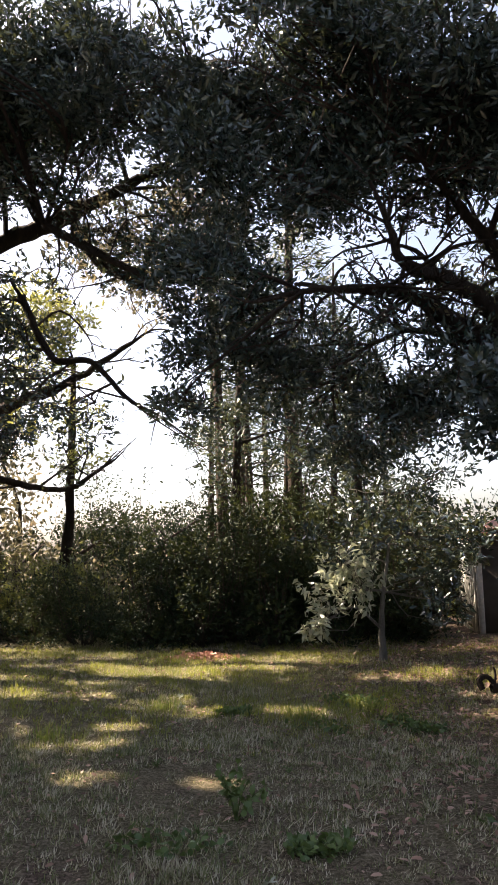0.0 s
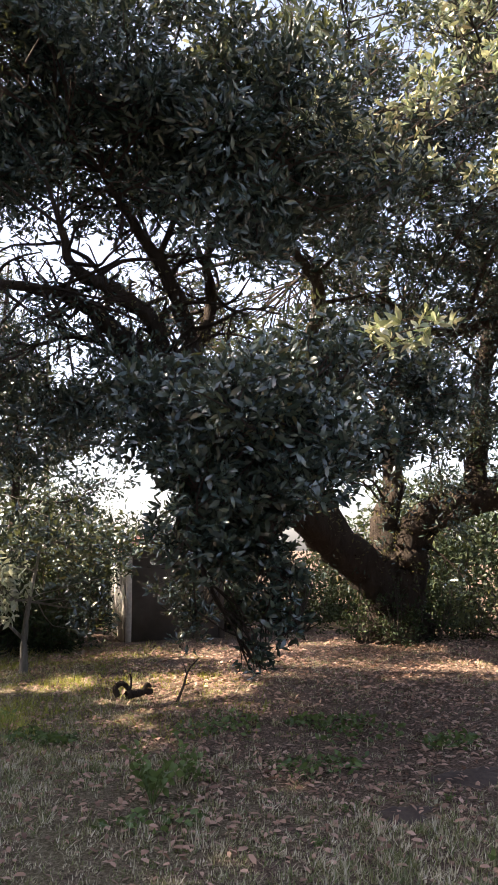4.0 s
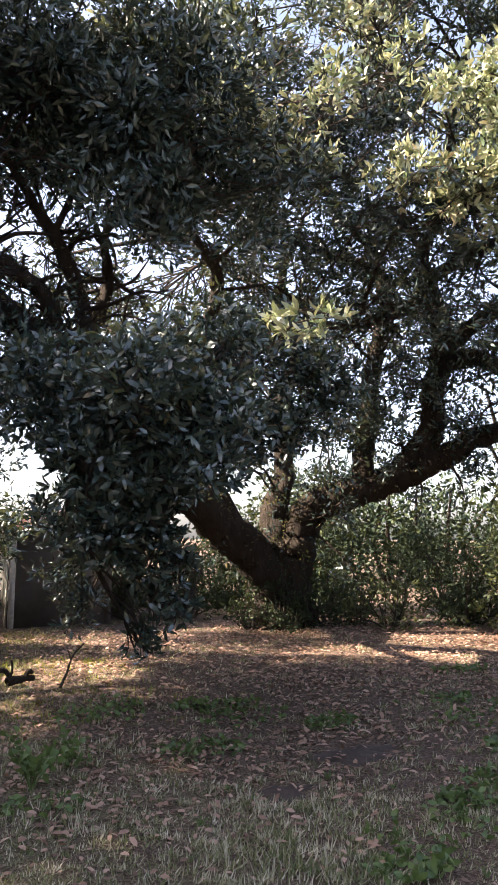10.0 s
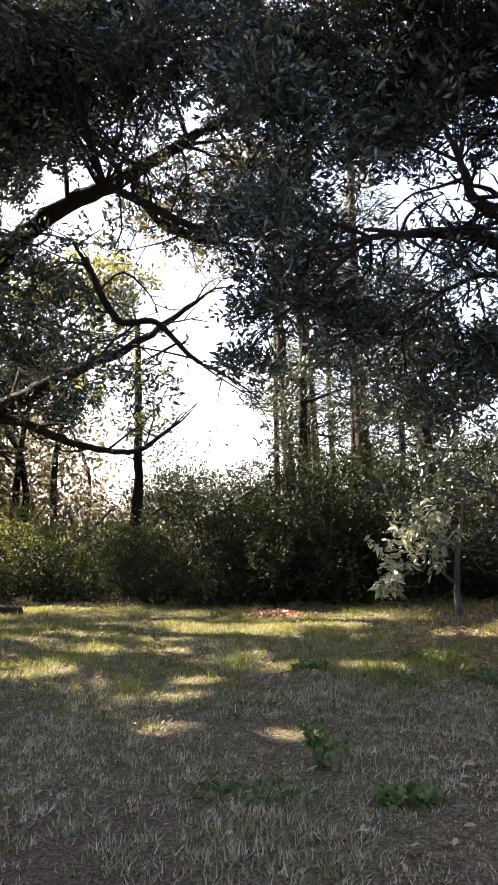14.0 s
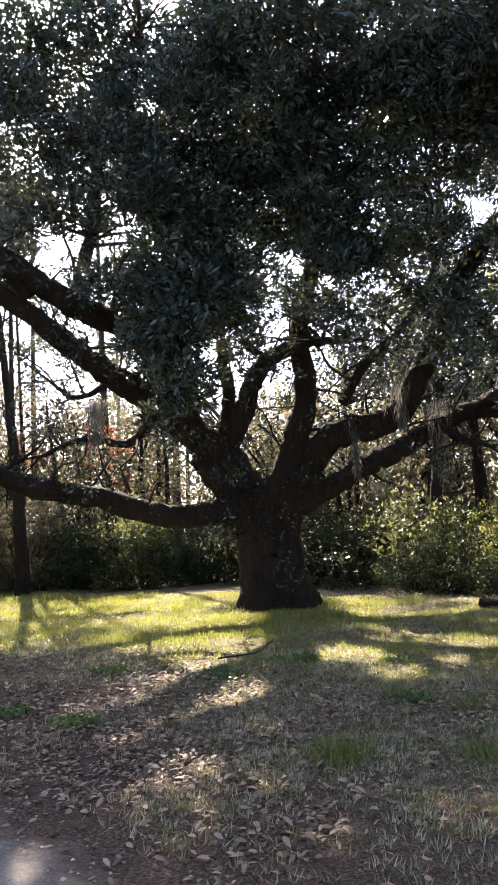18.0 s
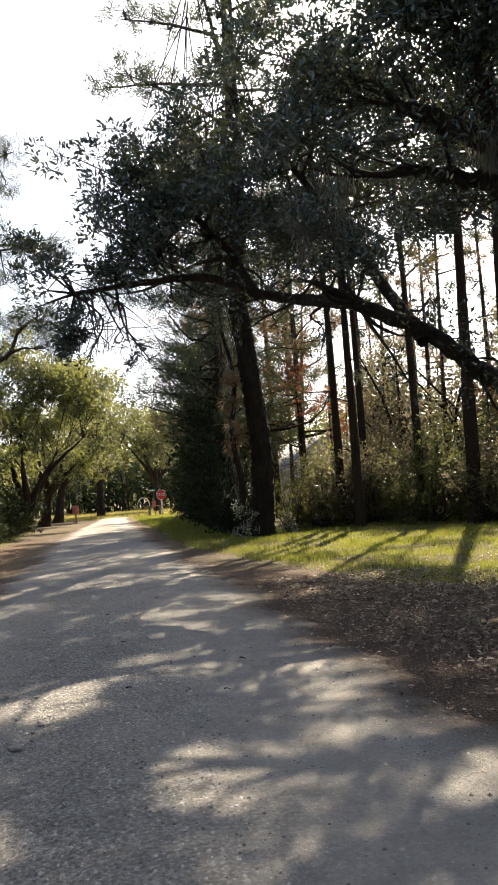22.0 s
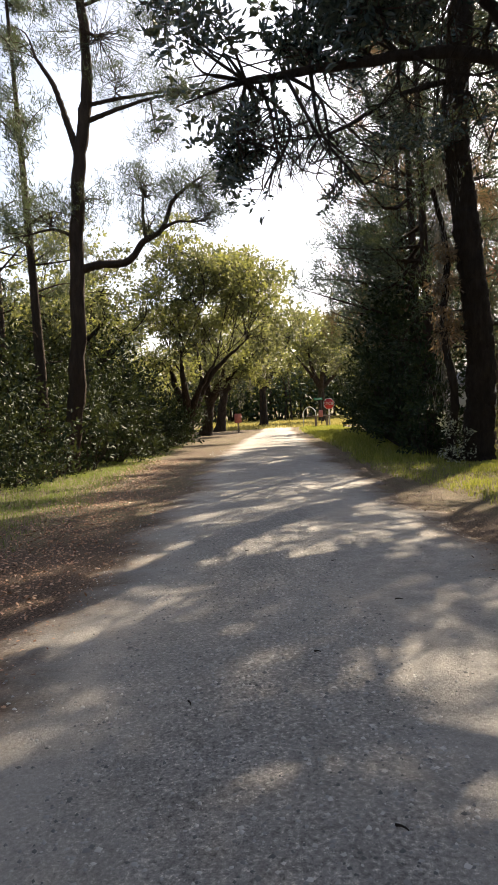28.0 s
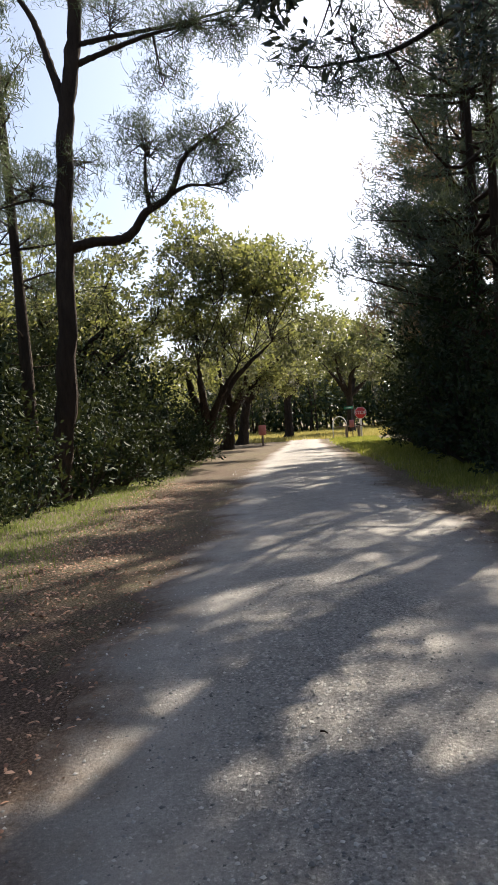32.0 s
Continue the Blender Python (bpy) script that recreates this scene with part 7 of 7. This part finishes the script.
for k, (x, y, s) in enumerate(spots):
    m = pose(x, y, float(height(x, y)), 0, 0, 67 * k) @ Matrix.Scale(s, 4)
    if k < 3:
        weeds[k].matrix_world = m
    else:
        copy_thing(weeds[k % 3], m)


# ---- low clover-like patches ----
def clover(k, x, y, r, n):
    rng = np.random.default_rng(650 + k)
    a, q = rng.uniform(0, 2 * math.pi, n), r * np.sqrt(rng.random(n))
    px, py = x + 1.5 * q * np.cos(a), y + q * np.sin(a)
    p = np.stack((px, py, height(px, py) + rng.uniform(0.0, 0.05, n)), -1)
    g = Geo()
    leaves(g, p, rng.standard_normal((n, 3)) * np.array([1, 1, 0.3]) + np.array([0, 0, 0.35]), rng.uniform(0.035, 0.075, n), 0.035, rng, True)
    tagged(part("clover_patch", g, M_WEED, None, "low patch of green clover-like leaves in the lawn", "stuff"), category="plant", group="clover patches")


rng = np.random.default_rng(640)
for k in range(46):
    x, y = (rng.uniform(2.6, 7.2), rng.uniform(2.2, 6.4)) if k < 30 else (rng.uniform(-7, 2), rng.uniform(3.6, 8.0))
    clover(k, x, y, rng.uniform(0.1, 0.3), int(rng.uniform(60, 170)))


# ---- grass, fallen leaves, stones ----
def patchy(x, y, s, seed):
    """Smooth patchy values from 0 to 1."""
    v = sum(np.sin(x * a * s + y * b * s + p) for a, b, p in ((1.0, 0.6, seed), (-0.7, 1.3, seed * 2.1), (1.9, -1.1, seed * 0.7), (0.4, 2.3, seed * 1.3), (2.7, 1.9, seed * 3.1)))
    return np.clip(0.5 + v / 5.0, 0, 1)


def grass(name, label, x0, x1, y0, y1, n, hgt, wid, mat, seed, keep, bend=0.5, tuft=1, spread=0.0):
    rng = np.random.default_rng(seed)
    x, y = rng.uniform(x0, x1, n // tuft), rng.uniform(y0, y1, n // tuft)
    ok = rng.random(n // tuft) < keep(x, y)
    x, y = np.repeat(x[ok], tuft), np.repeat(y[ok], tuft)
    n = len(x)
    ang, far = rng.uniform(0, 2 * math.pi, n), spread * np.sqrt(rng.random(n))
    x, y = x + far * np.cos(ang), y + far * np.sin(ang)
    z = height(x, y) - 0.005
    p = np.stack((x, y, z), -1)
    L = hgt * rng.uniform(0.4, 1.25, n) * (0.6 + 0.8 * patchy(x, y, 2.2, seed))
    a = ang + rng.normal(0, 0.9, n)
    lean = rng.uniform(0.1, 1.0, n) * bend
    side = np.stack((-np.sin(a + 0.5), np.cos(a + 0.5), np.zeros(n)), -1) * (wid * rng.uniform(0.6, 1.3, n))[:, None]
    out = np.stack((np.cos(a), np.sin(a), np.zeros(n)), -1)
    t = p + out * (L * lean)[:, None] + np.array([0, 0, 1.0]) * (L * (1 - 0.45 * lean))[:, None]
    v = np.stack((p - side, p + side, t), 1).reshape(-1, 3)
    g = Geo()
    g.add(v, np.arange(3 * n).reshape(-1, 3))
    tagged(part(name, g, mat, None, label, "stuff"), category="grass")


BARE = ((3.77, 4.24, 0.34, 0.2), (2.89, 3.85, 0.2, 0.14))


def bare(x, y):
    """Nought on the two spots of naked soil."""
    return np.prod([((x - a) / (r * 1.1)) ** 2 + ((y - b) / (q * 1.3)) ** 2 > 1 for a, b, r, q in BARE], axis=0)


def lawn_keep(x, y):
    d = np.hypot(x, y)
    east = np.clip((x - 0.5) / 3.0, 0, 1) * np.clip((y - 3.4 + 0.15 * x) / 1.2, 0.0, 1)
    west = np.clip((-x - 3.4) / 3.0, 0, 1) * np.clip((6.4 + 0.1 * np.minimum(0, x + 6) - y) / 1.2, 0, 1)
    edge = np.clip((y - road_mid(x)[0] - road_mid(x)[1] - 0.1) / 1.0, 0.0, 1)
    return np.clip(5.5 / d, 0.12, 1.0) * edge * (0.25 + 1.1 * patchy(x, y, 1.3, 2.0)) * (1 - 0.8 * east) * (1 - 0.9 * west) * bare(x, y)


grass("grass", "dry lawn grass, straw and green blades mixed", -13, 9, 0.0, 13.5, 1250000, 0.052, 0.0042, M_GRASS, 61, lawn_keep, 1.1, 12, 0.04)
grass("grass", "sunlit grass at the far edge of the lawn", -28, -7, 2.6, 13, 150000, 0.09, 0.008, M_GRASS_SUN, 62, lambda x, y: np.clip((y - 2.6 - 0.13 * np.maximum(0, 21 + x) - 0.9 * np.maximum(0, x + 11)) / 0.5, 0, 1) * (0.4 + 0.6 * patchy(x, y, 1.1, 4.0)))
grass("grass", "grass verge west of the lane", -44, -9, -6.5, -2.2, 70000, 0.08, 0.008, M_TUFT, 63, lambda x, y: np.clip((-y - 2.7) / 1.2, 0, 1) * np.clip((-x - 9) / 6, 0, 1))
grass("grass", "green verge beside the thicket", -62, -25, 2.2, 6.5, 46000, 0.14, 0.016, M_GRASS_SUN, 64, lambda x, y: np.clip((y - road_mid(x)[0] - road_mid(x)[1] - 0.3) / 0.8, 0, 1))
grass("grass", "bright field beyond the lane's end", -110, -62, -4, 16, 36000, 0.22, 0.05, M_FIELD, 65, lambda x, y: np.ones_like(x))
grass("grass", "greener grass in the middle of the lawn", -9, 4.5, 5.6, 12.2, 150000, 0.08, 0.0045, M_GRASS_SUN, 66, lambda x, y: np.clip((y - 5.6) / 1.6, 0, 1) * np.clip((4.2 - x) / 3, 0, 1) * (0.15 + 0.8 * patchy(x, y, 1.5, 6.0)), 0.9, 10, 0.06)
for k, (x, y, s, n) in enumerate(((-3.1, 4.05, 0.24, 260), (-2.3, 4.45, 0.2, 160), (-2.9, 5.5, 0.16, 90), (-3.6, 5.6, 0.16, 90), (-0.9, 7.4, 0.2, 120), (0.4, 6.9, 0.18, 120), (1.0, 7.3, 0.18, 90), (-1.7, 6.3, 0.18, 100))):
    rng = np.random.default_rng(700 + k)
    g = Geo()
    p = np.stack((x + rng.normal(0, s * 0.45, n), y + rng.normal(0, s * 0.45, n), np.full(n, -0.01) + height(x, y)), -1)
    leaves(g, p, np.array([0, 0, 1.0]) + rng.standard_normal((n, 3)) * 0.35, s * rng.uniform(0.4, 1.0, n), 0.007, rng, True)
    tagged(part("grass_tuft", g, M_TUFT, None, "bright green tuft of taller grass", "stuff"), category="grass", group="grass tufts")


def litter(name, label, x0, x1, y0, y1, n, size, seed, keep, mat=M_LITTER):
    rng = np.random.default_rng(seed)
    x, y = rng.uniform(x0, x1, n), rng.uniform(y0, y1, n)
    ok = rng.random(n) < keep(x, y)
    x, y = x[ok], y[ok]
    n = len(x)
    p = np.stack((x, y, height(x, y) + rng.uniform(0.008, 0.03, n)), -1)
    w = rng.standard_normal((n, 3)) * np.array([1, 1, 0.2])
    g = Geo()
    L = size * rng.uniform(0.5, 1.2, n)
    way = unit(w)
    side = unit(np.stack((-way[:, 1], way[:, 0], rng.normal(0, 0.35, n)), -1))
    up = np.cross(way, side)
    i = np.arange(n)[:, None] * 6
    rows = ((0, 0, 0), (0.3, 0.2, 0.1), (0.3, -0.2, 0.1), (0.7, 0.2, 0.12), (0.7, -0.2, 0.12), (1, 0, 0.02))
    v = np.stack([p + L[:, None] * (way * a + side * s + up * h) for a, s, h in rows], 1).reshape(-1, 3)
    g.add(v, i + np.array([[0, 2, 1]]))
    g.add(np.zeros((0, 3)), i - 6 * n + np.array([[1, 2, 4, 3]]))
    g.add(np.zeros((0, 3)), i - 6 * n + np.array([[3, 4, 5]]))
    tagged(part(name, g, mat, None, label, "stuff"), category="leaf litter")


litter("fallen_leaves", "brown and pinkish fallen leaves under the great oak", 0.3, 10, 1.0, 12, 46000, 0.062, 81, lambda x, y: np.clip((x - 0.2) / 2.5, 0, 1) * (0.35 + 0.65 * patchy(x, y, 1.4, 7.0)) * (0.45 + 0.55 * bare(x, y)) * np.clip((y - 3.0 + (x - 3) * 0.1) / 1.2, 0.08, 1))
litter("fallen_leaves", "scattered dry leaves on the lawn", -14, 3, 2.0, 13, 26000, 0.05, 82, lambda x, y: 0.1 + 0.5 * patchy(x, y, 1.0, 3.0))
litter("fallen_leaves", "dry leaves and needles along the lane's edge", -34, -2, 1.6, 5.5, 16000, 0.042, 83, lambda x, y: np.clip(1 - np.abs(y - np.where(x < -12, 2.4, 3.0)) / np.where(x < -12, 0.7, 1.6), 0, 1), M_LITTER_DRY)
litter("fallen_leaves", "rusty leaves along the west verge", -30, -2, -4.2, -1.2, 34000, 0.046, 84, lambda x, y: np.clip(1 - np.abs(y + 2.5) / 1.2, 0, 1), M_LITTER_RUST)


litter("fallen_leaves", "dry curled leaves on the bare ground beside the lane", -12.5, -2.4, 2.0, 7.2, 26000, 0.062, 85, lambda x, y: np.clip((y - road_mid(x)[0] - road_mid(x)[1] + 0.1) / 0.6, 0, 1) * np.clip((6.6 + 0.1 * np.minimum(0, x + 6) - y) / 1.2, 0, 1) * (0.3 + 0.7 * patchy(x, y, 1.2, 5.0)), M_LITTER_DRY)


def stones(name, label, x0, x1, y0, y1, n, lo, hi, seed):
    rng = np.random.default_rng(seed)
    x = rng.uniform(x0, x1, n)
    y = rng.uniform(y0, y1, n)
    s = lo + (hi - lo) * rng.random(n) ** 3
    base = np.array([(1, 0, 0), (0, 1, 0), (-1, 0, 0), (0, -1, 0), (0, 0, 0.7), (0, 0, -0.4)])
    v = base[None] * s[:, None, None] * rng.uniform(0.6, 1.3, (n, 6, 1))
    a = rng.uniform(0, 6.28, n)
    ca, sa = np.cos(a)[:, None], np.sin(a)[:, None]
    vx, vy = v[:, :, 0] * ca - v[:, :, 1] * sa, v[:, :, 0] * sa + v[:, :, 1] * ca
    u = np.clip((y - 0.25) / 4.1 + 0.5, 0, 1)
    z = 0.012 + 0.03 * np.sin(u * math.pi) - 0.012 * (np.exp(-((u - 0.27) / 0.08) ** 2) + np.exp(-((u - 0.73) / 0.08) ** 2))
    P = np.stack((vx + x[:, None], vy + y[:, None], v[:, :, 2] + z[:, None]), -1).reshape(-1, 3)
    i = np.arange(n)[:, None] * 6
    g = Geo()
    g.add(P, np.concatenate([i + np.array([f]) for f in ((0, 1, 4), (1, 2, 4), (2, 3, 4), (3, 0, 4))]))
    tagged(part(name, g, M_STONE, None, label, "stuff"), category="gravel")


stones("gravel", "loose grey gravel on the lane", -18, -2.5, -1.7, 2.2, 9000, 0.003, 0.012, 91)
stones("gravel", "loose grey gravel along the middle of the lane", -17, -3, -1.0, 0.7, 19000, 0.003, 0.015, 92)
stones("gravel", "scattered larger stones on the lane", -16, -2.6, -1.6, 2.2, 2600, 0.006, 0.017, 94)
stones("gravel", "fine loose gravel far along the lane", -34, -18, -1.4, 2.2, 4000, 0.005, 0.016, 93)


# ---- single things that stand out on the ground ----
def soil_spot(k, x, y, rx, ry):
    rng = np.random.default_rng(710 + k)
    a = np.linspace(0, 2 * math.pi, 24, endpoint=False)
    rows = []
    for f, h in ((1.15, -0.012), (0.8, 0.012), (0.4, 0.022)):
        w = f * (1 + 0.1 * rng.standard_normal(24) + 0.22 * np.sin(3 * a + k) + 0.15 * np.sin(5 * a + 1))
        px, py = x + rx * w * np.cos(a), y + ry * w * np.sin(a)
        rows.append(np.stack((px, py, height(px, py) + h + 0.006 * rng.standard_normal(24)), -1))
    v = np.vstack(rows + [[(x, y, float(height(x, y)) + 0.02)]])
    g = Geo()
    g.add(v, [(24 * r + j, 24 * r + (j + 1) % 24, 24 * r + 24 + (j + 1) % 24, 24 * r + 24 + j) for r in (0, 1) for j in range(24)])
    g.add(np.zeros((0, 3)), np.array([(48 + j, 48 + (j + 1) % 24, 72) for j in range(24)]) - 73)
    tagged(part("bare_soil", g, M_SOIL, None, "spot of dark bare soil in the leaf litter", "stuff", smooth=True), category="soil")


for k, (x, y, rx, ry) in enumerate(BARE):
    soil_spot(k, x, y, rx, ry)


def big_leaf(k, x, y, size, mat, label, turn):
    """A lobed, curled leaf lying in the grass."""
    rng = np.random.default_rng(720 + k)
    a = np.linspace(0, 2 * math.pi, 30, endpoint=False)
    w = 0.5 * size * (0.72 + 0.28 * np.cos(5 * a)) * (1 + 0.08 * rng.standard_normal(30))
    v = [(0, 0, 0.0)]
    for f in (0.55, 1.0):
        v += [(f * q * math.cos(b), f * q * math.sin(b), f * f * 0.3 * q * (0.5 + math.sin(2 * b + k))) for q, b in zip(w, a)]
    g = Geo()
    g.add(v, [(0, 1 + j, 1 + (j + 1) % 30) for j in range(30)])
    g.add(np.zeros((0, 3)), np.array([(1 + j, 31 + j, 31 + (j + 1) % 30, 1 + (j + 1) % 30) for j in range(30)]) - 61)
    root = thing("fallen_leaf", (0, 0, 0), label, "leaf", "large fallen leaves")
    part("blade", g, mat, root, smooth=True)
    st = Geo()
    tube(st, [(-0.1 * size, 0, 0.004), (-0.5 * size, 0.04 * size, 0.012), (-0.85 * size, 0.1 * size, 0.004)], (0.003, 0.0025, 0.002), 4)
    part("stem", st, mat, root)
    root.matrix_world = pose(x, y, float(height(x, y)) + 0.035, 24, -12, turn)


for k, (x, y, q) in enumerate(((4.8, 2.63, 0.17), (3.65, 1.8, 0.09), (3.9, 3.3, 0.08), (4.35, 2.75, 0.08), (2.75, 2.9, 0.08))):
    big_leaf(k, x, y, q, M_LITTER if k > 1 else M_PINK_LEAF, "large curled pinkish-brown leaf lying in the grass", 75 * k)
for k, (x, y, q) in enumerate(((-0.8, 7.95, 0.09), (-0.74, 7.49, 0.09), (-1.11, 7.37, 0.08), (-1.05, 7.5, 0.06), (0.25, 3.4, 0.07), (0.05, 3.55, 0.08))):
    big_leaf(10 + k, x, y, q, M_LEAF_PALE, "pale whitish leaf lying in the grass", 50 * k)


def leaf_pile(x, y):
    rng = np.random.default_rng(740)
    n = 420
    p = rng.normal(0, 1, (n, 2)) * np.array([0.3, 0.12])
    z = 0.1 * np.exp(-(p[:, 0] / 0.35) ** 2 - (p[:, 1] / 0.15) ** 2) * rng.random(n)
    g = Geo()
    L = rng.uniform(0.05, 0.1, n)
    leaves(g, np.stack((x + p[:, 0], y + p[:, 1], height(x, y) + 0.01 + z), -1), rng.standard_normal((n, 3)) * np.array([1, 1, 0.35]), L, L * 0.45, rng, True)
    tagged(part("leaf_pile", g, M_PINK_LEAF, None, "low pile of reddish fallen leaves at the lawn's edge", "stuff"), category="leaf litter")


leaf_pile(-0.82, 11.0)


def rock(k, x, y, size, z=None):
    rng = np.random.default_rng(750 + k)
    bm = bmesh.new()
    bmesh.ops.create_icosphere(bm, subdivisions=1, radius=0.5 * size)
    squash = rng.uniform(0.7, 1.25, 3) * np.array([1.2, 0.9, 0.45])
    for v in bm.verts:
        n = rng.uniform(0.75, 1.2)
        v.co = Vector((v.co.x * squash[0] * n, v.co.y * squash[1] * n, v.co.z * squash[2] * n))
    me = bpy.data.meshes.new("stone")
    bm.to_mesh(me)
    bm.free()
    me.materials.append(M_ROCK)
    ob = new("stone", me)
    ob.matrix_world = pose(x, y, (float(height(x, y)) if z is None else z) + 0.14 * size, 0, 0, 40 * k)
    tagged(ob, "grey rounded stone lying in the grass" if z is None else "loose pale grey stone on the gravel lane", "stone", "loose stones")


rock(0, 5.94, 2.97, 0.15)
for k, (x, y, q) in enumerate(((-5.9, -0.34, 0.05), (-5.49, -0.45, 0.085), (-5.78, -0.38, 0.04), (-6.56, -0.74, 0.05), (-6.78, -0.63, 0.04), (-6.64, -0.41, 0.04), (-5.6, -0.2, 0.035), (-5.7, -0.62, 0.04), (-6.1, -0.5, 0.04))):
    rock(1 + k, x, y, q, 0.035)


def twig(k, x, y, L):
    rng = np.random.default_rng(770 + k)
    a = rng.uniform(0, math.pi)
    d = np.array([math.cos(a), math.sin(a), 0])
    g = Geo()
    q = np.array([x, y, 0.048])
    tube(g, smooth_line([q - d * L / 2, q + np.array([-d[1], d[0], 0]) * L * 0.04 + (0, 0, 0.004), q + d * L / 2], 6), np.linspace(0.006, 0.003, 6), 5, 0.08, rng)
    tagged(part("fallen_twig", g, M_BARK, None, "short dark fallen twig on the gravel lane"), category="twig", group="fallen twigs")


for k, (x, y, L) in enumerate(((-7.29, 0.63, 0.1), (-6.57, 0.24, 0.07), (-7.11, 1.2, 0.13), (-7.46, 1.11, 0.05), (-8.4, 0.3, 0.09), (-6.2, 0.9, 0.08), (-9.6, -0.5, 0.1), (-12.9, 0.6, 0.08), (-13.6, -0.2, 0.07), (-11.4, 0.9, 0.1), (-10.3, 0.2, 0.07))):
    twig(k, x, y, 0.6 * L)
